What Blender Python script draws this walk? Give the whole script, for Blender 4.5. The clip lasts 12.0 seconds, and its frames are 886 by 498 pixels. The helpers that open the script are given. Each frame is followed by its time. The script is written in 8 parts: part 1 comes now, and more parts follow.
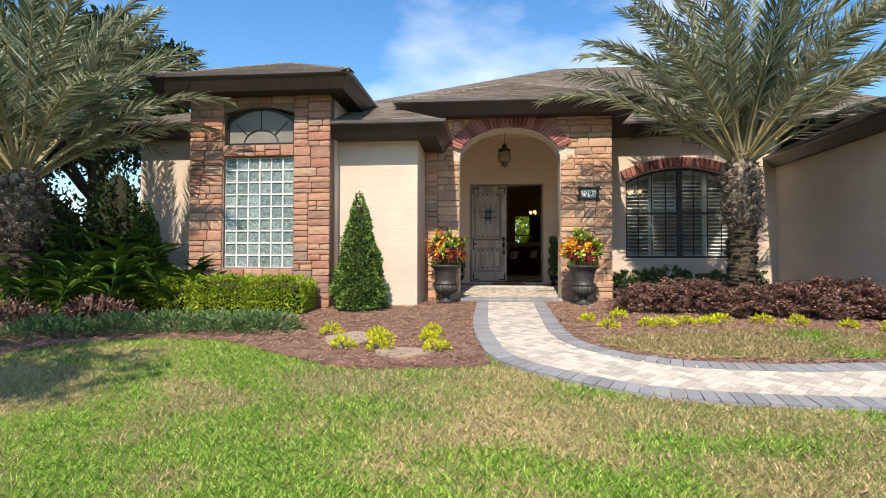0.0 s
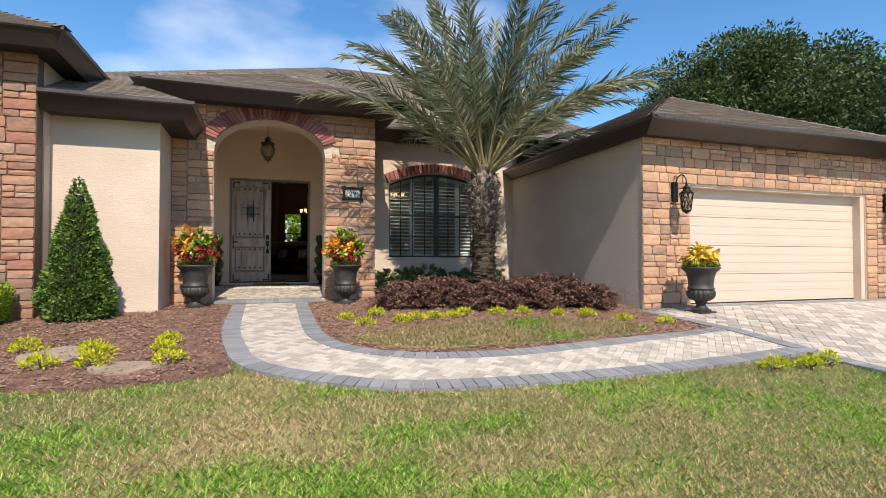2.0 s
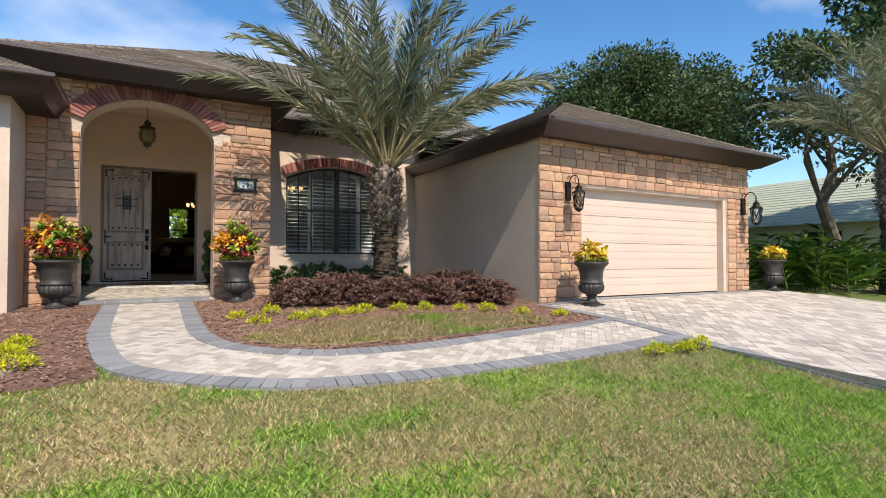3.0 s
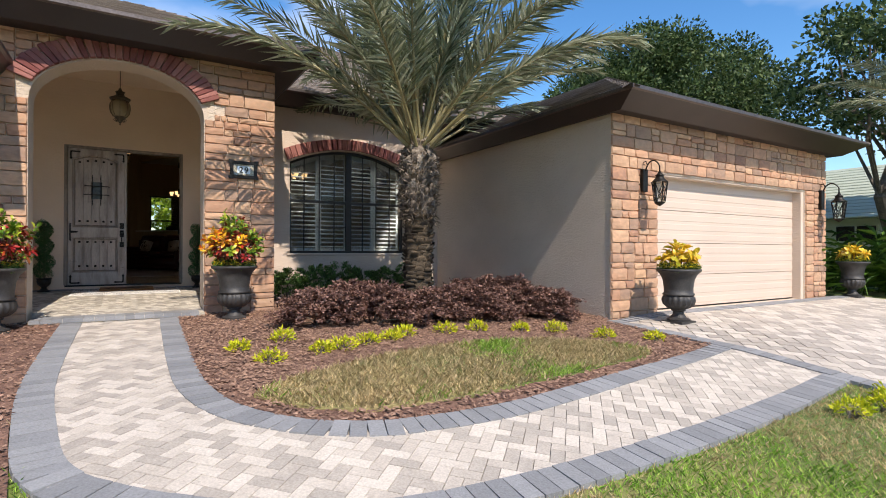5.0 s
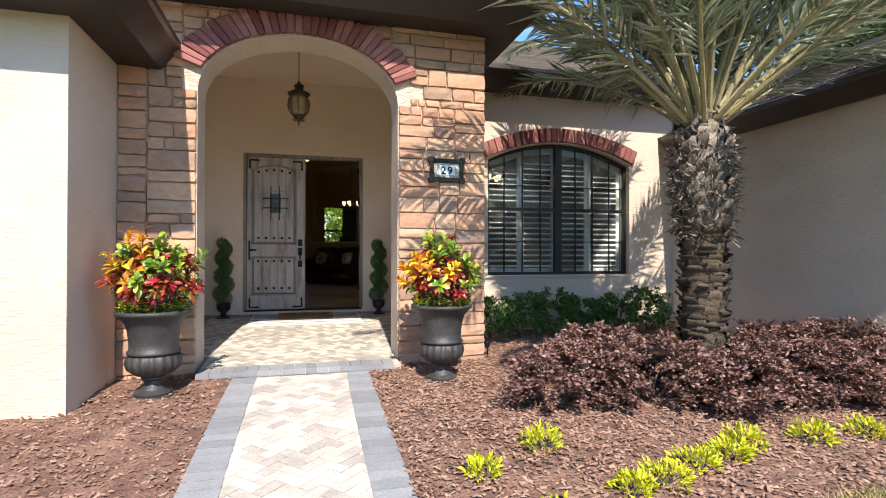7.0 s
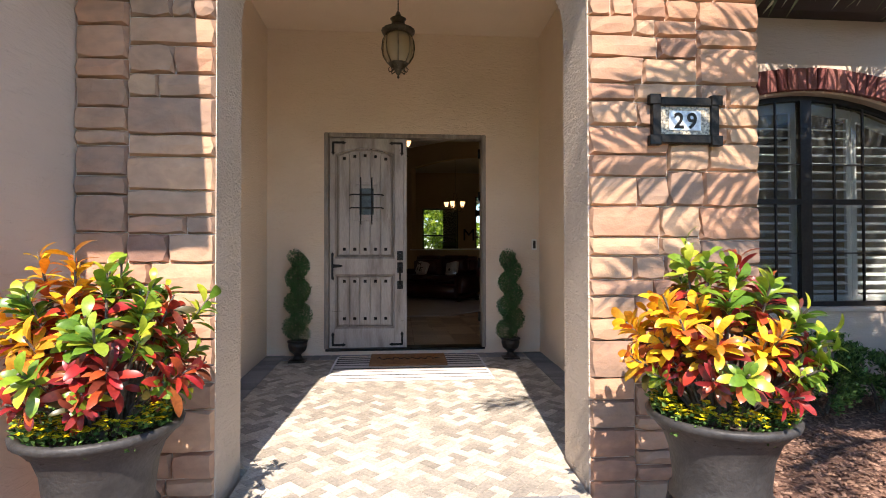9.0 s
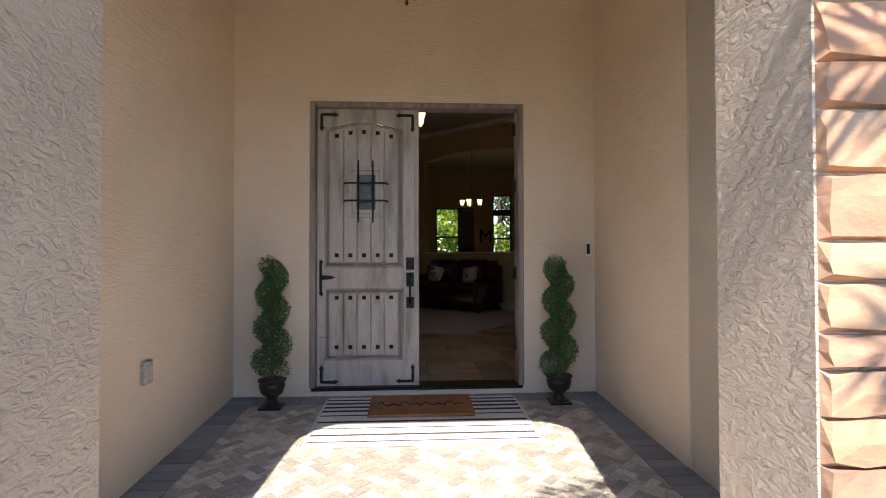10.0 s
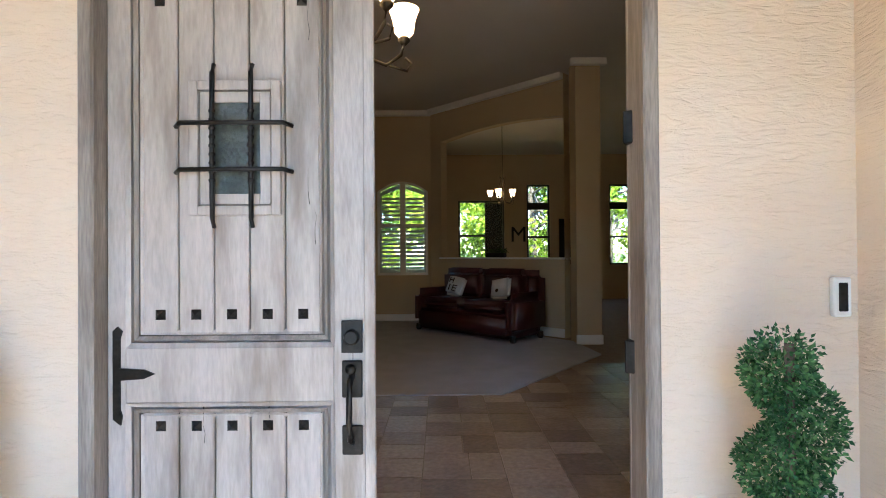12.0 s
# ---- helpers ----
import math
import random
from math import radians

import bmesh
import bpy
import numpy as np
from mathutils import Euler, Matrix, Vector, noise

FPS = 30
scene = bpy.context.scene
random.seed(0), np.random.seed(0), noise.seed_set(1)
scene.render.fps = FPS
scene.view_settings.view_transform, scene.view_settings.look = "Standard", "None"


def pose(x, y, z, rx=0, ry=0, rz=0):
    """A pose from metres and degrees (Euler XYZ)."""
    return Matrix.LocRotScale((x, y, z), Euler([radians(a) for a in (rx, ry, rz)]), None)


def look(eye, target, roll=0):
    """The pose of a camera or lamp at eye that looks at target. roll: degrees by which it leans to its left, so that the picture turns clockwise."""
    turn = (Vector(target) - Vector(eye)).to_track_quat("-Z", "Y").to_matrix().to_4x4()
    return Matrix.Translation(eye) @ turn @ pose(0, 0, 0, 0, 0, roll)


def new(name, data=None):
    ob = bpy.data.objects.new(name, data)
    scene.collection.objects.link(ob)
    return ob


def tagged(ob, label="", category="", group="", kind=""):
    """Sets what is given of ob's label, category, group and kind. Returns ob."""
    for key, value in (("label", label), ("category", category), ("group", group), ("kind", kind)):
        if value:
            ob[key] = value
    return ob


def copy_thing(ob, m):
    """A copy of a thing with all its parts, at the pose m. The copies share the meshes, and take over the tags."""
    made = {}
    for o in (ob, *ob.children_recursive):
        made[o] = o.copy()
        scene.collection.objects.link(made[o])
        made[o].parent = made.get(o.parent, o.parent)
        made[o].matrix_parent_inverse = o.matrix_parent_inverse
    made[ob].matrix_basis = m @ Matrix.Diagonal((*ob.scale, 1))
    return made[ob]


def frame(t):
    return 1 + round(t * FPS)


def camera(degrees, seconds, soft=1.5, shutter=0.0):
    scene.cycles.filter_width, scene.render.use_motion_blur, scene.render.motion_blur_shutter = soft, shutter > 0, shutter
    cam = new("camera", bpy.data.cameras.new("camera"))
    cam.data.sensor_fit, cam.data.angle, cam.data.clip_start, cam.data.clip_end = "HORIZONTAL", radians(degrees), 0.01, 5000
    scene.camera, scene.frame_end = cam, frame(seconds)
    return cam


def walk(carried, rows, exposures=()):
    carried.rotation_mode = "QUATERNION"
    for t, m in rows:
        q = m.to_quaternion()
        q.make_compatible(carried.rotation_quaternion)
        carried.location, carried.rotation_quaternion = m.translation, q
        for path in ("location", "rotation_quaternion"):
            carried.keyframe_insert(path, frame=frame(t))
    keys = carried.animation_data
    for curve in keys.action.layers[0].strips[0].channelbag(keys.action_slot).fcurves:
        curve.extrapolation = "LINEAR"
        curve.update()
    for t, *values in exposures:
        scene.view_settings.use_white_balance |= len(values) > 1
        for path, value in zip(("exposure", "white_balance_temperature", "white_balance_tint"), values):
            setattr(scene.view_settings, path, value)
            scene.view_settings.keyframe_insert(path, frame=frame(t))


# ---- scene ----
cam = camera(80.9, 12.0, 1.0)
PATH = [
    (0, (-0.348, -13.091, 0.509), (-0.537, -11.101, 0.556), 0.1),
    (0.5, (-0.274, -13.068, 0.49), (-0.265, -11.068, 0.541), -0.1),
    (1, (-0.203, -13.047, 0.484), (0.013, -11.06, 0.535), -0.0),
    (1.5, (-0.139, -13.024, 0.478), (0.307, -11.075, 0.53), -0.1),
    (2, (-0.11, -13.032, 0.51), (0.536, -11.14, 0.555), -0.0),
    (2.5, (-0.142, -12.978, 0.504), (0.7, -11.165, 0.549), -0.0),
    (3, (-0.061, -12.906, 0.435), (0.929, -11.168, 0.481), 0.0),
    (3.2, (-0.045, -12.758, 0.411), (0.984, -11.043, 0.46), 0.2),
    (4.8, (0.063, -11.236, 0.635), (1.137, -9.549, 0.634), 0.2),
    (5, (0.068, -10.992, 0.644), (1.099, -9.278, 0.65), 0.2),
    (5.5, (0.113, -10.385, 0.714), (1.015, -8.6, 0.723), 0.2),
    (6, (0.081, -9.761, 0.793), (0.863, -7.92, 0.804), 0.3),
    (6.5, (0.048, -9.128, 0.852), (0.711, -7.241, 0.868), 0.1),
    (7, (-0.001, -8.511, 0.901), (0.514, -6.579, 0.918), 0.1),
    (7.2, (-0.002, -8.256, 0.906), (0.452, -6.309, 0.929), -0.1),
    (8.8, (-0.055, -6.158, 1.05), (0.153, -4.169, 1.075), -0.0),
    (9, (-0.059, -5.906, 1.057), (0.103, -3.913, 1.085), -0.1),
    (9.5, (-0.035, -5.194, 1.09), (0.079, -3.198, 1.123), -0.2),
    (10, (-0.048, -4.448, 1.116), (0.07, -2.451, 1.15), -0.1),
    (10.5, (0.045, -3.719, 1.156), (0.126, -1.721, 1.186), -0.2),
    (11, (0.085, -2.97, 1.21), (0.148, -0.971, 1.235), -0.3),
    (11.3, (0.13, -2.567, 1.233), (0.177, -0.568, 1.282), -0.5),
    (12, (0.222, -1.637, 1.336), (0.232, 0.363, 1.351), -0.4),
]
EXPOSURES = [(0.0, 0.75, 7500, 12), (2.5, 0.50, 7350, 13), (5.5, 0.60, 7000, 14), (7.0, 1.15, 6900, 13), (9.0, 1.36, 7200, 18), (9.5, 1.36, 7100, 20), (10.0, 1.64, 6900, 16), (10.5, 2.72, 6450, 9), (11.0, 3.05, 6350, 9), (12.0, 3.42, 6000, 9)]
walk(cam, [(t, look(eye, target, roll)) for t, eye, target, roll in PATH], EXPOSURES)

# ---------------------------------------------------------------- light
SUN_EL, SUN_AZ = 48.0, 4.0          # degrees above the horizon, degrees left of straight behind the walker
sun_way = Vector((-math.sin(radians(SUN_AZ)) * math.cos(radians(SUN_EL)), -math.cos(radians(SUN_AZ)) * math.cos(radians(SUN_EL)), math.sin(radians(SUN_EL))))
sun_data = bpy.data.lights.new("sun", "SUN")
sun_data.energy, sun_data.angle, sun_data.color = 3.9, radians(0.5), (1.0, 0.95, 0.87)
sun_lamp = new("sun", sun_data)
sun_lamp.matrix_world = look((0, 0, 0), -sun_way)

world = bpy.data.worlds.new("sky")
scene.world = world
world.use_nodes = True
wn, wl = world.node_tree.nodes, world.node_tree.links
wn.clear()
sky = wn.new("ShaderNodeTexSky")
sky.sky_type, sky.sun_disc = "NISHITA", False
sky.sun_elevation, sky.sun_rotation = radians(SUN_EL), math.atan2(sun_way.x, sun_way.y)
sky.air_density, sky.dust_density, sky.ozone_density = 1.0, 0.15, 4.0
coord = wn.new("ShaderNodeTexCoord")
mapping = wn.new("ShaderNodeMapping")
mapping.inputs["Scale"].default_value = (1.0, 1.0, 2.2)
cloud = wn.new("ShaderNodeTexNoise")
cloud.inputs["Scale"].default_value, cloud.inputs["Detail"].default_value, cloud.inputs["Roughness"].default_value = 2.3, 5.0, 0.5
ramp = wn.new("ShaderNodeValToRGB")
ramp.color_ramp.elements[0].position, ramp.color_ramp.elements[1].position = 0.50, 0.80
ramp.color_ramp.elements[1].color = (0.55, 0.55, 0.55, 1)
mix = wn.new("ShaderNodeMix")
mix.data_type = "RGBA"
mix.inputs["B"].default_value = (7.8, 8.0, 8.4, 1)
back = wn.new("ShaderNodeBackground")
back.inputs["Strength"].default_value = 0.155
out = wn.new("ShaderNodeOutputWorld")
wl.new(coord.outputs["Generated"], mapping.inputs["Vector"])
wl.new(mapping.outputs["Vector"], cloud.inputs["Vector"])
wl.new(cloud.outputs["Fac"], ramp.inputs["Fac"])
wl.new(ramp.outputs["Color"], mix.inputs["Factor"])
deep = wn.new("ShaderNodeHueSaturation")
deep.inputs["Saturation"].default_value = 1.25
wl.new(sky.outputs["Color"], deep.inputs["Color"])
wl.new(deep.outputs["Color"], mix.inputs["A"])
wl.new(mix.outputs["Result"], back.inputs["Color"])
wl.new(back.outputs["Background"], out.inputs["Surface"])

# ---------------------------------------------------------------- materials
def surf(name, c1, c2, scale=3.0, rough=0.7, bump=0.0, bscale=60.0, metal=0.0, rand="", spread=0.25, fine=0.25, c3=None, rmix=None, trans=0.0, spec=0.5, stretch=(1, 1, 1), coords="Position"):
    """A surface of two colours in patches, finer grain on top, relief, and a change from piece to piece."""
    m = bpy.data.materials.new(name)
    m.use_nodes = True
    n, l = m.node_tree.nodes, m.node_tree.links
    b = n["Principled BSDF"]
    if coords == "Position":
        place = n.new("ShaderNodeNewGeometry").outputs["Position"]
    else:
        place = n.new("ShaderNodeTexCoord").outputs["Object"]
    mp = n.new("ShaderNodeMapping")
    mp.inputs["Scale"].default_value = stretch
    l.new(place, mp.inputs["Vector"])
    big = n.new("ShaderNodeTexNoise")
    big.inputs["Scale"].default_value, big.inputs["Detail"].default_value = scale, 4.0
    small = n.new("ShaderNodeTexNoise")
    small.inputs["Scale"].default_value, small.inputs["Detail"].default_value = bscale, 3.0
    l.new(mp.outputs["Vector"], big.inputs["Vector"])
    l.new(mp.outputs["Vector"], small.inputs["Vector"])
    r = n.new("ShaderNodeValToRGB")
    e = r.color_ramp.elements
    e[0].position, e[1].position = 0.3, 0.7
    e[0].color, e[1].color = (*c1, 1), (*c2, 1)
    if c3:
        k = e.new(0.5)
        k.color = (*c3, 1)
    fac = big.outputs["Fac"]
    if rand:
        if rand == "object":
            src = n.new("ShaderNodeObjectInfo").outputs["Random"]
        else:
            src = n.new("ShaderNodeNewGeometry").outputs["Random Per Island"]
        mx = n.new("ShaderNodeMix")
        mx.inputs["Factor"].default_value = rmix if rmix is not None else 0.65
        l.new(big.outputs["Fac"], mx.inputs["A"])
        l.new(src, mx.inputs["B"])
        fac = mx.outputs["Result"]
        if rmix is None or rmix > 0.5:
            e[0].position, e[-1].position = 0.15, 0.85
    l.new(fac, r.inputs["Fac"])
    hsv = n.new("ShaderNodeHueSaturation")
    mr = n.new("ShaderNodeMapRange")
    mr.inputs["From Min"].default_value, mr.inputs["From Max"].default_value = 0.3, 0.7
    mr.inputs["To Min"].default_value, mr.inputs["To Max"].default_value = 1 - fine, 1 + fine
    l.new(small.outputs["Fac"], mr.inputs["Value"])
    l.new(mr.outputs["Result"], hsv.inputs["Value"])
    l.new(r.outputs["Color"], hsv.inputs["Color"])
    l.new(hsv.outputs["Color"], b.inputs["Base Color"])
    b.inputs["Roughness"].default_value, b.inputs["Metallic"].default_value = rough, metal
    b.inputs["Specular IOR Level"].default_value = spec
    if bump:
        bp = n.new("ShaderNodeBump")
        bp.inputs["Strength"].default_value, bp.inputs["Distance"].default_value = min(1.0, bump), 0.01 * max(1.0, bump)
        l.new(small.outputs["Fac"], bp.inputs["Height"])
        l.new(bp.outputs["Normal"], b.inputs["Normal"])
    if trans:
        tr = n.new("ShaderNodeBsdfTranslucent")
        ms = n.new("ShaderNodeMixShader")
        ms.inputs["Fac"].default_value = trans
        l.new(hsv.outputs["Color"], tr.inputs["Color"])
        l.new(b.outputs["BSDF"], ms.inputs[1])
        l.new(tr.outputs["BSDF"], ms.inputs[2])
        l.new(ms.outputs["Shader"], n["Material Output"].inputs["Surface"])
    return m


def stucco(name, c1, c2, rough=0.85, relief=1.0, streak=5.0, scale=9.0, blob=7.0):
    """Hand-trowelled stucco: long level strokes, raised skips with clear edges, fine sand grain, faint stains."""
    m = bpy.data.materials.new(name)
    m.use_nodes = True
    n, l = m.node_tree.nodes, m.node_tree.links
    b = n["Principled BSDF"]
    place = n.new("ShaderNodeNewGeometry").outputs["Position"]
    def layer(stretch, size, detail, warp=0.0):
        mp, nz = n.new("ShaderNodeMapping"), n.new("ShaderNodeTexNoise")
        mp.inputs["Scale"].default_value = stretch
        nz.inputs["Scale"].default_value, nz.inputs["Detail"].default_value, nz.inputs["Distortion"].default_value = size, detail, warp
        l.new(place, mp.inputs["Vector"])
        l.new(mp.outputs["Vector"], nz.inputs["Vector"])
        return nz.outputs["Fac"]
    def level(fac, a, z, lo, hi):
        mr = n.new("ShaderNodeMapRange")
        for k, q in (("From Min", a), ("From Max", z), ("To Min", lo), ("To Max", hi)):
            mr.inputs[k].default_value = q
        l.new(fac, mr.inputs["Value"])
        return mr.outputs["Result"]
    def add(a, c):
        q = n.new("ShaderNodeMath")
        l.new(a, q.inputs[0])
        l.new(c, q.inputs[1])
        return q.outputs["Value"]
    strokes = level(layer((1, 1, streak), scale, 6.0, 1.4), 0.3, 0.7, 0.0, 1.0)
    skips = level(layer((1, 1, 1.7), blob, 5.0, 1.2), 0.54, 0.60, 0.0, 0.55)
    grain = level(layer((1, 1, 1), 150.0, 2.0), 0.3, 0.7, 0.0, 0.12)
    height = add(add(strokes, skips), grain)
    bp = n.new("ShaderNodeBump")
    bp.inputs["Strength"].default_value, bp.inputs["Distance"].default_value = 1.0, 0.0045 * relief
    l.new(height, bp.inputs["Height"])
    l.new(bp.outputs["Normal"], b.inputs["Normal"])
    r = n.new("ShaderNodeValToRGB")
    e = r.color_ramp.elements
    e[0].position, e[1].position, e[0].color, e[1].color = 0.3, 0.7, (*c1, 1), (*c2, 1)
    l.new(layer((1, 1, 1.4), 1.1, 5.0), r.inputs["Fac"])
    l.new(r.outputs["Color"], b.inputs["Base Color"])
    b.inputs["Roughness"].default_value = rough
    b.inputs["Specular IOR Level"].default_value = 0.35
    return m


def ledge_stone(name, stops, rough=0.88):
    """Split stone: a colour of its own for each piece, clouded by mineral stains, with a pitted, layered face."""
    m = bpy.data.materials.new(name)
    m.use_nodes = True
    n, l = m.node_tree.nodes, m.node_tree.links
    b = n["Principled BSDF"]
    place = n.new("ShaderNodeNewGeometry").outputs["Position"]
    def layer(stretch, size, detail, warp=0.0):
        mp, nz = n.new("ShaderNodeMapping"), n.new("ShaderNodeTexNoise")
        mp.inputs["Scale"].default_value = stretch
        nz.inputs["Scale"].default_value, nz.inputs["Detail"].default_value, nz.inputs["Distortion"].default_value = size, detail, warp
        l.new(place, mp.inputs["Vector"])
        l.new(mp.outputs["Vector"], nz.inputs["Vector"])
        return nz.outputs["Fac"]
    cloud, grain, beds = layer((1, 1, 1.6), 5.5, 5.0, 0.8), layer((1, 1, 1), 90.0, 3.0), layer((1, 1, 1.5), 13.0, 5.0, 0.3)
    r = n.new("ShaderNodeValToRGB")
    e = r.color_ramp.elements
    e[0].position, e[0].color = 0.08, (*stops[0], 1)
    e[1].position, e[1].color = 0.92, (*stops[-1], 1)
    for i, c in enumerate(stops[1:-1], 1):
        e.new(0.08 + 0.84 * i / (len(stops) - 1)).color = (*c, 1)
    mx = n.new("ShaderNodeMix")
    mx.inputs["Factor"].default_value = 0.22
    l.new(n.new("ShaderNodeObjectInfo").outputs["Random"], mx.inputs["A"])
    l.new(cloud, mx.inputs["B"])
    l.new(mx.outputs["Result"], r.inputs["Fac"])
    hv = n.new("ShaderNodeHueSaturation")
    q = n.new("ShaderNodeMath")
    q.operation = "MULTIPLY_ADD"
    q.inputs[1].default_value, q.inputs[2].default_value = 0.55, 0.72
    l.new(beds, q.inputs[0])
    l.new(q.outputs["Value"], hv.inputs["Value"])
    l.new(r.outputs["Color"], hv.inputs["Color"])
    l.new(hv.outputs["Color"], b.inputs["Base Color"])
    h = n.new("ShaderNodeMath")
    h.operation = "MULTIPLY_ADD"
    h.inputs[1].default_value = 0.2
    l.new(grain, h.inputs[0])
    l.new(beds, h.inputs[2])
    bp = n.new("ShaderNodeBump")
    bp.inputs["Strength"].default_value, bp.inputs["Distance"].default_value = 1.0, 0.006
    l.new(h.outputs["Value"], bp.inputs["Height"])
    l.new(bp.outputs["Normal"], b.inputs["Normal"])
    b.inputs["Roughness"].default_value = rough
    b.inputs["Specular IOR Level"].default_value = 0.3
    return m


def glass(name, tint=(0.9, 0.95, 0.93), rough=0.0, clear=0.85, ior=1.45):
    m = bpy.data.materials.new(name)
    m.use_nodes = True
    n, l = m.node_tree.nodes, m.node_tree.links
    b = n["Principled BSDF"]
    b.inputs["Base Color"].default_value = (*tint, 1)
    b.inputs["Roughness"].default_value = rough
    b.inputs["Transmission Weight"].default_value = clear
    b.inputs["IOR"].default_value = ior
    return m


def glow(name, colour, strength):
    m = bpy.data.materials.new(name)
    m.use_nodes = True
    b = m.node_tree.nodes["Principled BSDF"]
    b.inputs["Base Color"].default_value = (*colour, 1)
    b.inputs["Emission Color"].default_value = (*colour, 1)
    b.inputs["Emission Strength"].default_value = strength
    return m


M_STUCCO = stucco("cream stucco", (0.565, 0.45, 0.365), (0.64, 0.525, 0.43), relief=0.5, streak=5.0, scale=7.0, blob=5.0)
M_STUCCO_GREY = surf("grey-tan stucco", (0.46, 0.39, 0.32), (0.52, 0.45, 0.37), 1.5, 0.85, 0.5, 38, fine=0.05, stretch=(1, 1, 2.2))
M_STUCCO_ROUGH = stucco("trowelled stucco", (0.56, 0.465, 0.375), (0.64, 0.535, 0.435), 0.75, relief=1.5, streak=2.0, scale=16.0, blob=16.0)
M_STONE = ledge_stone("tan ledge stone", [(0.255, 0.148, 0.111), (0.479, 0.263, 0.165), (0.367, 0.224, 0.151), (0.571, 0.353, 0.223), (0.306, 0.205, 0.151), (0.530, 0.301, 0.191), (0.439, 0.286, 0.191), (0.592, 0.372, 0.231)])
M_STONE_RED = ledge_stone("reddish ledge stone", [(0.205, 0.122, 0.095), (0.392, 0.208, 0.140), (0.294, 0.167, 0.124), (0.460, 0.273, 0.185), (0.333, 0.152, 0.110), (0.431, 0.237, 0.159), (0.254, 0.167, 0.130), (0.450, 0.294, 0.199)])
M_GROUT = surf("stone backing", (0.16, 0.11, 0.08), (0.22, 0.16, 0.12), 8.0, 0.95, 0.4, 70)
M_BRICK = surf("dark red brick", (0.17, 0.045, 0.04), (0.36, 0.15, 0.125), 7.0, 0.85, 0.5, 70, rand="object", fine=0.15)
M_FASCIA = surf("dark brown painted fascia", (0.028, 0.019, 0.016), (0.040, 0.028, 0.024), 2.0, 0.42, 0.05, 40, fine=0.06)
M_SOFFIT = surf("dark brown soffit board", (0.022, 0.015, 0.013), (0.032, 0.022, 0.019), 2.0, 0.6, 0.1, 40, fine=0.08)
M_DRIP = surf("metal drip edge", (0.10, 0.08, 0.07), (0.13, 0.105, 0.095), 4.0, 0.35, 0.0, 40, 0.6)
M_SHINGLE = surf("brown asphalt shingle", (0.13, 0.105, 0.085), (0.24, 0.20, 0.165), 9.0, 0.95, 0.7, 120, rand="island", fine=0.22)
M_GRASS_GROUND = surf("lawn soil and thatch", (0.085, 0.13, 0.024), (0.32, 0.25, 0.115), 0.55, 0.95, 0.6, 45, fine=0.4, c3=(0.12, 0.155, 0.032))
M_MULCH = surf("brown bark mulch", (0.11, 0.054, 0.038), (0.24, 0.135, 0.095), 6.0, 0.95, 1.0, 70, fine=0.5)
M_CHIP = surf("bark chips", (0.10, 0.05, 0.035), (0.40, 0.245, 0.17), 6.0, 0.9, 0.3, 90, rand="island", fine=0.2)
M_BARE = surf("bare sandy soil", (0.25, 0.185, 0.135), (0.36, 0.28, 0.215), 5.0, 0.95, 0.8, 60, fine=0.25)
M_PAVER = surf("tan and grey concrete paver", (0.35, 0.31, 0.27), (0.57, 0.51, 0.445), 6.0, 0.85, 0.5, 80, rand="object", rmix=0.5, fine=0.15, c3=(0.47, 0.415, 0.355))
M_PAVER_JOINED = surf("tan and grey driveway pavers", (0.37, 0.33, 0.285), (0.58, 0.52, 0.45), 6.0, 0.85, 0.5, 80, rand="island", rmix=0.5, fine=0.15, c3=(0.47, 0.415, 0.355))
M_PAVER_PORCH = surf("worn tan and brown paver", (0.25, 0.225, 0.19), (0.66, 0.605, 0.515), 7.0, 0.85, 0.5, 60, rand="object", rmix=0.55, fine=0.2, c3=(0.40, 0.36, 0.30))
M_PAVER_PORCH_JOINED = surf("worn tan and brown pavers", (0.25, 0.225, 0.19), (0.66, 0.605, 0.515), 7.0, 0.85, 0.5, 60, rand="island", rmix=0.55, fine=0.2, c3=(0.40, 0.36, 0.30))
M_SAND = surf("pale jointing sand", (0.40, 0.35, 0.28), (0.58, 0.52, 0.43), 9.0, 0.95, 0.8, 90, fine=0.18)
M_PAVER_EDGE = surf("charcoal concrete paver", (0.195, 0.20, 0.208), (0.265, 0.27, 0.278), 5.0, 0.85, 0.5, 80, rand="object", rmix=0.5, fine=0.14)
M_JOINT = surf("sand joint", (0.27, 0.235, 0.195), (0.36, 0.315, 0.265), 8.0, 0.95, 0.3, 90)
M_GARAGE = surf("cream painted garage door", (0.575, 0.46, 0.38), (0.61, 0.495, 0.41), 1.0, 0.5, 0.12, 90, fine=0.02)
M_BLACK = surf("black wrought iron", (0.012, 0.011, 0.010), (0.03, 0.027, 0.024), 12.0, 0.45, 0.2, 90, 0.7, fine=0.2)
M_BRONZE = surf("dark bronze window frame", (0.018, 0.017, 0.016), (0.028, 0.026, 0.024), 6.0, 0.4, 0.0, 60, 0.3)
M_SHUTTER = surf("white shutter paint", (0.68, 0.68, 0.66), (0.74, 0.74, 0.72), 3.0, 0.4, 0.0, 60, fine=0.03)
M_GLASS = glass("window glass", (0.66, 0.71, 0.70), 0.0, 0.95, 1.22)
M_GLASS_GREY = surf("frosted transom glass", (0.17, 0.16, 0.14), (0.22, 0.205, 0.18), 4.0, 0.32, 0.0, 60, fine=0.05)
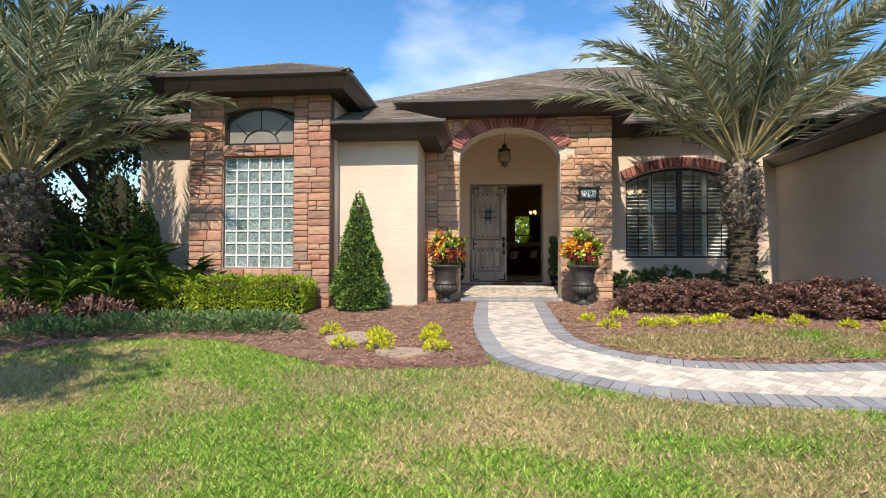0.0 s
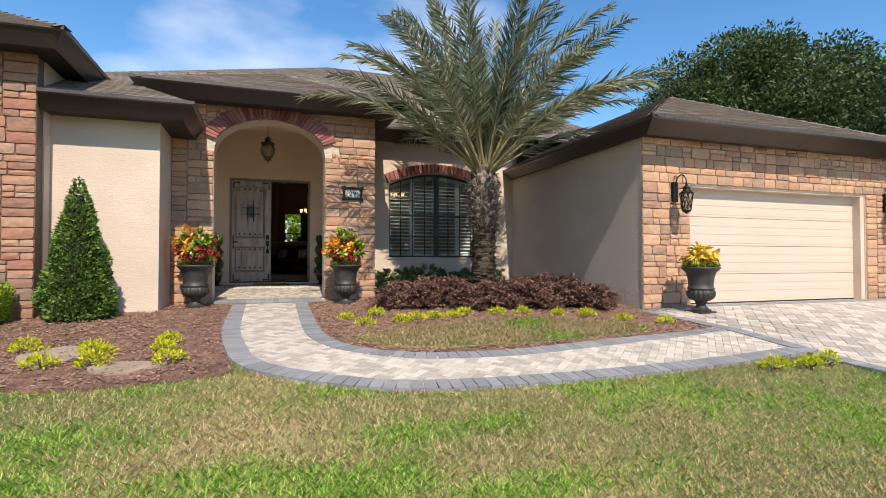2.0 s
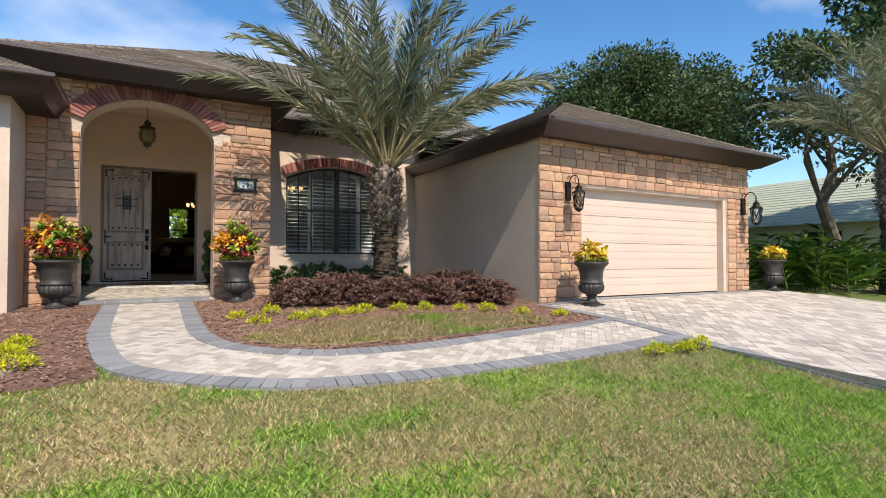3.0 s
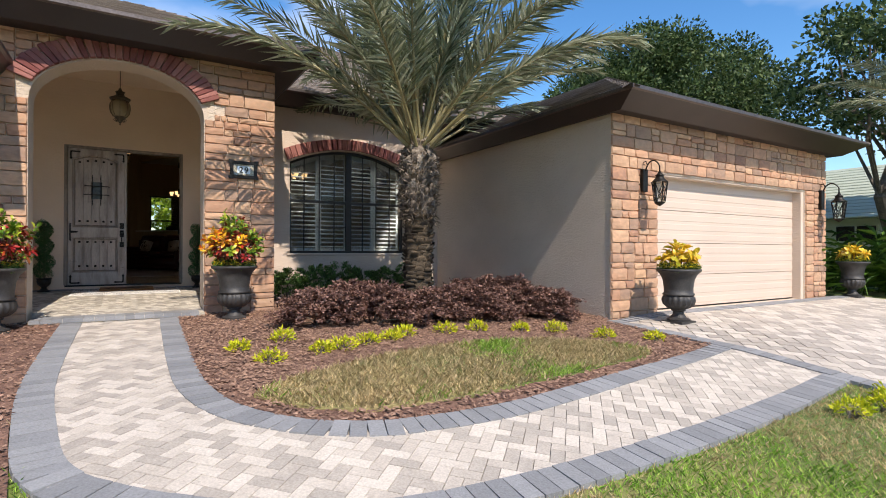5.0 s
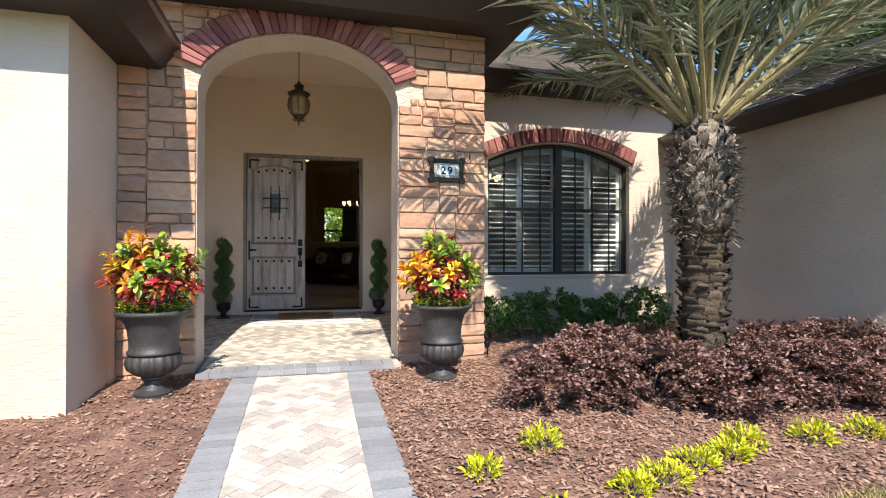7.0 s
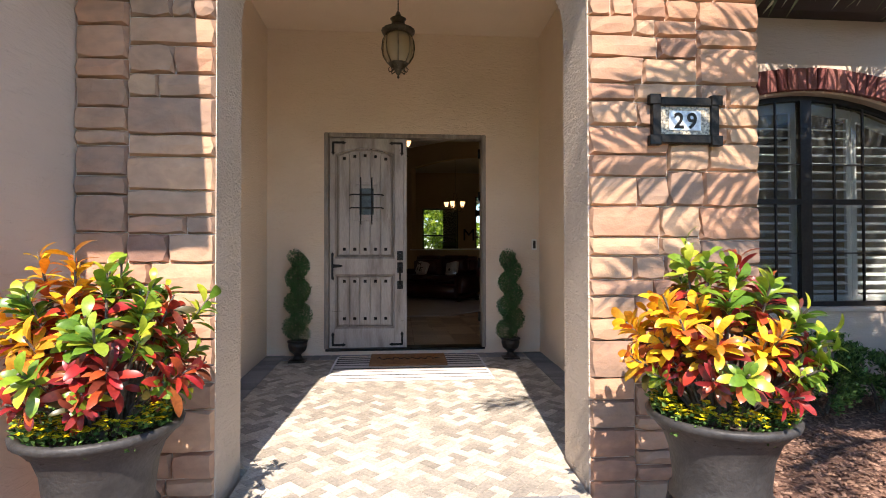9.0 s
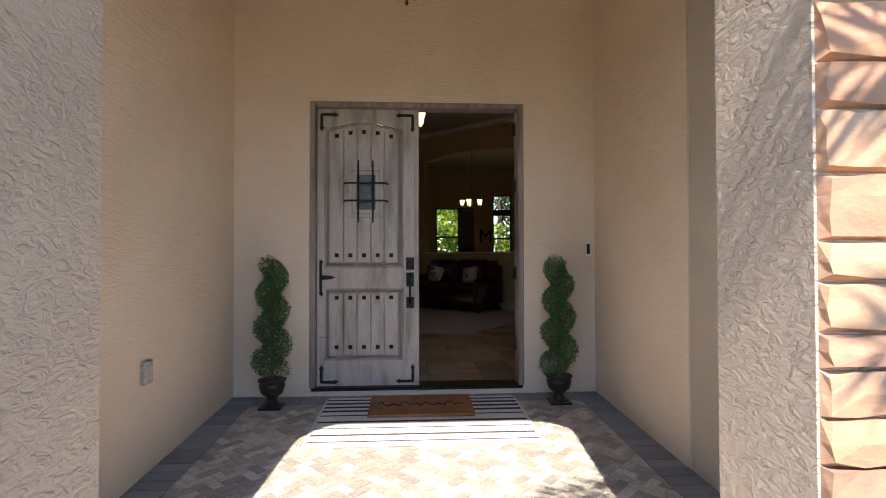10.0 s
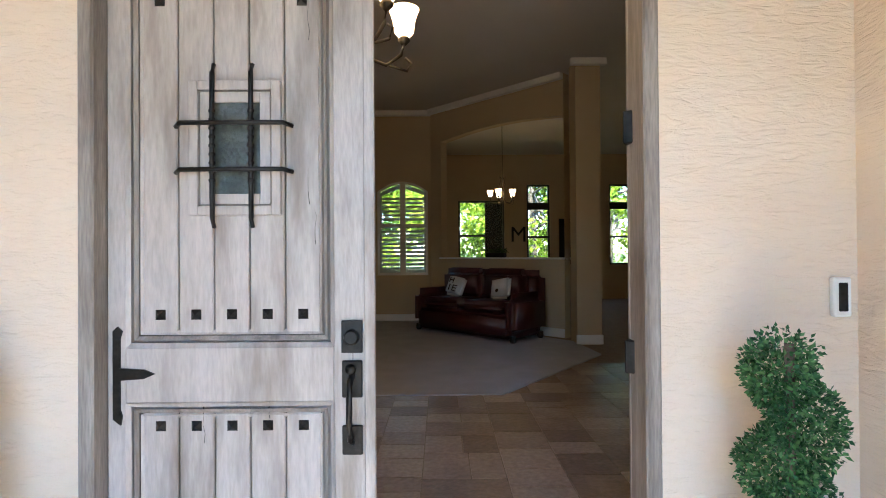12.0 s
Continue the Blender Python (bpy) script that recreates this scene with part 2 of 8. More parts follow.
M_WHITE = surf("white paint", (0.76, 0.74, 0.70), (0.8, 0.78, 0.74), 2.0, 0.55, 0.0, 50, fine=0.02)
M_DARK = surf("dark roof space", (0.02, 0.02, 0.02), (0.03, 0.03, 0.03), 2.0, 0.9)

# ---------------------------------------------------------------- building helpers
def box(bm, x0, x1, y0, y1, z0, z1):
    v = [bm.verts.new(p) for p in ((x0, y0, z0), (x1, y0, z0), (x1, y1, z0), (x0, y1, z0), (x0, y0, z1), (x1, y0, z1), (x1, y1, z1), (x0, y1, z1))]
    for f in ((3, 2, 1, 0), (4, 5, 6, 7), (0, 1, 5, 4), (1, 2, 6, 5), (2, 3, 7, 6), (3, 0, 4, 7)):
        bm.faces.new([v[i] for i in f])
    return v


def prism(bm, outline, axis, a, b):
    """An outline in the two other axes, extruded along axis ('x', 'y', 'z') from a to b."""
    put = {"x": lambda p, c: (c, p[0], p[1]), "y": lambda p, c: (p[0], c, p[1]), "z": lambda p, c: (p[0], p[1], c)}[axis]
    lo, hi = [bm.verts.new(put(p, a)) for p in outline], [bm.verts.new(put(p, b)) for p in outline]
    k = len(outline)
    bm.faces.new(lo), bm.faces.new(hi[::-1])
    for i in range(k):
        bm.faces.new((lo[i], hi[i], hi[(i + 1) % k], lo[(i + 1) % k]))


def tube(bm, pts, r, sides=8, r_end=None, caps=True):
    """A round bar along pts; r tapers to r_end."""
    pts = [Vector(p) for p in pts]
    rings = []
    up = Vector((0, 0, 1))
    for i, p in enumerate(pts):
        d = (pts[min(i + 1, len(pts) - 1)] - pts[max(i - 1, 0)]).normalized()
        u = d.cross(up if abs(d.z) < 0.95 else Vector((1, 0, 0))).normalized()
        w = d.cross(u)
        rr = r + ((r_end if r_end is not None else r) - r) * i / (len(pts) - 1)
        rings.append([bm.verts.new(p + rr * (math.cos(2 * math.pi * k / sides) * u + math.sin(2 * math.pi * k / sides) * w)) for k in range(sides)])
    for a, b in zip(rings, rings[1:]):
        for k in range(sides):
            bm.faces.new((a[k], a[(k + 1) % sides], b[(k + 1) % sides], b[k]))
    if caps:
        bm.faces.new(rings[0][::-1]), bm.faces.new(rings[-1])


def lathe(bm, profile, sides=24, at=(0, 0, 0), flute=0.0, flutes=0, zone=(0, 0)):
    rings = []
    for r, z in profile:
        ring = []
        for k in range(sides):
            a = 2 * math.pi * k / sides
            rr = r * (1 + flute * math.cos(a * flutes)) if zone[0] <= z <= zone[1] else r
            ring.append(bm.verts.new((at[0] + rr * math.cos(a), at[1] + rr * math.sin(a), at[2] + z)))
        rings.append(ring)
    for a, b in zip(rings, rings[1:]):
        for k in range(sides):
            bm.faces.new((a[k], a[(k + 1) % sides], b[(k + 1) % sides], b[k]))
    bm.faces.new(rings[0][::-1]), bm.faces.new(rings[-1])


def mesh(name, bm, material, smooth=False, bevel=0.0):
    if bevel:
        bmesh.ops.bevel(bm, geom=bm.edges[:], offset=bevel, segments=1, affect="EDGES", clamp_overlap=True)
    bmesh.ops.recalc_face_normals(bm, faces=bm.faces[:])
    me = bpy.data.meshes.new(name)
    bm.to_mesh(me)
    bm.free()
    me.materials.append(material)
    if smooth:
        me.polygons.foreach_set("use_smooth", [True] * len(me.polygons))
    return me


def part(name, bm, material, parent=None, label="", smooth=False, bevel=0.0):
    ob = new(name, mesh(name, bm, material, smooth, bevel))
    if parent:
        ob.parent = parent
    return tagged(ob, label)


def slab(name, material, dims, parent=None, label="", bevel=0.0):
    bm = bmesh.new()
    box(bm, *dims)
    return part(name, bm, material, parent, label, bevel=bevel)


def soup(name, verts, faces, material, parent=None, smooth=False):
    """A mesh out of arrays: verts (n, 3), faces (m, 3 or 4)."""
    me = bpy.data.meshes.new(name)
    verts, faces = np.asarray(verts, dtype=np.float32), np.asarray(faces, dtype=np.int32)
    k = faces.shape[1]
    me.vertices.add(len(verts)), me.loops.add(faces.size), me.polygons.add(len(faces))
    me.vertices.foreach_set("co", verts.ravel())
    me.loops.foreach_set("vertex_index", faces.ravel())
    me.polygons.foreach_set("loop_start", np.arange(0, faces.size, k, dtype=np.int32))
    if smooth or k == 4:
        me.polygons.foreach_set("use_smooth", np.full(len(faces), smooth, dtype=bool))
    me.update(calc_edges=True)
    me.materials.append(material)
    ob = new(name, me)
    if parent:
        ob.parent = parent
    return ob


def empty(name, at=(0, 0, 0), label="", category="", group="", kind=""):
    ob = new(name)
    ob.location = at
    ob.empty_display_size = 0.1
    return tagged(ob, label, category, group, kind)


def spline(pts, step=0.12):
    """A smooth curve through pts (2D), cut into even steps."""
    pts = [Vector(p) for p in pts]
    ext = [2 * pts[0] - pts[1], *pts, 2 * pts[-1] - pts[-2]]
    fine = []
    for i in range(1, len(ext) - 2):
        a, b, c, d = ext[i - 1:i + 3]
        for k in range(16):
            t = k / 16
            fine.append(0.5 * (2 * b + (c - a) * t + (2 * a - 5 * b + 4 * c - d) * t * t + (3 * b - a - 3 * c + d) * t ** 3))
    fine.append(pts[-1])
    res, run = [fine[0]], 0.0
    for p, q in zip(fine, fine[1:]):
        run += (q - p).length
        if run >= step:
            res.append(q)
            run = 0.0
    if (res[-1] - pts[-1]).length > step * 0.3:
        res.append(pts[-1])
    return res


# ---------------------------------------------------------------- the lie of the land
LAND_Y = [-90, -60, -30, -20, -13, -11, -8, -5, -3.3, 20]
LAND_Z = [-1.7, -1.7, -1.45, -1.15, -0.88, -0.72, -0.43, -0.30, -0.25, -0.25]


def land(x, y):
    """The ground's height; arrays or numbers."""
    z = np.interp(y, LAND_Y, LAND_Z)
    return z + 0.10 * np.clip((np.asarray(x) - 5) / 1.5, 0, 1) * np.clip((np.asarray(y) + 9) / 2.5, 0, 1)


def on_land_bed(x, y):
    """A place on the mulch."""
    return (x, y, float(land(x, y)) + 0.03)


def inside(px, py, poly):
    """Which of the points lie in the outline."""
    px, py = np.asarray(px, float), np.asarray(py, float)
    hit = np.zeros(px.shape, bool)
    k = len(poly)
    for i in range(k):
        x1, y1, x2, y2 = *poly[i][:2], *poly[(i + 1) % k][:2]
        if y1 == y2:
            continue
        cross = ((y1 > py) != (y2 > py)) & (px < (x2 - x1) * (py - y1) / (y2 - y1) + x1)
        hit ^= cross
    return hit


def patch(name, outline, lift, material, parent=None, spacing=0.3, rough=0.0, drop=0.06):
    """A sheet within an outline, lying on the land, with an edge that goes down into it."""
    rng = np.random.default_rng(len(outline))
    xs, ys = np.array([p[0] for p in outline]), np.array([p[1] for p in outline])
    gx, gy = np.meshgrid(np.arange(xs.min(), xs.max(), spacing), np.arange(ys.min(), ys.max(), spacing))
    gx, gy = gx.ravel() + rng.uniform(-.3, .3, gx.size) * spacing, gy.ravel() + rng.uniform(-.3, .3, gy.size) * spacing
    keep = inside(gx, gy, outline)
    pts = [Vector((p[0], p[1])) for p in outline] + [Vector(p) for p in zip(gx[keep], gy[keep])]
    k = len(outline)
    from mathutils import geometry
    co, _, tri, _, _, _ = geometry.delaunay_2d_cdt(pts, [], [list(range(k))], 1, 1e-4)
    v = np.array([(c.x, c.y, 0) for c in co])
    v[:, 2] = land(v[:, 0], v[:, 1]) + lift + rng.uniform(-rough, rough, len(v))
    bm = bmesh.new()
    bv = [bm.verts.new(p) for p in v]
    for t in tri:
        bm.faces.new([bv[i] for i in t])
    edge = [e for e in bm.edges if e.is_boundary]
    ext = bmesh.ops.extrude_edge_only(bm, edges=edge)
    for g in ext["geom"]:
        if isinstance(g, bmesh.types.BMVert):
            g.co.z -= drop
    return part(name, bm, material, parent)


# ground: one sheet out to the horizon
ax = np.concatenate([[-900, -400, -200, -120, -80, -60, -45, -35, -28, -22, -18], np.arange(-15, 16, 0.5), [18, 22, 28, 35, 45, 60, 80, 120, 200, 400, 900]])
ay = np.concatenate([[-900, -400, -200, -120, -90, -75, -60, -45, -36, -30, -26, -23, -20, -18, -16], np.arange(-15, -2.9, 0.5), [0, 4, 8, 14, 20, 30, 45, 60, 90, 150, 300, 600, 900]])
gx, gy = np.meshgrid(ax, ay)
gz = land(gx.ravel(), gy.ravel())
nx, ny = len(ax), len(ay)
idx = np.arange(nx * ny).reshape(ny, nx)
ground = soup("ground", np.stack([gx.ravel(), gy.ravel(), gz], 1), np.stack([idx[:-1, :-1], idx[:-1, 1:], idx[1:, 1:], idx[1:, :-1]], -1).reshape(-1, 4), M_GRASS_GROUND, smooth=True)
tagged(ground, "green lawn with dry straw-coloured patches", "lawn", kind="structure")

PATH_OUT = spline([(-.62, -3.45), (-.62, -4.4), (-.60, -6.2), (-.50, -7.25), (-.36, -8.0), (-.05, -8.42), (.45, -8.8), (1.0, -9.04), (1.8, -9.14), (3.1, -9.14), (4.3, -9.06), (5.5, -8.92)])
PATH_IN = spline([(.60, -3.45), (.57, -4.3), (.54, -6.2), (.58, -6.95), (.72, -7.45), (1.0, -7.84), (1.3, -8.02), (1.65, -8.1), (2.4, -8.12), (3.8, -7.93), (5.5, -7.66)])
PATH_AREA = [*PATH_OUT, *PATH_IN[::-1]]
DRIVE = [(5.5, -6.2), (12.6, -6.2), (13.2, -10), (13.6, -16), (13.6, -30), (5.6, -30), (5.5, -9)]

# planting beds
BED_LEFT = spline([(-.62, -3.3), (-.62, -4.4), (-.60, -6.2), (-.51, -7.25), (-.40, -8.0), (-.42, -8.28), (-1.1, -8.42), (-1.75, -8.4), (-2.5, -8.02), (-3.3, -7.5), (-4.05, -7.38), (-4.6, -7.55), (-5.05, -7.85), (-5.3, -8.3), (-6.2, -9.1), (-7.6, -9.6), (-9.5, -9.8), (-13, -9.5)], 0.15)
BED_LEFT = [*BED_LEFT, Vector((-13, -2.9)), Vector((-5.5, -2.9))]
BED_RIGHT = [*spline([(.60, -3.3), (.57, -4.3), (.54, -6.2), (.58, -6.95), (.72, -7.45), (1.0, -7.84), (1.3, -8.02), (1.65, -8.1), (2.4, -8.12), (3.8, -7.93), (5.5, -7.66)]), Vector((5.5, -6.1)), Vector((5.75, -6.1)), Vector((5.75, -1.3)), Vector((1.7, -1.3)), Vector((1.7, -3.25))]
bed_left = patch("mulch_bed_west", BED_LEFT, 0.025, M_MULCH, rough=0.012, spacing=0.22)
bed_right = patch("mulch_bed_east", BED_RIGHT, 0.025, M_MULCH, rough=0.012, spacing=0.22)
ISLAND = spline([(.80, -7.25), (.98, -7.55), (1.28, -7.8), (1.66, -7.9), (2.4, -7.9), (3.8, -7.75), (4.55, -7.6), (4.55, -7.15), (4.2, -6.75), (3.5, -6.5), (2.5, -6.5), (1.7, -6.72), (1.15, -6.95), (.82, -7.22)])
island = patch("lawn_island", ISLAND[:-1], 0.04, M_GRASS_GROUND, rough=0.01, spacing=0.25)
for o, t in ((bed_left, "brown bark mulch bed along the house"), (bed_right, "brown bark mulch bed beside the paver path"), (island, "small oval of thin dry grass within the bed")):
    tagged(o, t, "garden bed", kind="structure")

# ---------------------------------------------------------------- house: walls
T = 0.25


def arch_outline(xc, half, z0, spring, rise, n=20):
    """The outline of an arched opening."""
    return [(xc - half, z0), *[(xc - half * math.cos(math.pi * i / n), spring + rise * math.sin(math.pi * i / n)) for i in range(n + 1)], (xc + half, z0)]


def segment_outline(x0, x1, z0, spring, rise, n=12):
    """The outline of an opening with a flat segmental head."""
    return [(x0, z0), *[(x0 + (x1 - x0) * i / n, spring + rise * (1 - (2 * i / n - 1) ** 2)) for i in range(n + 1)], (x1, z0)]


def holed_wall(name, material, x0, x1, z0, z1, opening, y0, y1, label, kind="structure"):
    """A wall in the xz plane from y0 to y1, with one opening whose outline starts at lower left and ends at lower right; it may go down to z0."""
    bm = bmesh.new()
    top = [(p[0], p[1]) for p in opening]
    zb = top[0][1]
    for y in (y0, y1):
        cols = [bm.verts.new((x, y, z)) for x, z in top]
        roof = [bm.verts.new((x, y, z1)) for x, z in top]
        for i in range(1, len(top) - 2):
            bm.faces.new((cols[i], cols[i + 1], roof[i + 1], roof[i]))
        for xe, i in ((x0, 1), (x1, len(top) - 2)):
            a, b = bm.verts.new((xe, y, zb)), bm.verts.new((xe, y, z1))
            foot = cols[0] if i == 1 else cols[-1]
            bm.faces.new((a, foot, cols[i], roof[i], b))
        if zb > z0 + 1e-3:
            q = [bm.verts.new(p) for p in ((x0, y, z0), (x1, y, z0), (x1, y, zb), (x0, y, zb))]
            bm.faces.new(q)
    k = len(top)
    lo, hi = [bm.verts.new((x, y0, z)) for x, z in top], [bm.verts.new((x, y1, z)) for x, z in top]
    for i in range(k - 1):
        bm.faces.new((lo[i], lo[i + 1], hi[i + 1], hi[i]))
    if zb > z0 + 1e-3:
        bm.faces.new((lo[-1], lo[0], hi[0], hi[-1]))
    for a, b in (((x0, z0), (x0, z1)), ((x0, z1), (x1, z1)), ((x1, z1), (x1, z0))):
        bm.faces.new([bm.verts.new(p) for p in ((a[0], y0, a[1]), (b[0], y0, b[1]), (b[0], y1, b[1]), (a[0], y1, a[1]))])
    bmesh.ops.remove_doubles(bm, verts=bm.verts[:], dist=1e-5)
    ob = part(name, bm, material)
    return tagged(ob, label, "wall", kind=kind)


def plain_wall(name, material, dims, label):
    return tagged(slab(name, material, dims), label, "wall", kind="structure")


FOOT = -0.55
ARCH = arch_outline(-0.025, 0.945, FOOT, 2.42, 0.60)
wall_entry = holed_wall("wall_entry", M_STUCCO_ROUGH, -1.63, 1.83, FOOT, 3.6, ARCH, -3.25, -2.85, "stucco entry wall with an arched opening")
wall_tower = holed_wall("wall_tower", M_GROUT, -5.45, -3.04, FOOT, 3.5, segment_outline(-4.865, -3.655, 0.40, 3.0, 0.10), -4.72, -4.47, "stone-clad tower wall with tall window openings")
plain_wall("wall_tower_side_east", M_STUCCO, (-3.27, -3.02, -4.47, -2.85, FOOT, 3.5), "cream stucco side of the tower")
plain_wall("wall_tower_side_west", M_STUCCO, (-5.45, -5.20, -4.47, -2.6, FOOT, 3.5), "cream stucco side of the tower")
plain_wall("wall_bump", M_STUCCO, (-3.02, -1.63, -4.26, -4.01, FOOT, 2.75), "cream stucco wall with a trowelled texture")
plain_wall("wall_bump_return", M_STUCCO, (-1.88, -1.63, -4.01, -2.85, FOOT, 2.75), "cream stucco return beside the entry")
plain_wall("wall_west", M_STUCCO, (-7.6, -5.45, -3.0, -2.75, FOOT, 3.3), "cream stucco wall beside the tower")
plain_wall("wall_west_side", M_STUCCO, (-7.6, -7.35, -2.75, 14.0, FOOT, 3.3), "cream stucco side wall of the house")
wall_window = holed_wall("wall_window", M_STUCCO, 1.83, 5.66, FOOT, 3.5, segment_outline(2.55, 4.88, 0.58, 2.26, 0.29), -1.45, -1.2, "cream stucco wall around an arched window")
plain_wall("wall_entry_return", M_STUCCO, (1.58, 1.83, -2.85, -1.2, FOOT, 3.6), "stucco return between entry and window")
plain_wall("wall_garage_side", M_STUCCO_ROUGH, (5.66, 5.91, -5.87, -1.2, FOOT, 2.75), "rough stucco side wall of the garage")
wall_garage = holed_wall("wall_garage", M_STUCCO_ROUGH, 5.66, 11.70, FOOT, 2.75, [(6.63, -0.24), (6.63, 1.78), (10.94, 1.78), (10.94, -0.24)], -6.12, -5.87, "stone-clad garage front around a wide door opening")
plain_wall("wall_garage_east", M_STUCCO, (11.45, 11.70, -5.87, 6.0, FOOT, 2.75), "stucco east wall of the garage")

# ---------------------------------------------------------------- house: roofs
def shingles(name, el, er, tr, tl, parent, course=0.145, tab=0.32):
    """Overlapping shingle tabs on a slope: eave left and right, top right and left."""
    el, er, tr, tl = (Vector(p) for p in (el, er, tr, tl))
    rng = random.Random(len(name) + int(el.x * 10))
    normal = (er - el).cross(tl - el + tr - er).normalized()
    if normal.z < 0:
        normal = -normal
    depth = max((tl - el).length, (tr - er).length)
    rows = max(2, int(depth / course))
    verts, faces = [], []
    for i in range(rows):
        s0, s1 = i / rows, min(1.0, (i + 1.12) / rows)
        a0, b0, a1, b1 = el.lerp(tl, s0), er.lerp(tr, s0), el.lerp(tl, s1), er.lerp(tr, s1)
        width = (b0 - a0).length
        if width < 0.05:
            continue
        n = max(1, int(width / tab))
        cuts = [0.0] + [min(1, max(0, (k + rng.uniform(-.35, .35)) / n)) for k in range(1, n)] + [1.0]
        for u, w in zip(cuts, cuts[1:]):
            lift = 0.012 + rng.uniform(0, 0.006)
            k = len(verts)
            p, q = a0.lerp(b0, u), a0.lerp(b0, w)
            verts += [p + normal * lift, q + normal * lift, a1.lerp(b1, w) + normal * 0.003, a1.lerp(b1, u) + normal * 0.003, p - normal * 0.004, q - normal * 0.004]
            faces += [(k, k + 1, k + 2, k + 3), (k + 4, k + 5, k + 1, k)]
    return tagged(soup(name, [tuple(v) for v in verts], faces, M_SHINGLE, parent), "brown asphalt shingles", kind="stuff")


def hip_roof(name, x0, x1, yf, yb, z, slope, label, ridge=None, sides="fwe", yb_left=None):
    """A hip roof over an eave rectangle; its front hip rises to a ridge that runs back to yb."""
    root = empty(name, ((x0 + x1) / 2, yf, z), label, "roof", kind="structure")
    inv = Matrix.Translation(-root.location)
    half = (x1 - x0) / 2
    xc, ya, za = (x0 + x1) / 2, yf + half, z + half * slope
    if ya > yb:
        ya = yb
    obs = []
    if "f" in sides:
        obs.append(shingles("shingle_slope", (x0, yf, z), (x1, yf, z), (xc, ya, za), (xc, ya, za), root))
    if "w" in sides:
        obs.append(shingles("shingle_slope", (x0, yb, z), (x0, yf, z), (xc, ya, za), (xc, yb, za), root))
    if "e" in sides:
        obs.append(shingles("shingle_slope", (x1, yf, z), (x1, yb, z), (xc, yb, za), (xc, ya, za), root))
    bm = bmesh.new()
    d = 0.03
    v = [bm.verts.new(p) for p in ((x0, yf, z - d), (x1, yf, z - d), (x1, yb, z - d), (x0, yb, z - d), (xc, ya, za - d), (xc, yb, za - d))]
    for f in ((0, 1, 4), (1, 2, 5, 4), (3, 0, 4, 5), (2, 3, 5)):
        bm.faces.new([v[i] for i in f])
    obs.append(part("roof_deck", bm, M_DARK, root))
    # ridge caps along the two front hips
    for xe in (x0, x1):
        bm = bmesh.new()
        a, b = Vector((xe, yf, z + 0.012)), Vector((xc, ya, za + 0.012))
        n = max(2, int((b - a).length / 0.2))
        for i in range(n):
            p, q = a.lerp(b, i / n), a.lerp(b, min(1, (i + 1.2) / n))
            side = (q - p).cross(Vector((0, 0, 1))).normalized() * 0.11
            low = Vector((0, 0, -0.045))
            vs = [bm.verts.new(c) for c in (p + side + low, p + Vector((0, 0, .016)), p - side + low, q - side + low, q, q + side + low)]
            bm.faces.new((vs[0], vs[1], vs[4], vs[5]))
            bm.faces.new((vs[1], vs[2], vs[3], vs[4]))
        obs.append(part("hip_cap", bm, M_SHINGLE, root))
    for o in obs:
        o.data.transform(inv)
    return root


def eave(name, line, z, wall_offset, parent_label, out=0.50, low=0.20, drop=0.22, closed=False):
    """A boxed eave along a line of wall corners: a fascia that leans inward, a soffit and a metal drip edge.
    line: corners with, for each, the outward way (dx, dy) of unit overhang."""
    root = empty(name, (line[0][0], line[0][1], z), parent_label, "eave", kind="structure")
    inv = Matrix.Translation(-root.location)
    def ring(o, zz):
        return [Vector((x + dx * o, y + dy * o, zz)) for x, y, dx, dy in line]
    top, top_in, bot, wall_p = ring(out, z), ring(out, z - 0.05), ring(low, z - drop), ring(-0.03, z - drop + 0.02)
    lip, lip2 = ring(out + 0.03, z + 0.012), ring(out + 0.03, z - 0.035)
    roofin = ring(out - 0.12, z + 0.045)
    def strip(nm, rows, mat):
        bm = bmesh.new()
        vs = [[bm.verts.new(p) for p in r] for r in rows]
        for a, b in zip(vs, vs[1:]):
            for i in range(len(a) - 1):
                bm.faces.new((a[i], a[i + 1], b[i + 1], b[i]))
        ob = part(nm, bm, mat, root)
        ob.data.transform(inv)
        return ob
    strip("fascia_board", [top_in, bot], M_FASCIA)
    strip("soffit", [bot, wall_p], M_SOFFIT)
    strip("drip_edge", [roofin, lip, lip2, top_in], M_DRIP)
    return root


SLOPE = 0.47
hip_roof("roof_entry", -2.10, 2.30, -3.79, 0.1, 3.43, SLOPE, "brown shingle hip roof over the entry")
hip_roof("roof_garage", 5.40, 12.16, -6.67, 4.0, 2.72, 0.48, "brown shingle hip roof over the garage")
hip_roof("roof_tower", -5.92, -2.57, -5.24, -1.9, 3.50, SLOPE, "brown shingle hip roof over the tower")
# bump roof: a low hip that leans on tower and entry
bump_roof = empty("roof_bump", (-2.2, -4.76, 2.80), "small brown shingle roof beside the tower", "roof", kind="structure")
for args in (((-3.02, -4.76, 2.80), (-1.13, -4.76, 2.80), (-2.3, -3.3, 3.46), (-3.02, -3.3, 3.46)), ((-1.13, -4.76, 2.80), (-1.13, -3.25, 2.80), (-2.05, -3.25, 3.3), (-2.3, -3.3, 3.46))):
    o = shingles("shingle_slope", *args, bump_roof)
    o.data.transform(Matrix.Translation(-bump_roof.location))
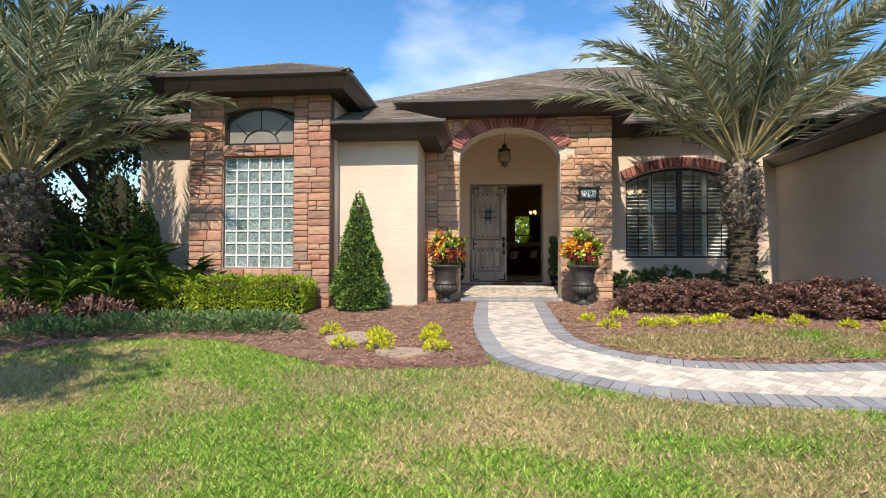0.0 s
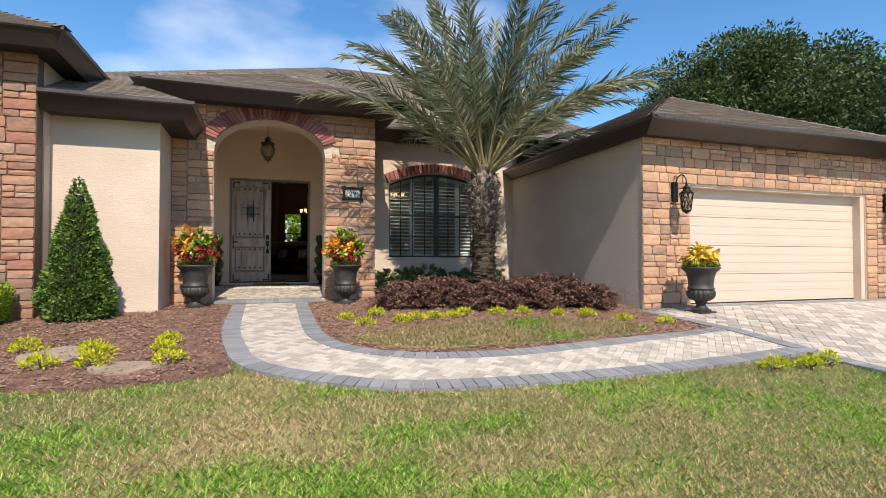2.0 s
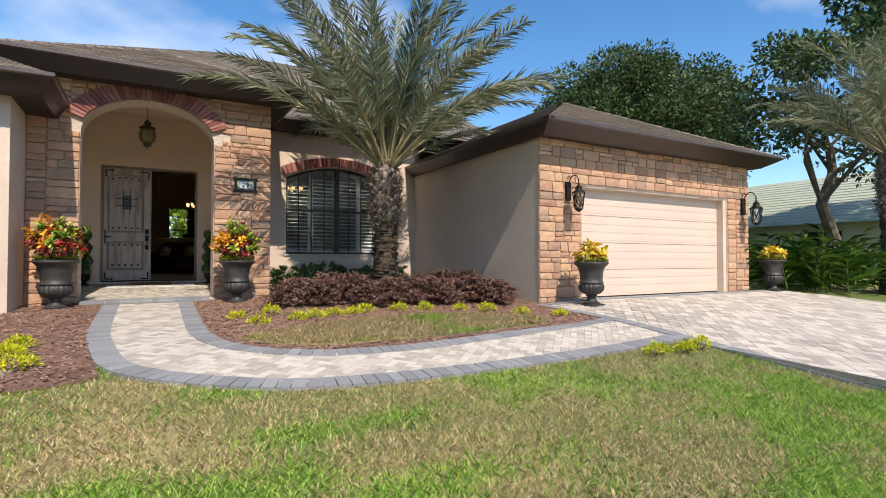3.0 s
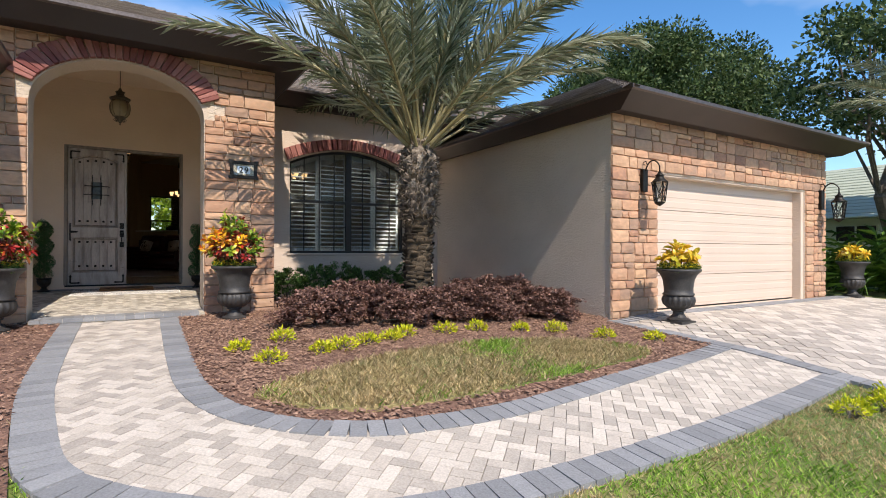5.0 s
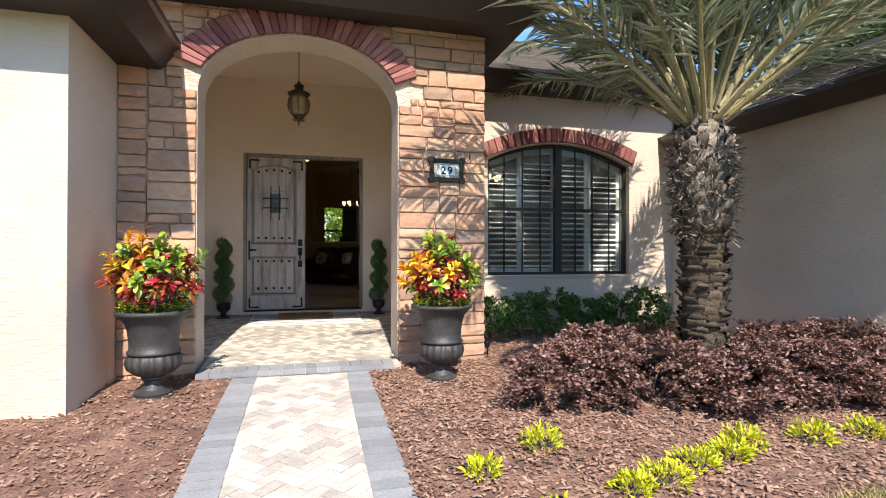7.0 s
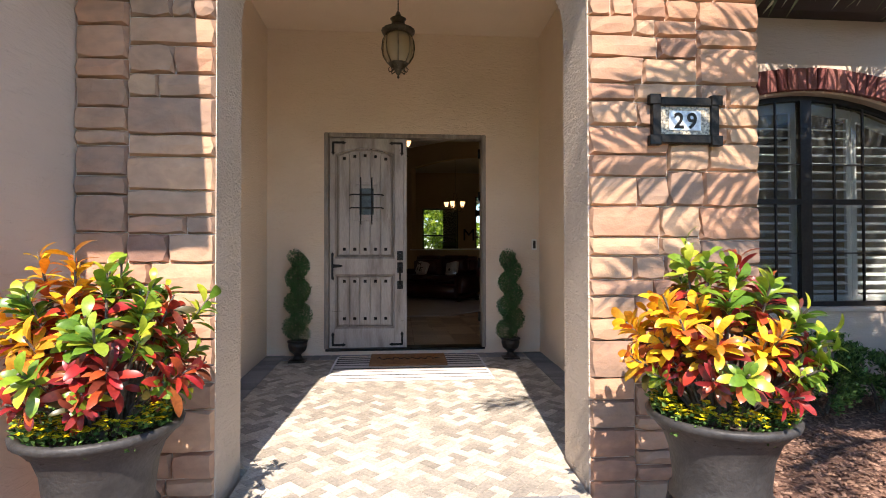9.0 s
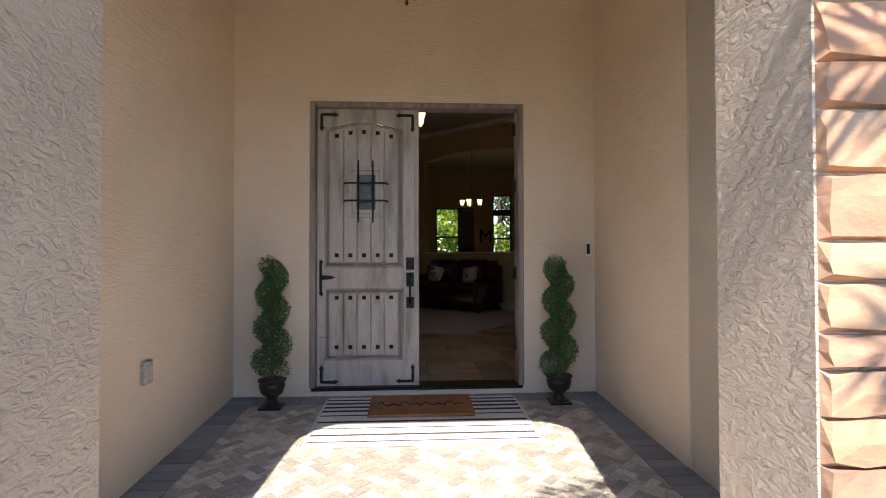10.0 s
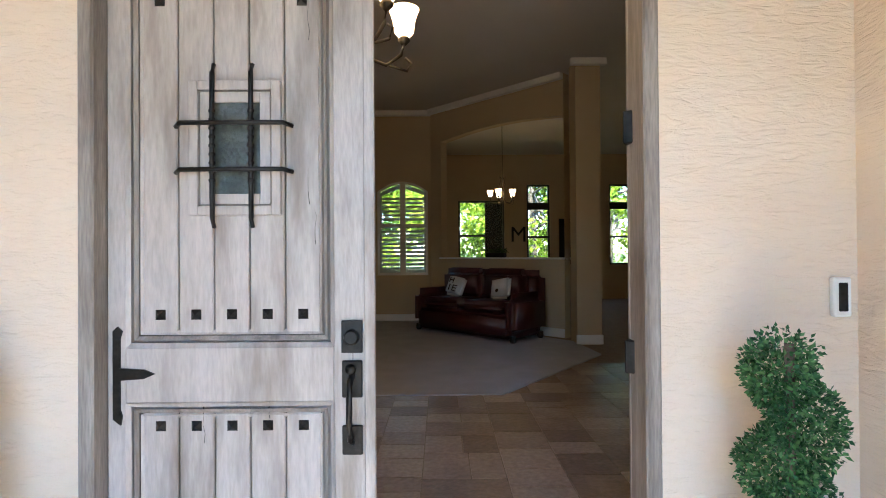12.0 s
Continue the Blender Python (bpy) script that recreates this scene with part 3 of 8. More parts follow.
# the main roof behind
main_roof = empty("roof_main", (0, -1.95, 3.43), "brown shingle main roof rising behind the entry", "roof", kind="structure")
for args in (((-7.0, -1.95, 3.43), (9.5, -1.95, 3.43), (6.5, 8.4, 8.4), (2.3, 8.4, 8.4)), ((-7.0, 16, 3.43), (-7.0, -1.95, 3.43), (2.3, 8.4, 8.4), (2.3, 8.6, 8.4)), ((9.5, -1.95, 3.43), (9.5, 16, 3.43), (6.5, 8.6, 8.4), (6.5, 8.4, 8.4))):
    o = shingles("shingle_slope", *args, main_roof, course=0.2, tab=0.6)
    o.data.transform(Matrix.Translation(-main_roof.location))
west_roof = empty("roof_west", (-6.6, -3.5, 3.2), "brown shingle roof over the west wing", "roof", kind="structure")
for args in (((-8.1, -3.5, 3.2), (-5.4, -3.5, 3.2), (-5.4, -1.6, 4.1), (-6.3, -1.6, 4.1)), ((-8.1, 10, 3.2), (-8.1, -3.5, 3.2), (-6.3, -1.6, 4.1), (-6.3, 10, 4.1))):
    o = shingles("shingle_slope", *args, west_roof)
    o.data.transform(Matrix.Translation(-west_roof.location))

S2 = 1.0
eave("eave_garage", [(5.66, -1.5, -0.5, 0), (5.66, -6.16, -0.5, -1), (11.66, -6.16, 1, -1), (11.66, 4, 1, 0)], 2.72, 0, "dark brown boxed eave round the garage")
eave("eave_entry", [(-1.63, -2.4, -1, 0), (-1.63, -3.29, -1, -1), (1.83, -3.29, 1, -1), (1.83, -1.5, 1, 0)], 3.43, 0, "dark brown boxed eave over the entry", low=0.33, drop=0.24)
eave("eave_window", [(1.83, -1.45, 0, -1), (5.8, -1.45, 0, -1)], 3.43, 0, "dark brown boxed eave over the window wall")
eave("eave_tower", [(-5.45, -2.5, -1, 0), (-5.45, -4.76, -1, -1), (-3.06, -4.76, 1, -1), (-3.06, -2.5, 1, 0)], 3.50, 0, "dark brown boxed eave round the tower", out=0.46, low=0.35, drop=0.25)
eave("eave_bump", [(-3.02, -4.26, 0, -1), (-1.63, -4.26, 1, -1), (-1.63, -3.25, 1, 0)], 2.81, 0, "dark brown boxed eave over the stucco bay", low=0.36, drop=0.24)
eave("eave_west", [(-7.6, 8, -1, 0), (-7.6, -3.0, -1, -1), (-5.4, -3.0, 0, -1)], 3.2, 0, "dark brown boxed eave over the west wing")

# ---------------------------------------------------------------- porch
M_PORCH = stucco("cream porch stucco", (0.71, 0.565, 0.43), (0.78, 0.635, 0.495), 0.8, relief=0.62, streak=4.0, scale=11.0, blob=3.0)
M_WOOD = surf("pale grey-washed knotty wood", (0.25, 0.205, 0.17), (0.47, 0.415, 0.37), 2.2, 0.42, 0.2, 22, fine=0.11, c3=(0.42, 0.365, 0.32), stretch=(4.5, 4.5, 0.8))
M_WOOD_FRAME = surf("weathered wooden door frame", (0.17, 0.135, 0.11), (0.33, 0.285, 0.245), 3.0, 0.55, 0.3, 26, fine=0.2, stretch=(6, 6, 0.6))
PX = 1.54
wall_door = holed_wall("wall_door", M_PORCH, -PX - 0.25, PX + 0.25, FOOT, 3.62, [(-0.90, 0.0), (-0.90, 2.44), (0.90, 2.44), (0.90, 0.0)], 0.0, 0.22, "cream stucco wall round the double door")
plain_wall("wall_porch_west", M_PORCH, (-PX - 0.25, -PX, -2.85, 0.0, FOOT, 3.62), "cream stucco side wall of the porch")
plain_wall("wall_porch_east", M_PORCH, (PX, PX + 0.25, -1.54, 0.0, FOOT, 3.62), "cream stucco side wall of the porch")
# front stretch of the east wall: slightly set back, greyer colour
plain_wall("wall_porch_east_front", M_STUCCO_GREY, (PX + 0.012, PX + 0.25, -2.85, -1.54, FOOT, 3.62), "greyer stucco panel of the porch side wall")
ceiling_porch = tagged(slab("ceiling_porch", M_PORCH, (-1.85, 1.85, -2.85, 0.22, 3.60, 3.75)), "cream stucco porch ceiling", "ceiling", kind="structure")


def porch_z(y):
    return -0.05 - 0.125 * (-y) / 3.5


# porch slab
bm = bmesh.new()
box(bm, -PX - 0.02, PX + 0.02, -2.84, 0.0, -0.6, -0.11)
box(bm, -0.93, 0.91, -3.50, -2.84, -0.6, -0.11)
for v in bm.verts:
    if v.co.z > -0.2:
        v.co.z = porch_z(v.co.y) - 0.003
floor_porch = part("floor_porch", bm, M_SAND)
tagged(floor_porch, "herringbone paver porch floor with a charcoal edge", "floor", kind="structure")
# threshold
tagged(slab("sill", M_PORCH, (-0.95, 0.95, -0.012, 0.0, -0.06, 0.0)), "cream sill below the door", "sill", kind="structure")

# ---------------------------------------------------------------- doors and windows
def frame_box(bm, x0, x1, z0, z1, w, y0, y1):
    box(bm, x0, x0 + w, y0, y1, z0, z1)
    box(bm, x1 - w, x1, y0, y1, z0, z1)
    box(bm, x0 + w, x1 - w, y0, y1, z1 - w, z1)
    box(bm, x0 + w, x1 - w, y0, y1, z0, z0 + w)


def door_leaf(name, label):
    """A wooden leaf, hinge side at x = 0, 0.86 wide, its face at y = 0 towards -y."""
    root = empty(name, label=label, category="door")
    W, H, D = 0.855, 2.40, 0.05
    bm = bmesh.new()
    X0, X1 = 0.06, 0.735
    box(bm, 0, X0, 0, D, 0, H)
    box(bm, X1, W, 0, D, 0, H)
    box(bm, X0, X1, 0, D, 0, 0.235)
    box(bm, X0, X1, 0, D, 0.85, 1.03)
    n = 14
    arc = [(X0 + (X1 - X0) * i / n, 2.225 + 0.075 * (1 - (2 * i / n - 1) ** 2)) for i in range(n + 1)]
    prism(bm, [*arc, (X1, H), (X0, H)], "y", 0, D)
    part("stile_and_rail", bm, M_WOOD, root, bevel=0.003)
    def moulding(z0, top):
        for k, (o, dep) in enumerate(((0.0, 0.006), (0.022, 0.014), (0.04, 0.02))):
            bm = bmesh.new()
            pts = [(X0 + o, z0 + o), (X1 - o, z0 + o), *[(x + (0.5 - (x - X0) / (X1 - X0)) * 2 * o, z - o) for x, z in top[::-1]]]
            ins = [(x + (0.012 if x < 0.42 else -0.012) * abs(x - 0.42) / 0.33, z + (0.014 if z < z0 + 0.06 else -0.014)) for x, z in pts]
            a, b = [bm.verts.new((x, dep - 0.008, z)) for x, z in pts], [bm.verts.new((x, dep, z)) for x, z in ins]
            c = [bm.verts.new((x, dep + 0.02, z)) for x, z in ins]
            m = len(pts)
            for i in range(m):
                bm.faces.new((a[i], a[(i + 1) % m], b[(i + 1) % m], b[i]))
                bm.faces.new((b[i], b[(i + 1) % m], c[(i + 1) % m], c[i]))
            part("panel_moulding", bm, M_WOOD_FRAME if k == 1 else M_WOOD, root)
    moulding(1.03, arc)
    moulding(0.235, [(X0, 0.85), (X1, 0.85)])
    pw = (X1 - X0 - 0.09) / 5
    slab("panel_back", M_WOOD, (X0 + 0.001, X1 - 0.001, 0.043, 0.048, 0.236, 2.226), root)
    for z0, z1 in ((0.27, 0.82), (1.07, 2.29)):
        for i in range(5):
            xa = X0 + 0.045 + i * pw
            bm = bmesh.new()
            top = z1 if z1 < 1 else 2.225 + 0.075 * (1 - (2 * ((xa + pw / 2 - X0) / (X1 - X0)) - 1) ** 2) - 0.035
            box(bm, xa + 0.0025, xa + pw - 0.0025, 0.016, 0.042, z0, top)
            part("plank", bm, M_WOOD, root, bevel=0.004)
            for zs in ((z0 + 0.075, z1 - 0.05) if z1 < 1 else (z0 + 0.065, top - 0.06)):
                bm = bmesh.new()
                c = xa + pw / 2
                vs = [bm.verts.new(p) for p in ((c - .018, .017, zs - .018), (c + .018, .017, zs - .018), (c + .018, .017, zs + .018), (c - .018, .017, zs + .018), (c, .003, zs))]
                for f in ((0, 1, 4), (1, 2, 4), (2, 3, 4), (3, 0, 4), (3, 2, 1, 0)):
                    bm.faces.new([vs[j] for j in f])
                part("clavo_stud", bm, M_BLACK, root)
    # speakeasy window and grille
    win = part("speakeasy_frame", (lambda b: (frame_box(b, 0.265, 0.565, 1.46, 1.90, 0.03, -0.004, 0.03), frame_box(b, 0.30, 0.53, 1.495, 1.865, 0.035, 0.004, 0.03), b)[-1])(bmesh.new()), M_WOOD, root, bevel=0.002)
    slab("glass", M_DOORGLASS, (0.33, 0.50, 0.012, 0.02, 1.52, 1.84), win, "dark green obscure glass")
    bm = bmesh.new()
    for x in (0.35, 0.475):
        tube(bm, [(x, -0.006, 1.42), (x, -0.02, 1.45), (x, -0.022, 1.55), (x, -0.022, 1.80), (x, -0.02, 1.92), (x, -0.006, 1.95)], 0.008, 6)
        for k in range(9):
            z = 1.56 + k * 0.028
            lathe(bm, [(0.004, 0), (0.0115, 0.008), (0.0115, 0.014), (0.004, 0.022)], 6, (x, -0.022, z))
    for z in (1.605, 1.755):
        tube(bm, [(0.225, -0.004, z - 0.006), (0.25, -0.03, z), (0.40, -0.034, z), (0.58, -0.03, z), (0.605, -0.004, z - 0.006)], 0.008, 6)
    part("iron_grille", bm, M_BLACK, root, "black wrought iron grille", smooth=True)
    rr = random.Random(3)
    for k in range(16):
        bm = bmesh.new()
        x, z = rr.choice([(0.03, 0), (0.78, 0), (0.30, 0), (0.5, 0), (0.66, 0)])[0] + rr.uniform(-.02, .02), rr.uniform(0.1, 2.3)
        flat = rr.random() < 0.3
        pts = []
        for q in range(5):
            pts.append((x + (q * 0.03 if flat else rr.uniform(-.004, .004)), 0.0 if (x < X0 or x > X1 or 0.85 < z < 1.03) else 0.0165, z + (rr.uniform(-.004, .004) if flat else q * 0.03)))
        tube(bm, pts, 0.0016, 4, 0.0006)
        part("crack", bm, M_BLACK, root)
    # corner straps and hinge strap
    for cx, sx in ((0.035, 1), (W - 0.035, -1)):
        for cz, sz in ((0.05, 1), (H - 0.05, -1)):
            bm = bmesh.new()
            L = [(-0.006, -0.006), (0.014, -0.010), (0.105, -0.010), (0.118, -0.016), (0.150, 0.004), (0.118, 0.022), (0.105, 0.014), (0.014, 0.014), (0.014, 0.105), (0.022, 0.118), (0.004, 0.150), (-0.016, 0.118), (-0.010, 0.105), (-0.010, 0.014)]
            prism(bm, [(cx + sx * p, cz + sz * q) for p, q in L], "y", -0.007, 0.001)
            part("corner_strap", bm, M_BLACK, root)
    bm = bmesh.new()
    prism(bm, [(0.02, 0.80), (0.045, 0.78), (0.05, 0.81), (0.043, 0.83), (0.043, 0.925), (0.12, 0.93), (0.155, 0.945), (0.12, 0.96), (0.043, 0.965), (0.043, 1.06), (0.05, 1.085), (0.035, 1.10), (0.02, 1.085)], "y", -0.007, 0.001)
    part("hinge_strap", bm, M_BLACK, root)
    return root


def door_handle_set(root, x):
    bm = bmesh.new()
    box(bm, x - 0.034, x + 0.034, -0.012, 0.001, 1.01, 1.115)
    lathe(bm, [(0.026, -0.001), (0.024, 0.02), (0.02, 0.024)], 14, (x, 0, 0))
    for v in bm.verts[8:]:
        v.co = Vector((v.co.x, -0.012 - v.co.z, 1.062 + (v.co.y)))
    part("deadbolt", bm, M_BLACK, root, bevel=0.002)
    h = slab("handle_plate", M_BLACK, (x - 0.033, x + 0.033, -0.01, 0.001, 0.865, 0.985), root, bevel=0.003)
    slab("handle_foot", M_BLACK, (x - 0.033, x + 0.033, -0.01, 0.001, 0.68, 0.775), root, bevel=0.003)
    bm = bmesh.new()
    tube(bm, [(x, -0.008, 0.935), (x, -0.05, 0.925), (x, -0.068, 0.88), (x, -0.066, 0.80), (x, -0.05, 0.74), (x, -0.008, 0.72)], 0.011, 8, 0.009)
    tube(bm, [(x, -0.01, 0.955), (x, -0.045, 0.965)], 0.013, 8, 0.017)
    part("pull_handle", bm, M_BLACK, root, "black iron pull handle", smooth=True)


M_DOORGLASS = surf("obscure green glass", (0.04, 0.05, 0.045), (0.085, 0.10, 0.092), 20, 0.15, 0.3, 90)
# frame
door_frame = empty("door_frame", (0, 0, 0), "weathered wooden frame of the double entry door", "door frame", kind="structure")
for nm, d in (("jamb", (-0.915, -0.865, -0.008, 0.15, 0.02, 2.45)), ("jamb", (0.865, 0.915, -0.008, 0.15, 0.02, 2.45)), ("head", (-0.865, 0.865, -0.008, 0.15, 2.405, 2.45))):
    slab(nm, M_WOOD_FRAME, d, door_frame, bevel=0.006)
slab("threshold", M_BLACK, (-0.90, 0.90, -0.02, 0.2, -0.004, 0.022), door_frame, "dark bronze threshold", bevel=0.004)
leaf_closed = door_leaf("entry_door", "closed leaf of weathered grey wooden door with iron studs")
leaf_closed.location = (-0.862, 0.06, 0.004)
door_handle_set(leaf_closed, 0.795)
slab("astragal", M_WOOD, (0.835, 0.872, -0.014, 0.0, 0.0, 2.40), leaf_closed, bevel=0.004)
leaf_open = door_leaf("entry_door", "weathered grey wooden door leaf standing open inward")
leaf_open.matrix_world = pose(0.862, 0.125, 0.004, 0, 0, 62) @ Matrix.Diagonal((1, -1, 1, 1))
for z in (0.35, 0.98, 1.75, 2.25):
    slab("hinge", M_BLACK, (-0.03, 0.012, -0.012, 0.062, z - 0.055, z + 0.055), leaf_open, "black door hinge", bevel=0.004)

# garage door
gd = empty("garage_door", (8.8, -5.92, -0.24), "closed cream sectional garage door", "garage door")
gx0, gx1, gz0, gz1 = 6.65, 10.86, -0.22, 1.77
rows = 4
for i in range(rows):
    h0, h1 = gz0 + (gz1 - gz0) * i / rows, gz0 + (gz1 - gz0) * (i + 1) / rows
    bm = bmesh.new()
    box(bm, gx0, gx1, -5.95, -5.91, h0 + 0.004, h1 - 0.004)
    # pressed ribs along each section
    for zc in (h0 + 0.09, h0 + 0.245, h1 - 0.11):
        prism(bm, [(-5.951, zc - 0.05), (-5.954, zc - 0.042), (-5.954, zc + 0.042), (-5.951, zc + 0.05)], "x", gx0 + 0.02, gx1 - 0.02)
    o = part("door_section", bm, M_GARAGE, gd)
    o.data.transform(Matrix.Translation(-gd.location))
bm = bmesh.new()
box(bm, 6.64, 10.87, -5.955, -5.905, -0.245, -0.222)
part("bottom_seal", bm, M_BLACK, gd).data.transform(Matrix.Translation(-gd.location))
trim = empty("garage_trim", (8.8, -6.0, -0.2), "cream trim round the garage opening", "trim", kind="structure")
for d in ((6.61, 6.66, -6.10, -5.90, -0.24, 1.75), (10.84, 10.96, -6.10, -5.90, -0.24, 1.75), (6.61, 10.96, -6.105, -5.90, 1.75, 1.795)):
    slab("trim_board", M_STUCCO, d, trim, bevel=0.004).data.transform(Matrix.Translation(-trim.location))

# arched window with shutters behind
def shutter_window(name, x0, x1, z0, spring, rise, y, label, tilt=0.022, indoors=False):
    """A dark framed window with an arched head; white louvred shutters stand behind the glass."""
    root = empty(name, ((x0 + x1) / 2, y, z0), label, "window", kind="structure")
    inv = Matrix.Translation(-root.location)
    obs = []
    head = lambda x: spring + rise * (1 - (2 * (x - x0) / (x1 - x0) - 1) ** 2)
    xm = (x0 + x1) / 2
    bm = bmesh.new()
    n = 16
    outer = [(x0 + (x1 - x0) * i / n, head(x0 + (x1 - x0) * i / n)) for i in range(n + 1)]
    prism(bm, [*outer, *[(x, z - 0.045) for x, z in outer[::-1]]], "y", y, y + 0.06)
    box(bm, x0, x0 + 0.045, y, y + 0.06, z0, spring - 0.02)
    box(bm, x1 - 0.045, x1, y, y + 0.06, z0, spring - 0.02)
    box(bm, x0 + 0.045, x1 - 0.045, y, y + 0.06, z0, z0 + 0.05)
    box(bm, xm - 0.055, xm + 0.055, y + 0.002, y + 0.062, z0 + 0.05, head(xm) - 0.045)
    zm = z0 + 0.98
    box(bm, x0 + 0.045, xm - 0.055, y + 0.004, y + 0.058, zm - 0.025, zm + 0.025)
    box(bm, xm + 0.055, x1 - 0.045, y + 0.004, y + 0.058, zm - 0.025, zm + 0.025)
    obs.append(part("window_frame", bm, M_WHITE if indoors else M_BRONZE, root))
    bm = bmesh.new()
    k = 0 if indoors else 8
    for i in range(1, k):
        x = x0 + (x1 - x0) * i / k
        if i != k // 2:
            box(bm, x - 0.008, x + 0.008, y + 0.012, y + 0.03, z0 + 0.05, head(x) - 0.04)
    for z in () if indoors else (z0 + 0.5, z0 + 1.33):
        for a, b in ((x0 + 0.045, xm - 0.055), (xm + 0.055, x1 - 0.045)):
            box(bm, a, b, y + 0.011, y + 0.031, z - 0.006, z + 0.006)
    if k:
        obs.append(part("muntin", bm, M_BRONZE, root))
    for a, b in ((x0 + 0.045, xm - 0.055), (xm + 0.055, x1 - 0.045)):
        bm = bmesh.new()
        pts = [(a, z0 + 0.05), (b, z0 + 0.05), *[(b + (a - b) * i / 8, head(b + (a - b) * i / 8) - 0.04) for i in range(9)]]
        prism(bm, pts, "y", y + 0.034, y + 0.040)
        g = part("pane", bm, M_GLASS, root, "clear window glass")
        g.visible_shadow = False
        obs.append(g)
    # shutters
    ys = y + 0.13
    panels = 2 if indoors else 4
    for q in range(panels):
        a, b = x0 + 0.03 + (x1 - x0 - 0.06) * q / panels, x0 + 0.03 + (x1 - x0 - 0.06) * (q + 1) / panels - 0.006
        bm = bmesh.new()
        box(bm, a, a + 0.05, ys, ys + 0.03, z0 + 0.02, head(a + 0.025) - 0.03)
        box(bm, b - 0.05, b, ys, ys + 0.03, z0 + 0.02, head(b - 0.025) - 0.03)
        for zz in (z0 + 0.02, zm - 0.04):
            box(bm, a + 0.05, b - 0.05, ys, ys + 0.03, zz, zz + 0.08)
        prism(bm, [(a + 0.05, head(a + 0.05) - 0.12), (b - 0.05, head(b - 0.05) - 0.12), (b - 0.05, head(b - 0.05) - 0.03), (a + 0.05, head(a + 0.05) - 0.03)], "y", ys, ys + 0.03)
        sh = part("shutter", bm, M_SHUTTER, root, "white louvred shutter panel")
        obs.append(sh)
        bm = bmesh.new()
        z = z0 + 0.135
        top = min(head(a + 0.05), head(b - 0.05)) - 0.15
        while z < top:
            if not (zm - 0.06 < z < zm + 0.06):
                prism(bm, [(ys - 0.012, z - tilt * 0.5), (ys - 0.008, z - tilt * 0.5 - 0.009), (ys + 0.045, z + tilt * 0.5 - 0.009), (ys + 0.041, z + tilt * 0.5)], "x", a + 0.051, b - 0.051)
            z += 0.082
        lv = part("louvre", bm, M_SHUTTER, sh)
        obs.append(lv)
    for o in obs:
        o.data.transform(inv)
    return root


shutter_window("window_1", 2.55, 4.88, 0.58, 2.26, 0.29, -1.36, "dark framed arched window with white louvred shutters inside")
tagged(slab("window_sill", M_STUCCO, (2.50, 4.93, -1.475, -1.36, 0.545, 0.585), bevel=0.006), "cream stucco window sill", "sill", kind="structure")

# tower: glass block panel and arched transom
gb = empty("window_2", (-4.26, -4.62, 0.40), "tall glass block window in the stone tower", "window", kind="structure")
cols, rws = 6, 9
bw, bh = 1.21 / cols, 1.85 / rws
M_GLASSBLOCK = surf("wavy glass block", (0.10, 0.135, 0.13), (0.25, 0.31, 0.305), 14.0, 0.08, 0.5, 28, rand="object", rmix=0.3, fine=0.3, spec=0.8)
M_MORTAR = surf("white block mortar", (0.62, 0.64, 0.62), (0.72, 0.74, 0.72), 6.0, 0.7)
bm = bmesh.new()
b0 = 0.006
box(bm, b0 - bw / 2 + 0, bw / 2 - b0, -0.045, 0.04, b0, bh - b0)
front = [f for f in bm.faces if f.normal.y < -0.5 or f.calc_center_median().y < -0.044]
bmesh.ops.recalc_face_normals(bm, faces=bm.faces[:])
front = [f for f in bm.faces if f.calc_center_median().y < -0.044]
ins = bmesh.ops.inset_region(bm, faces=front, thickness=0.016, depth=0.0)
ins = bmesh.ops.inset_region(bm, faces=[f for f in bm.faces if f.calc_center_median().y < -0.044 and f.calc_area() > 0.01], thickness=0.018, depth=-0.014)
block = mesh("glass_block", bm, M_GLASSBLOCK)
for i in range(cols):
    for j in range(rws):
        o = new("glass_block", block)
        o.parent, o.location = gb, (-0.605 + bw * (i + 0.5), 0, bh * j)
bm = bmesh.new()
for i in range(cols + 1):
    x = -0.605 + bw * i
    box(bm, x - b0 - (0.004 if i else 0), x + b0 + (0.004 if i < cols else 0), -0.05, 0.03, 0, 1.85)
for j in range(rws + 1):
    z = bh * j
    for i in range(cols):
        box(bm, -0.605 + bw * i + b0 + 0.004, -0.605 + bw * (i + 1) - b0 - 0.004, -0.049, 0.03, z - b0 - 0.004, z + b0 + 0.004)
part("mortar", bm, M_MORTAR, gb)
tw = empty("window_3", (-4.26, -4.62, 2.47), "arched transom window with a dark frame above glass block", "window", kind="structure")
seg = [(-0.605 + 1.21 * i / 16, 0.42 + 0.22 * (1 - (2 * i / 16 - 1) ** 2)) for i in range(17)]
bm = bmesh.new()
prism(bm, [*seg, *[(x * 0.95, z - 0.04) for x, z in seg[::-1]]], "y", -0.03, 0.03)
box(bm, -0.605, -0.565, -0.03, 0.03, 0, 0.42), box(bm, 0.565, 0.605, -0.03, 0.03, 0, 0.42), box(bm, -0.565, 0.565, -0.03, 0.03, 0, 0.04)
for a in (38, 90, 142):
    p = (math.cos(radians(a)), math.sin(radians(a)))
    tube(bm, [(p[0] * 0.30, -0.012, 0.03 + p[1] * 0.24), (p[0] * 0.58, -0.012, 0.05 + p[1] * 0.55)], 0.008, 5)
tube(bm, [(0.30 * math.cos(radians(a)), -0.012, 0.03 + 0.24 * math.sin(radians(a))) for a in range(0, 181, 15)], 0.008, 5)
part("window_frame", bm, M_BRONZE, tw)
bm = bmesh.new()
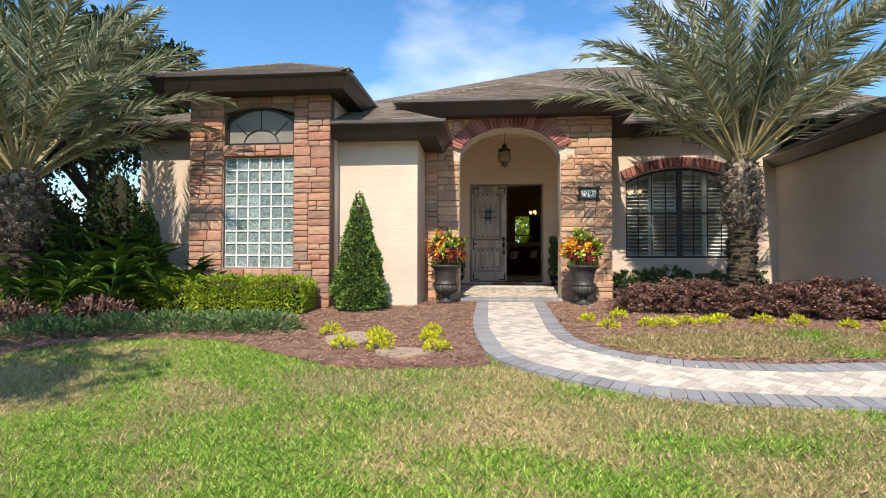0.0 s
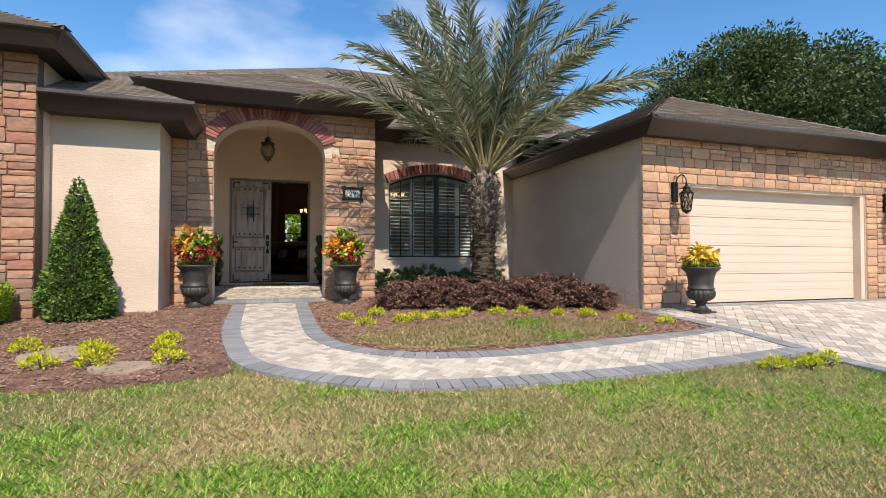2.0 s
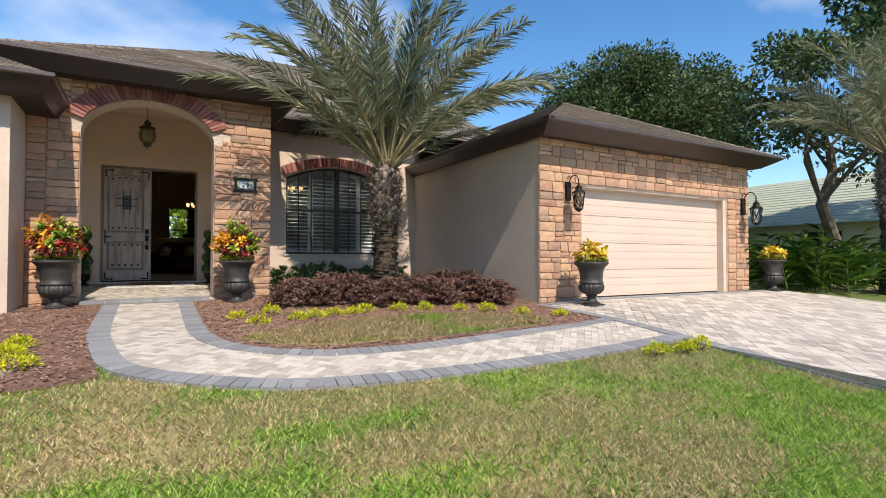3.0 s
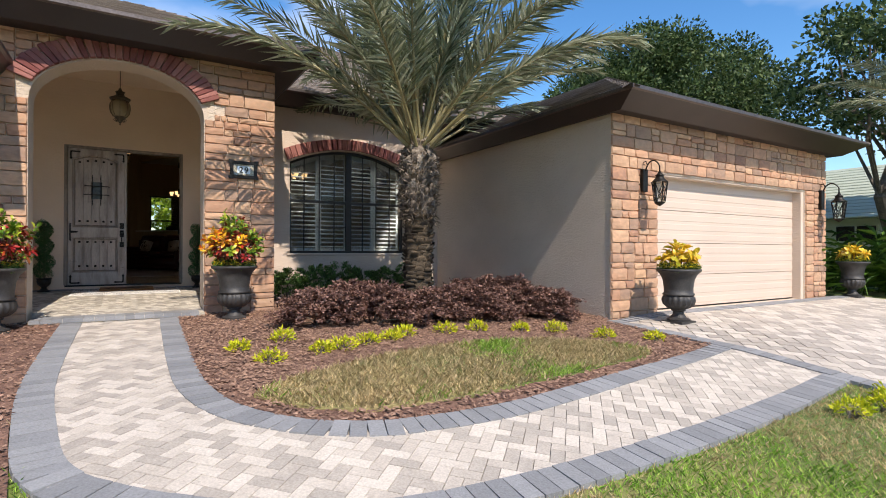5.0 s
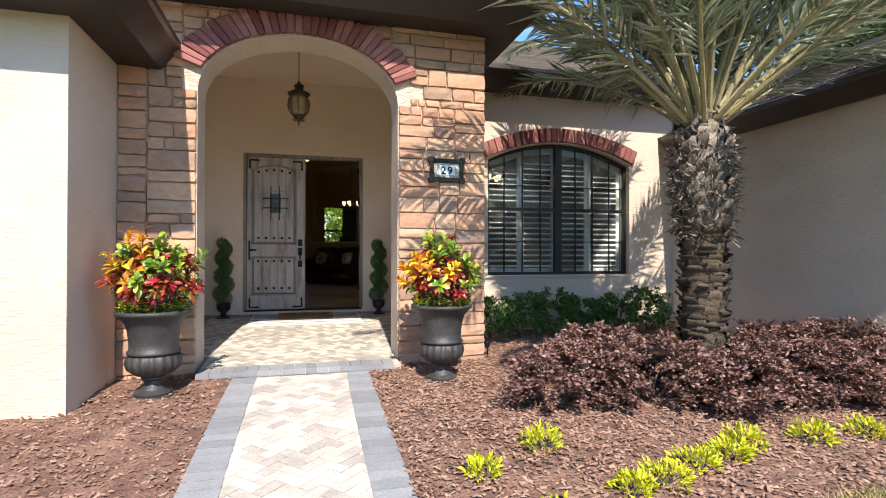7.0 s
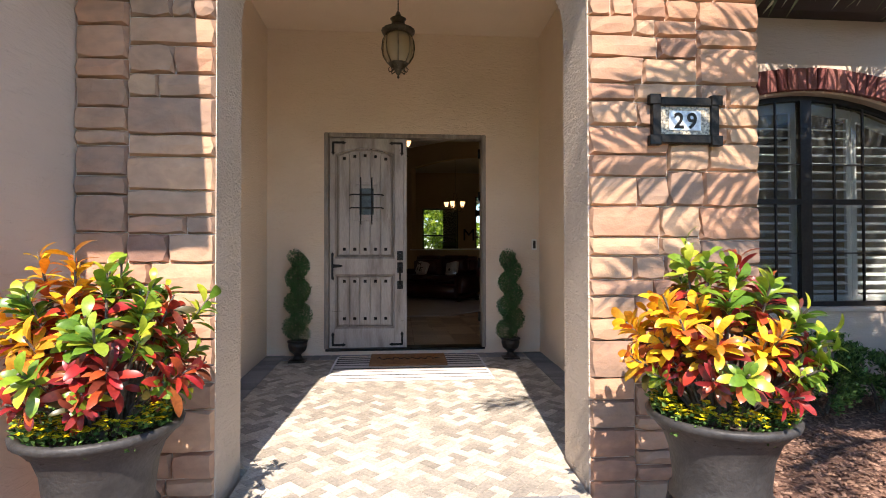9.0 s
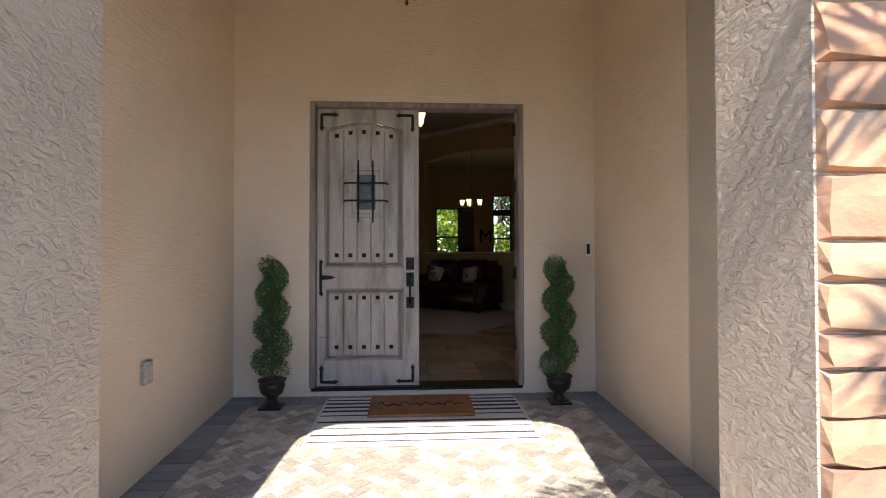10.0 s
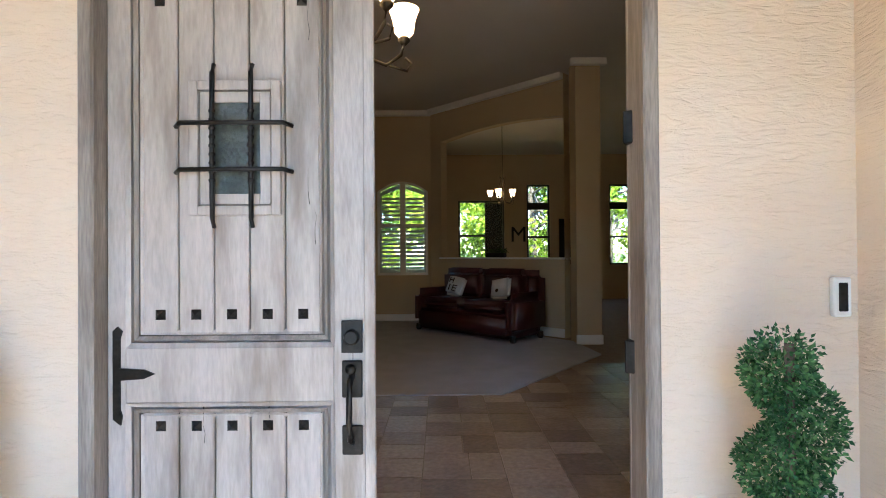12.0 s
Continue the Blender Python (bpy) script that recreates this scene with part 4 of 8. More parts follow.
prism(bm, [(-0.59, 0.02), *[(x * 0.98, z - 0.02) for x, z in seg], (0.59, 0.02)], "y", 0.0, 0.01)
part("pane", bm, M_GLASS_GREY, tw, "dark reflecting glass")
plain_wall("wall_tower_band", M_GROUT, (-4.875, -3.645, -4.70, -4.50, 2.25, 2.47), "stone band between the tower windows")
slab("tower_interior", M_WHITE, (-4.9, -3.5, -4.40, -4.38, 0.3, 3.2))
tagged(bpy.data.objects["tower_interior"], "pale interior wall behind the glass block", "wall", kind="structure")

# ---------------------------------------------------------------- fixtures on the walls
def wall_lantern(at):
    """A black scrolled lantern on a garage wall; at: the wall point behind the arm."""
    root = empty("wall_lantern", at, "black iron wall lantern with crossed glass frame", "wall lamp", "garage lanterns")
    slab("back_plate", M_BLACK, (-0.045, 0.045, -0.03, 0.02, -0.14, 0.14), root, bevel=0.006)
    bm = bmesh.new()
    arm = [(0, -0.02, 0.06)] + [(0, -0.02 - 0.19 * (1 - math.cos(a)) / 2 * 1.15, 0.06 + 0.17 * math.sin(a)) for a in np.linspace(0.3, 2.6, 9)] + [(0, -0.225, 0.08)]
    tube(bm, arm, 0.009, 8)
    tube(bm, [(0, -0.05, 0.19), (0, -0.03, 0.235), (0, 0.0, 0.225), (0, 0.0, 0.195), (0, -0.02, 0.19)], 0.007, 6)
    part("arm", bm, M_BLACK, root, smooth=True)
    c = (0, -0.225, -0.30)
    bm = bmesh.new()
    lathe(bm, [(0.10, 0.255), (0.085, 0.27), (0.05, 0.305), (0.045, 0.33), (0.055, 0.335), (0.03, 0.355), (0.012, 0.385), (0.004, 0.39)], 16, c)
    part("cap", bm, M_BLACK, root, smooth=True)
    bm = bmesh.new()
    lathe(bm, [(0.004, -0.03), (0.02, -0.02), (0.05, 0.0), (0.062, 0.012), (0.062, 0.022)], 16, c)
    part("bottom_finial", bm, M_BLACK, root, smooth=True)
    bm = bmesh.new()
    for k in range(6):
        a, b = 2 * math.pi * k / 6, 2 * math.pi * (k + 1) / 6
        lo, hi = (c[0] + 0.06 * math.cos(a), c[1] + 0.06 * math.sin(a), c[2] + 0.02), (c[0] + 0.09 * math.cos(a), c[1] + 0.09 * math.sin(a), c[2] + 0.26)
        lo2, hi2 = (c[0] + 0.06 * math.cos(b), c[1] + 0.06 * math.sin(b), c[2] + 0.02), (c[0] + 0.09 * math.cos(b), c[1] + 0.09 * math.sin(b), c[2] + 0.26)
        tube(bm, [lo, hi], 0.006, 5)
        tube(bm, [lo, hi2], 0.0045, 5)
        tube(bm, [lo2, hi], 0.0045, 5)
    part("cage", bm, M_BLACK, root)
    bm = bmesh.new()
    lathe(bm, [(0.052, 0.022), (0.082, 0.255)], 12, c)
    g = part("glass", bm, M_GLASS, root, "clear lantern glass")
    g.visible_shadow = False
    return root


lamp = wall_lantern((6.27, -6.17, 1.64))
lamp.scale = (1.15,) * 3
copy_thing(lamp, Matrix.Translation((11.46, -6.17, 1.64)) @ Matrix.Diagonal((1.15, 1.15, 1.15, 1)))

# house number plaque
plaque = empty("house_number_plaque", (1.425, -3.299, 1.765), "black iron framed ceramic house number plaque", "house number")
bm = bmesh.new()
frame_box(bm, -0.205, 0.205, -0.135, 0.135, 0.05, -0.022, 0.012)
for sx in (-1, 1):
    for sz in (-1, 1):
        box(bm, sx * 0.19 - 0.035, sx * 0.19 + 0.035, -0.028, 0.008, sz * 0.12 - 0.03, sz * 0.12 + 0.03)
part("iron_frame", bm, M_BLACK, plaque, bevel=0.003)
M_TILE_CREAM = surf("ochre patterned tile", (0.05, 0.045, 0.04), (0.66, 0.58, 0.42), 75, 0.25, 0.0, 160, fine=0.35)
M_TILE_WHITE = surf("pale blue glazed tile", (0.62, 0.68, 0.72), (0.70, 0.75, 0.78), 10, 0.15)
slab("patterned_tile", M_TILE_CREAM, (-0.156, 0.156, -0.006, 0.008, -0.086, 0.086), plaque, "ochre patterned border tile")
slab("number_tile", M_TILE_WHITE, (-0.098, 0.098, -0.010, 0.0, -0.058, 0.058), plaque, "pale glazed number tile")
bm = bmesh.new()
for k in range(22):
    for z in (-0.09, 0.09):
        lathe(bm, [(0.004, 0.0), (0.001, 0.004)], 5, (-0.15 + k * 0.0143, -0.024, z))
tagged(part("bead_row", bm, M_BLACK, plaque), kind="stuff")
txt = bpy.data.curves.new("digits", "FONT")
txt.body, txt.size, txt.extrude, txt.align_x, txt.space_character = "29", 0.128, 0.002, "CENTER", 1.25
txt.offset = 0.0025
tob = new("digits", txt)
dg = bpy.context.evaluated_depsgraph_get()
dmesh = bpy.data.meshes.new_from_object(tob.evaluated_get(dg))
bpy.data.objects.remove(tob)
dmesh.materials.clear()
dmesh.materials.append(M_BLACK)
dmesh.transform(pose(0, -0.0125, -0.045, 90, 0, 0))
digits = new("digits", dmesh)
digits.parent = plaque
plaque.scale = (0.88, 1, 0.88)

# doorbell and outlet
bell = empty("doorbell", (1.475, 0, 1.19), "white video doorbell with black face on stucco", "doorbell")
slab("body", M_WHITE, (-0.028, 0.028, -0.026, 0.0, -0.062, 0.062), bell, bevel=0.005)
slab("lens_panel", M_BLACK, (-0.015, 0.015, -0.029, -0.02, -0.045, 0.045), bell, "black glass face", bevel=0.003)
outlet = empty("outlet_box", (-1.54, -1.45, 0.48), "grey weatherproof outlet box on stucco", "outlet")
M_GREYBOX = surf("grey plastic", (0.36, 0.33, 0.29), (0.42, 0.39, 0.34), 10, 0.5)
slab("cover", M_GREYBOX, (0.0, 0.03, -0.045, 0.045, -0.065, 0.065), outlet, bevel=0.006)
slab("socket", M_STUCCO_GREY, (0.029, 0.036, -0.024, 0.024, -0.04, 0.04), outlet, "paler socket lid", bevel=0.003)

# small bed light on a stake beside the urn
stake = empty("bed_light", on_land_bed(1.93, -3.16), "small black spotlight on a stake in mulch", "garden light")
bm = bmesh.new()
tube(bm, [(0, 0, -0.06), (0, 0, 0.10)], 0.008, 6)
part("stake", bm, M_BLACK, stake)
bm = bmesh.new()
lathe(bm, [(0.018, 0.0), (0.026, 0.012), (0.032, 0.06), (0.034, 0.065), (0.024, 0.062)], 14, (0, 0, 0.10))
bmesh.ops.rotate(bm, verts=bm.verts[:], cent=(0, 0, 0.10), matrix=Matrix.Rotation(radians(-25), 3, "X"))
part("lamp_head", bm, M_BLACK, stake, smooth=True)

# hanging porch lantern
M_AMBER = glass("seeded amber glass", (0.55, 0.47, 0.33), 0.15, 0.6)
M_PEWTER = surf("aged pewter metal", (0.055, 0.047, 0.035), (0.12, 0.105, 0.08), 18, 0.5, 0.3, 80, 0.7)
pend = empty("porch_pendant", (-0.08, -1.45, 2.58), "aged metal hanging lantern with seeded glass", "pendant lamp")
bm = bmesh.new()
lathe(bm, [(0.003, 0.0), (0.012, 0.012), (0.006, 0.03), (0.02, 0.045), (0.03, 0.07), (0.06, 0.10), (0.085, 0.125), (0.09, 0.135)], 16)
for k in range(8):
    a = 2 * math.pi * k / 8
    tube(bm, [(0.04 * math.cos(a), 0.04 * math.sin(a), 0.07), (0.075 * math.cos(a), 0.075 * math.sin(a), 0.06), (0.085 * math.cos(a), 0.085 * math.sin(a), 0.085), (0.07 * math.cos(a), 0.07 * math.sin(a), 0.10)], 0.005, 5)
part("lower_crown", bm, M_PEWTER, pend, smooth=True)
bm = bmesh.new()
lathe(bm, [(0.088, 0.13), (0.125, 0.19), (0.138, 0.26), (0.13, 0.33), (0.105, 0.385)], 20)
g = part("glass_globe", bm, M_AMBER, pend, "seeded amber glass", smooth=True)
bm = bmesh.new()
for k in range(8):
    a = 2 * math.pi * k / 8
    tube(bm, [(r * math.cos(a), r * math.sin(a), z) for r, z in ((0.09, 0.13), (0.128, 0.19), (0.141, 0.26), (0.133, 0.33), (0.108, 0.385))], 0.005, 5)
part("rib_cage", bm, M_PEWTER, pend)
bm = bmesh.new()
lathe(bm, [(0.115, 0.38), (0.14, 0.395), (0.145, 0.415), (0.10, 0.44), (0.06, 0.46), (0.055, 0.50), (0.07, 0.515), (0.03, 0.54), (0.012, 0.58)], 16)
tube(bm, [(0, 0, 0.57), (0, 0, 1.0)], 0.006, 6)
lathe(bm, [(0.06, 0.99), (0.055, 1.015)], 16)
part("cap_and_chain", bm, M_PEWTER, pend, smooth=True)

# ---------------------------------------------------------------- plants
def leaves(P, D, N, L, W, mid=0.4, fold=0.25, bend=0.0):
    """Leaf blades as arrays: base P, way D, upper side N (n, 3); length and width (n,). Four corners each, folded along the middle."""
    P, D, N = (np.asarray(a, float) for a in (P, D, N))
    D /= np.linalg.norm(D, axis=1, keepdims=True) + 1e-9
    S = np.cross(D, N)
    S /= np.linalg.norm(S, axis=1, keepdims=True) + 1e-9
    U = np.cross(S, D)
    L, W = np.asarray(L)[:, None], np.asarray(W)[:, None]
    tip = P + D * L - U * L * bend
    m = P + D * L * mid
    v = np.stack([P, m + S * W / 2 + U * W * fold, tip, m - S * W / 2 + U * W * fold], 1).reshape(-1, 3)
    k = np.arange(len(P))[:, None] * 4
    f = np.concatenate([k + [0, 1, 2], k + [0, 2, 3]])
    # keep the two halves of a blade joined as one island
    return v, f


def oval_leaves(P, D, N, L, W, rows=((0.14, 0.17), (0.38, 0.37), (0.64, 0.50), (0.84, 0.42), (0.95, 0.22))):
    """Rounder blades with a bowed midrib; rows: how far along, how wide."""
    P, D, N = (np.asarray(a, float) for a in (P, D, N))
    D /= np.linalg.norm(D, axis=1, keepdims=True) + 1e-9
    S = np.cross(D, N)
    S /= np.linalg.norm(S, axis=1, keepdims=True) + 1e-9
    U = np.cross(S, D)
    L, W = L[:, None], W[:, None]
    pts = [P]
    for s, w in rows:
        c = P + D * L * s + U * L * 0.10 * math.sin(s * 3.0) - U * L * 0.24 * s * s
        pts += [c + S * W * w + U * W * 0.2 * w, c, c - S * W * w + U * W * 0.2 * w]
    pts.append(P + D * L - U * L * 0.25)
    v = np.stack(pts, 1).reshape(-1, 3)
    m = 3 * len(rows)
    k = np.arange(len(P))[:, None] * (m + 2)
    tris = [[0, 2, 1], [0, 3, 2], [m + 1, m - 2, m - 1], [m + 1, m - 1, m]]
    for a in range(1, m - 3, 3):
        tris += [[a, a + 1, a + 4], [a, a + 4, a + 3], [a + 1, a + 2, a + 5], [a + 1, a + 5, a + 4]]
    return v, np.concatenate([k + t for t in tris])


def ball_ways(n, rng, up=0.0):
    d = rng.normal(size=(n, 3))
    d /= np.linalg.norm(d, axis=1, keepdims=True)
    d[:, 2] = d[:, 2] * (1 - abs(up)) + up
    return d / np.linalg.norm(d, axis=1, keepdims=True)


def leaf_mat(name, c1, c2, c3=None, rough=0.45, trans=0.25, fine=0.2, rmix=0.8):
    return surf(name, c1, c2, 3.0, rough, 0.0, 40, rand="island", rmix=rmix, fine=fine, c3=c3, trans=trans, spec=0.22)


M_PALM = leaf_mat("grey-green palm leaflet", (0.12, 0.15, 0.085), (0.56, 0.58, 0.43), (0.30, 0.335, 0.21), 0.36, 0.25)
M_RACHIS = surf("pale palm rachis", (0.24, 0.21, 0.10), (0.36, 0.31, 0.17), 4, 0.5)
M_BOOT = surf("grey-brown palm bark", (0.022, 0.015, 0.009), (0.115, 0.083, 0.052), 9, 0.95, 1.0, 60, rand="island", rmix=0.6, fine=0.35)
M_BOOT_OLD = surf("pale frayed palm boots", (0.075, 0.058, 0.045), (0.36, 0.30, 0.24), 12, 0.95, 1.0, 70, rand="island", rmix=0.55, fine=0.4, c3=(0.17, 0.135, 0.105))
M_BARK = surf("grey-brown oak bark", (0.07, 0.055, 0.042), (0.17, 0.14, 0.11), 6, 0.95, 1.0, 40, fine=0.35)
M_HEDGE = leaf_mat("bright boxwood leaf", (0.13, 0.21, 0.016), (0.44, 0.55, 0.06), (0.27, 0.38, 0.035))
M_CONE = leaf_mat("glossy green shrub leaf", (0.04, 0.10, 0.018), (0.25, 0.38, 0.10), (0.125, 0.22, 0.05))
M_OAK = leaf_mat("oak leaf", (0.028, 0.055, 0.018), (0.13, 0.185, 0.07), (0.065, 0.105, 0.035))
M_PINE = leaf_mat("pine needle", (0.012, 0.04, 0.015), (0.05, 0.11, 0.04))
M_LORO = leaf_mat("purple loropetalum leaf", (0.075, 0.038, 0.032), (0.36, 0.215, 0.17), (0.19, 0.104, 0.085), trans=0.2)
M_JUNIPER = leaf_mat("grey-green juniper", (0.05, 0.11, 0.04), (0.22, 0.33, 0.13), (0.12, 0.20, 0.08))
M_GOLD = leaf_mat("golden yellow leaf", (0.30, 0.38, 0.02), (0.78, 0.72, 0.05), (0.58, 0.60, 0.03), trans=0.3)
M_DUR = leaf_mat("dark under-window shrub leaf", (0.025, 0.07, 0.018), (0.19, 0.33, 0.09), (0.085, 0.165, 0.04))
M_GINGER = leaf_mat("broad ginger leaf", (0.02, 0.065, 0.012), (0.12, 0.22, 0.035), (0.06, 0.13, 0.02), rough=0.35)
M_BLADE = leaf_mat("grass blade", (0.10, 0.26, 0.03), (0.62, 0.72, 0.22), (0.33, 0.57, 0.08), rough=0.6, trans=0.3, rmix=0.6)
M_BLADE_DRY = leaf_mat("dry straw grass blade", (0.32, 0.26, 0.12), (0.84, 0.66, 0.42), (0.60, 0.48, 0.27), rough=0.7, trans=0.3, rmix=0.6)
M_TOPIARY = leaf_mat("dark green topiary leaf", (0.014, 0.06, 0.020), (0.11, 0.24, 0.085), (0.045, 0.135, 0.045), trans=0.1)
# shade inside the shrubs, put into the colour of a filler body
M_INNER_SHADE = surf("near-black shrub inside", (0.012, 0.014, 0.008), (0.03, 0.032, 0.018), 30, 0.95, 0.8, 60, fine=0.4)
M_SCRUB = leaf_mat("dark undergrowth leaf", (0.012, 0.026, 0.008), (0.07, 0.105, 0.03), (0.032, 0.058, 0.016))


def ramp_mat(name, stops, rough=0.35):
    """Leaves whose colour jumps between several colours from leaf to leaf."""
    m = bpy.data.materials.new(name)
    m.use_nodes = True
    n, l = m.node_tree.nodes, m.node_tree.links
    g, r, b = n.new("ShaderNodeNewGeometry"), n.new("ShaderNodeValToRGB"), n["Principled BSDF"]
    e = r.color_ramp.elements
    e[0].position, e[0].color = 0.0, (*stops[0], 1)
    e[1].position, e[1].color = 1.0, (*stops[-1], 1)
    for i, c in enumerate(stops[1:-1], 1):
        e.new(i / (len(stops) - 1)).color = (*c, 1)
    vein = n.new("ShaderNodeTexNoise")
    vein.inputs["Scale"].default_value = 45
    hv = n.new("ShaderNodeHueSaturation")
    mr = n.new("ShaderNodeMapRange")
    mr.inputs["To Min"].default_value, mr.inputs["To Max"].default_value = 0.55, 1.45
    l.new(vein.outputs["Fac"], mr.inputs["Value"])
    l.new(mr.outputs["Result"], hv.inputs["Value"])
    l.new(g.outputs["Random Per Island"], r.inputs["Fac"])
    l.new(r.outputs["Color"], hv.inputs["Color"])
    l.new(hv.outputs["Color"], b.inputs["Base Color"])
    b.inputs["Roughness"].default_value = rough
    tr, ms = n.new("ShaderNodeBsdfTranslucent"), n.new("ShaderNodeMixShader")
    ms.inputs["Fac"].default_value = 0.22
    l.new(hv.outputs["Color"], tr.inputs["Color"])
    l.new(b.outputs["BSDF"], ms.inputs[1])
    l.new(tr.outputs["BSDF"], ms.inputs[2])
    l.new(ms.outputs["Shader"], n["Material Output"].inputs["Surface"])
    return m


M_CROTON_LOW = ramp_mat("red croton leaf", [(0.42, 0.02, 0.025), (0.13, 0.02, 0.02), (0.55, 0.05, 0.025), (0.20, 0.018, 0.02), (0.06, 0.07, 0.02), (0.58, 0.10, 0.03), (0.09, 0.016, 0.014), (0.48, 0.03, 0.035)])
M_CROTON_TOP = ramp_mat("yellow and orange croton leaf", [(0.80, 0.40, 0.02), (0.82, 0.56, 0.03), (0.72, 0.20, 0.02), (0.80, 0.50, 0.03), (0.62, 0.09, 0.02), (0.45, 0.42, 0.03)])
M_CROTON_GREEN = ramp_mat("green and yellow croton leaf", [(0.05, 0.14, 0.02), (0.26, 0.38, 0.03), (0.07, 0.17, 0.02), (0.16, 0.29, 0.03), (0.48, 0.47, 0.04), (0.10, 0.22, 0.025)])
M_CROTON_GOLD = ramp_mat("golden croton leaf", [(0.80, 0.55, 0.04), (0.72, 0.38, 0.03), (0.85, 0.66, 0.10), (0.40, 0.40, 0.04), (0.75, 0.50, 0.04)])
M_FLOWER = ramp_mat("small yellow blossom", [(0.78, 0.66, 0.02), (0.72, 0.55, 0.02), (0.85, 0.74, 0.04)])


def frond_mesh(elev, length, droop, seed):
    """One feather leaf: a bowed rachis with two rows of stiff leaflets."""
    rng = np.random.default_rng(seed)
    n = 26
    pts, a = [np.zeros(3)], radians(elev)
    for i in range(n):
        s = (i + 1) / n
        a -= radians(droop) * (0.25 + 1.6 * s * s) / n
        pts.append(pts[-1] + np.array([math.cos(a), 0, math.sin(a)]) * length / n)
    pts = np.array(pts)
    bm = bmesh.new()
    tube(bm, pts[::2], 0.026, 6, 0.003)
    rach = mesh("rachis", bm, M_RACHIS)
    k = 66
    P, D, N, L, W = [], [], [], [], []
    for i in range(k):
        s = 0.23 + 0.76 * i / k
        f = s * n
        j = min(n - 1, int(f))
        p = pts[j] + (pts[j + 1] - pts[j]) * (f - j)
        t = (pts[j + 1] - pts[j]) / np.linalg.norm(pts[j + 1] - pts[j])
        up = np.array([-t[2], 0, t[0]])
        prof = (0.35 + 0.65 * math.sin(math.pi * min(1, 0.12 + s * 0.85))) * 0.46 * (0.55 if s < 0.2 else 1)
        for side in (-1, 1):
            spread = radians(rng.uniform(38, 62) - 18 * s)
            lift = radians(rng.choice([12, 32, -12]) + rng.uniform(-9, 9))
            out = np.array([0, side, 0]) * math.cos(lift) + up * math.sin(lift)
            d = t * math.cos(spread) + out * math.sin(spread)
            d[2] -= 0.10
            P.append(p), D.append(d), N.append(up + out * 0.2), L.append(prof * rng.uniform(0.85, 1.12)), W.append(rng.uniform(0.022, 0.032))
    v, fc = leaves(P, D, N, L, W, 0.35, 0.22, 0.12)
    return rach, v, fc


FRONDS = []
for i, (e, ln, dr) in enumerate(((86, 2.7, 30), (78, 3.0, 45), (70, 3.2, 58), (62, 3.3, 68), (53, 3.3, 74), (42, 3.1, 70))):
    for sd in range(2):
        FRONDS.append(frond_mesh(e, ln, dr, 10 * i + sd))
FROND_MESHES = []
for rach, v, fc in FRONDS:
    tmp = soup("leaflets", v, fc, M_PALM)
    FROND_MESHES.append((rach, tmp.data))
    bpy.data.objects.remove(tmp)


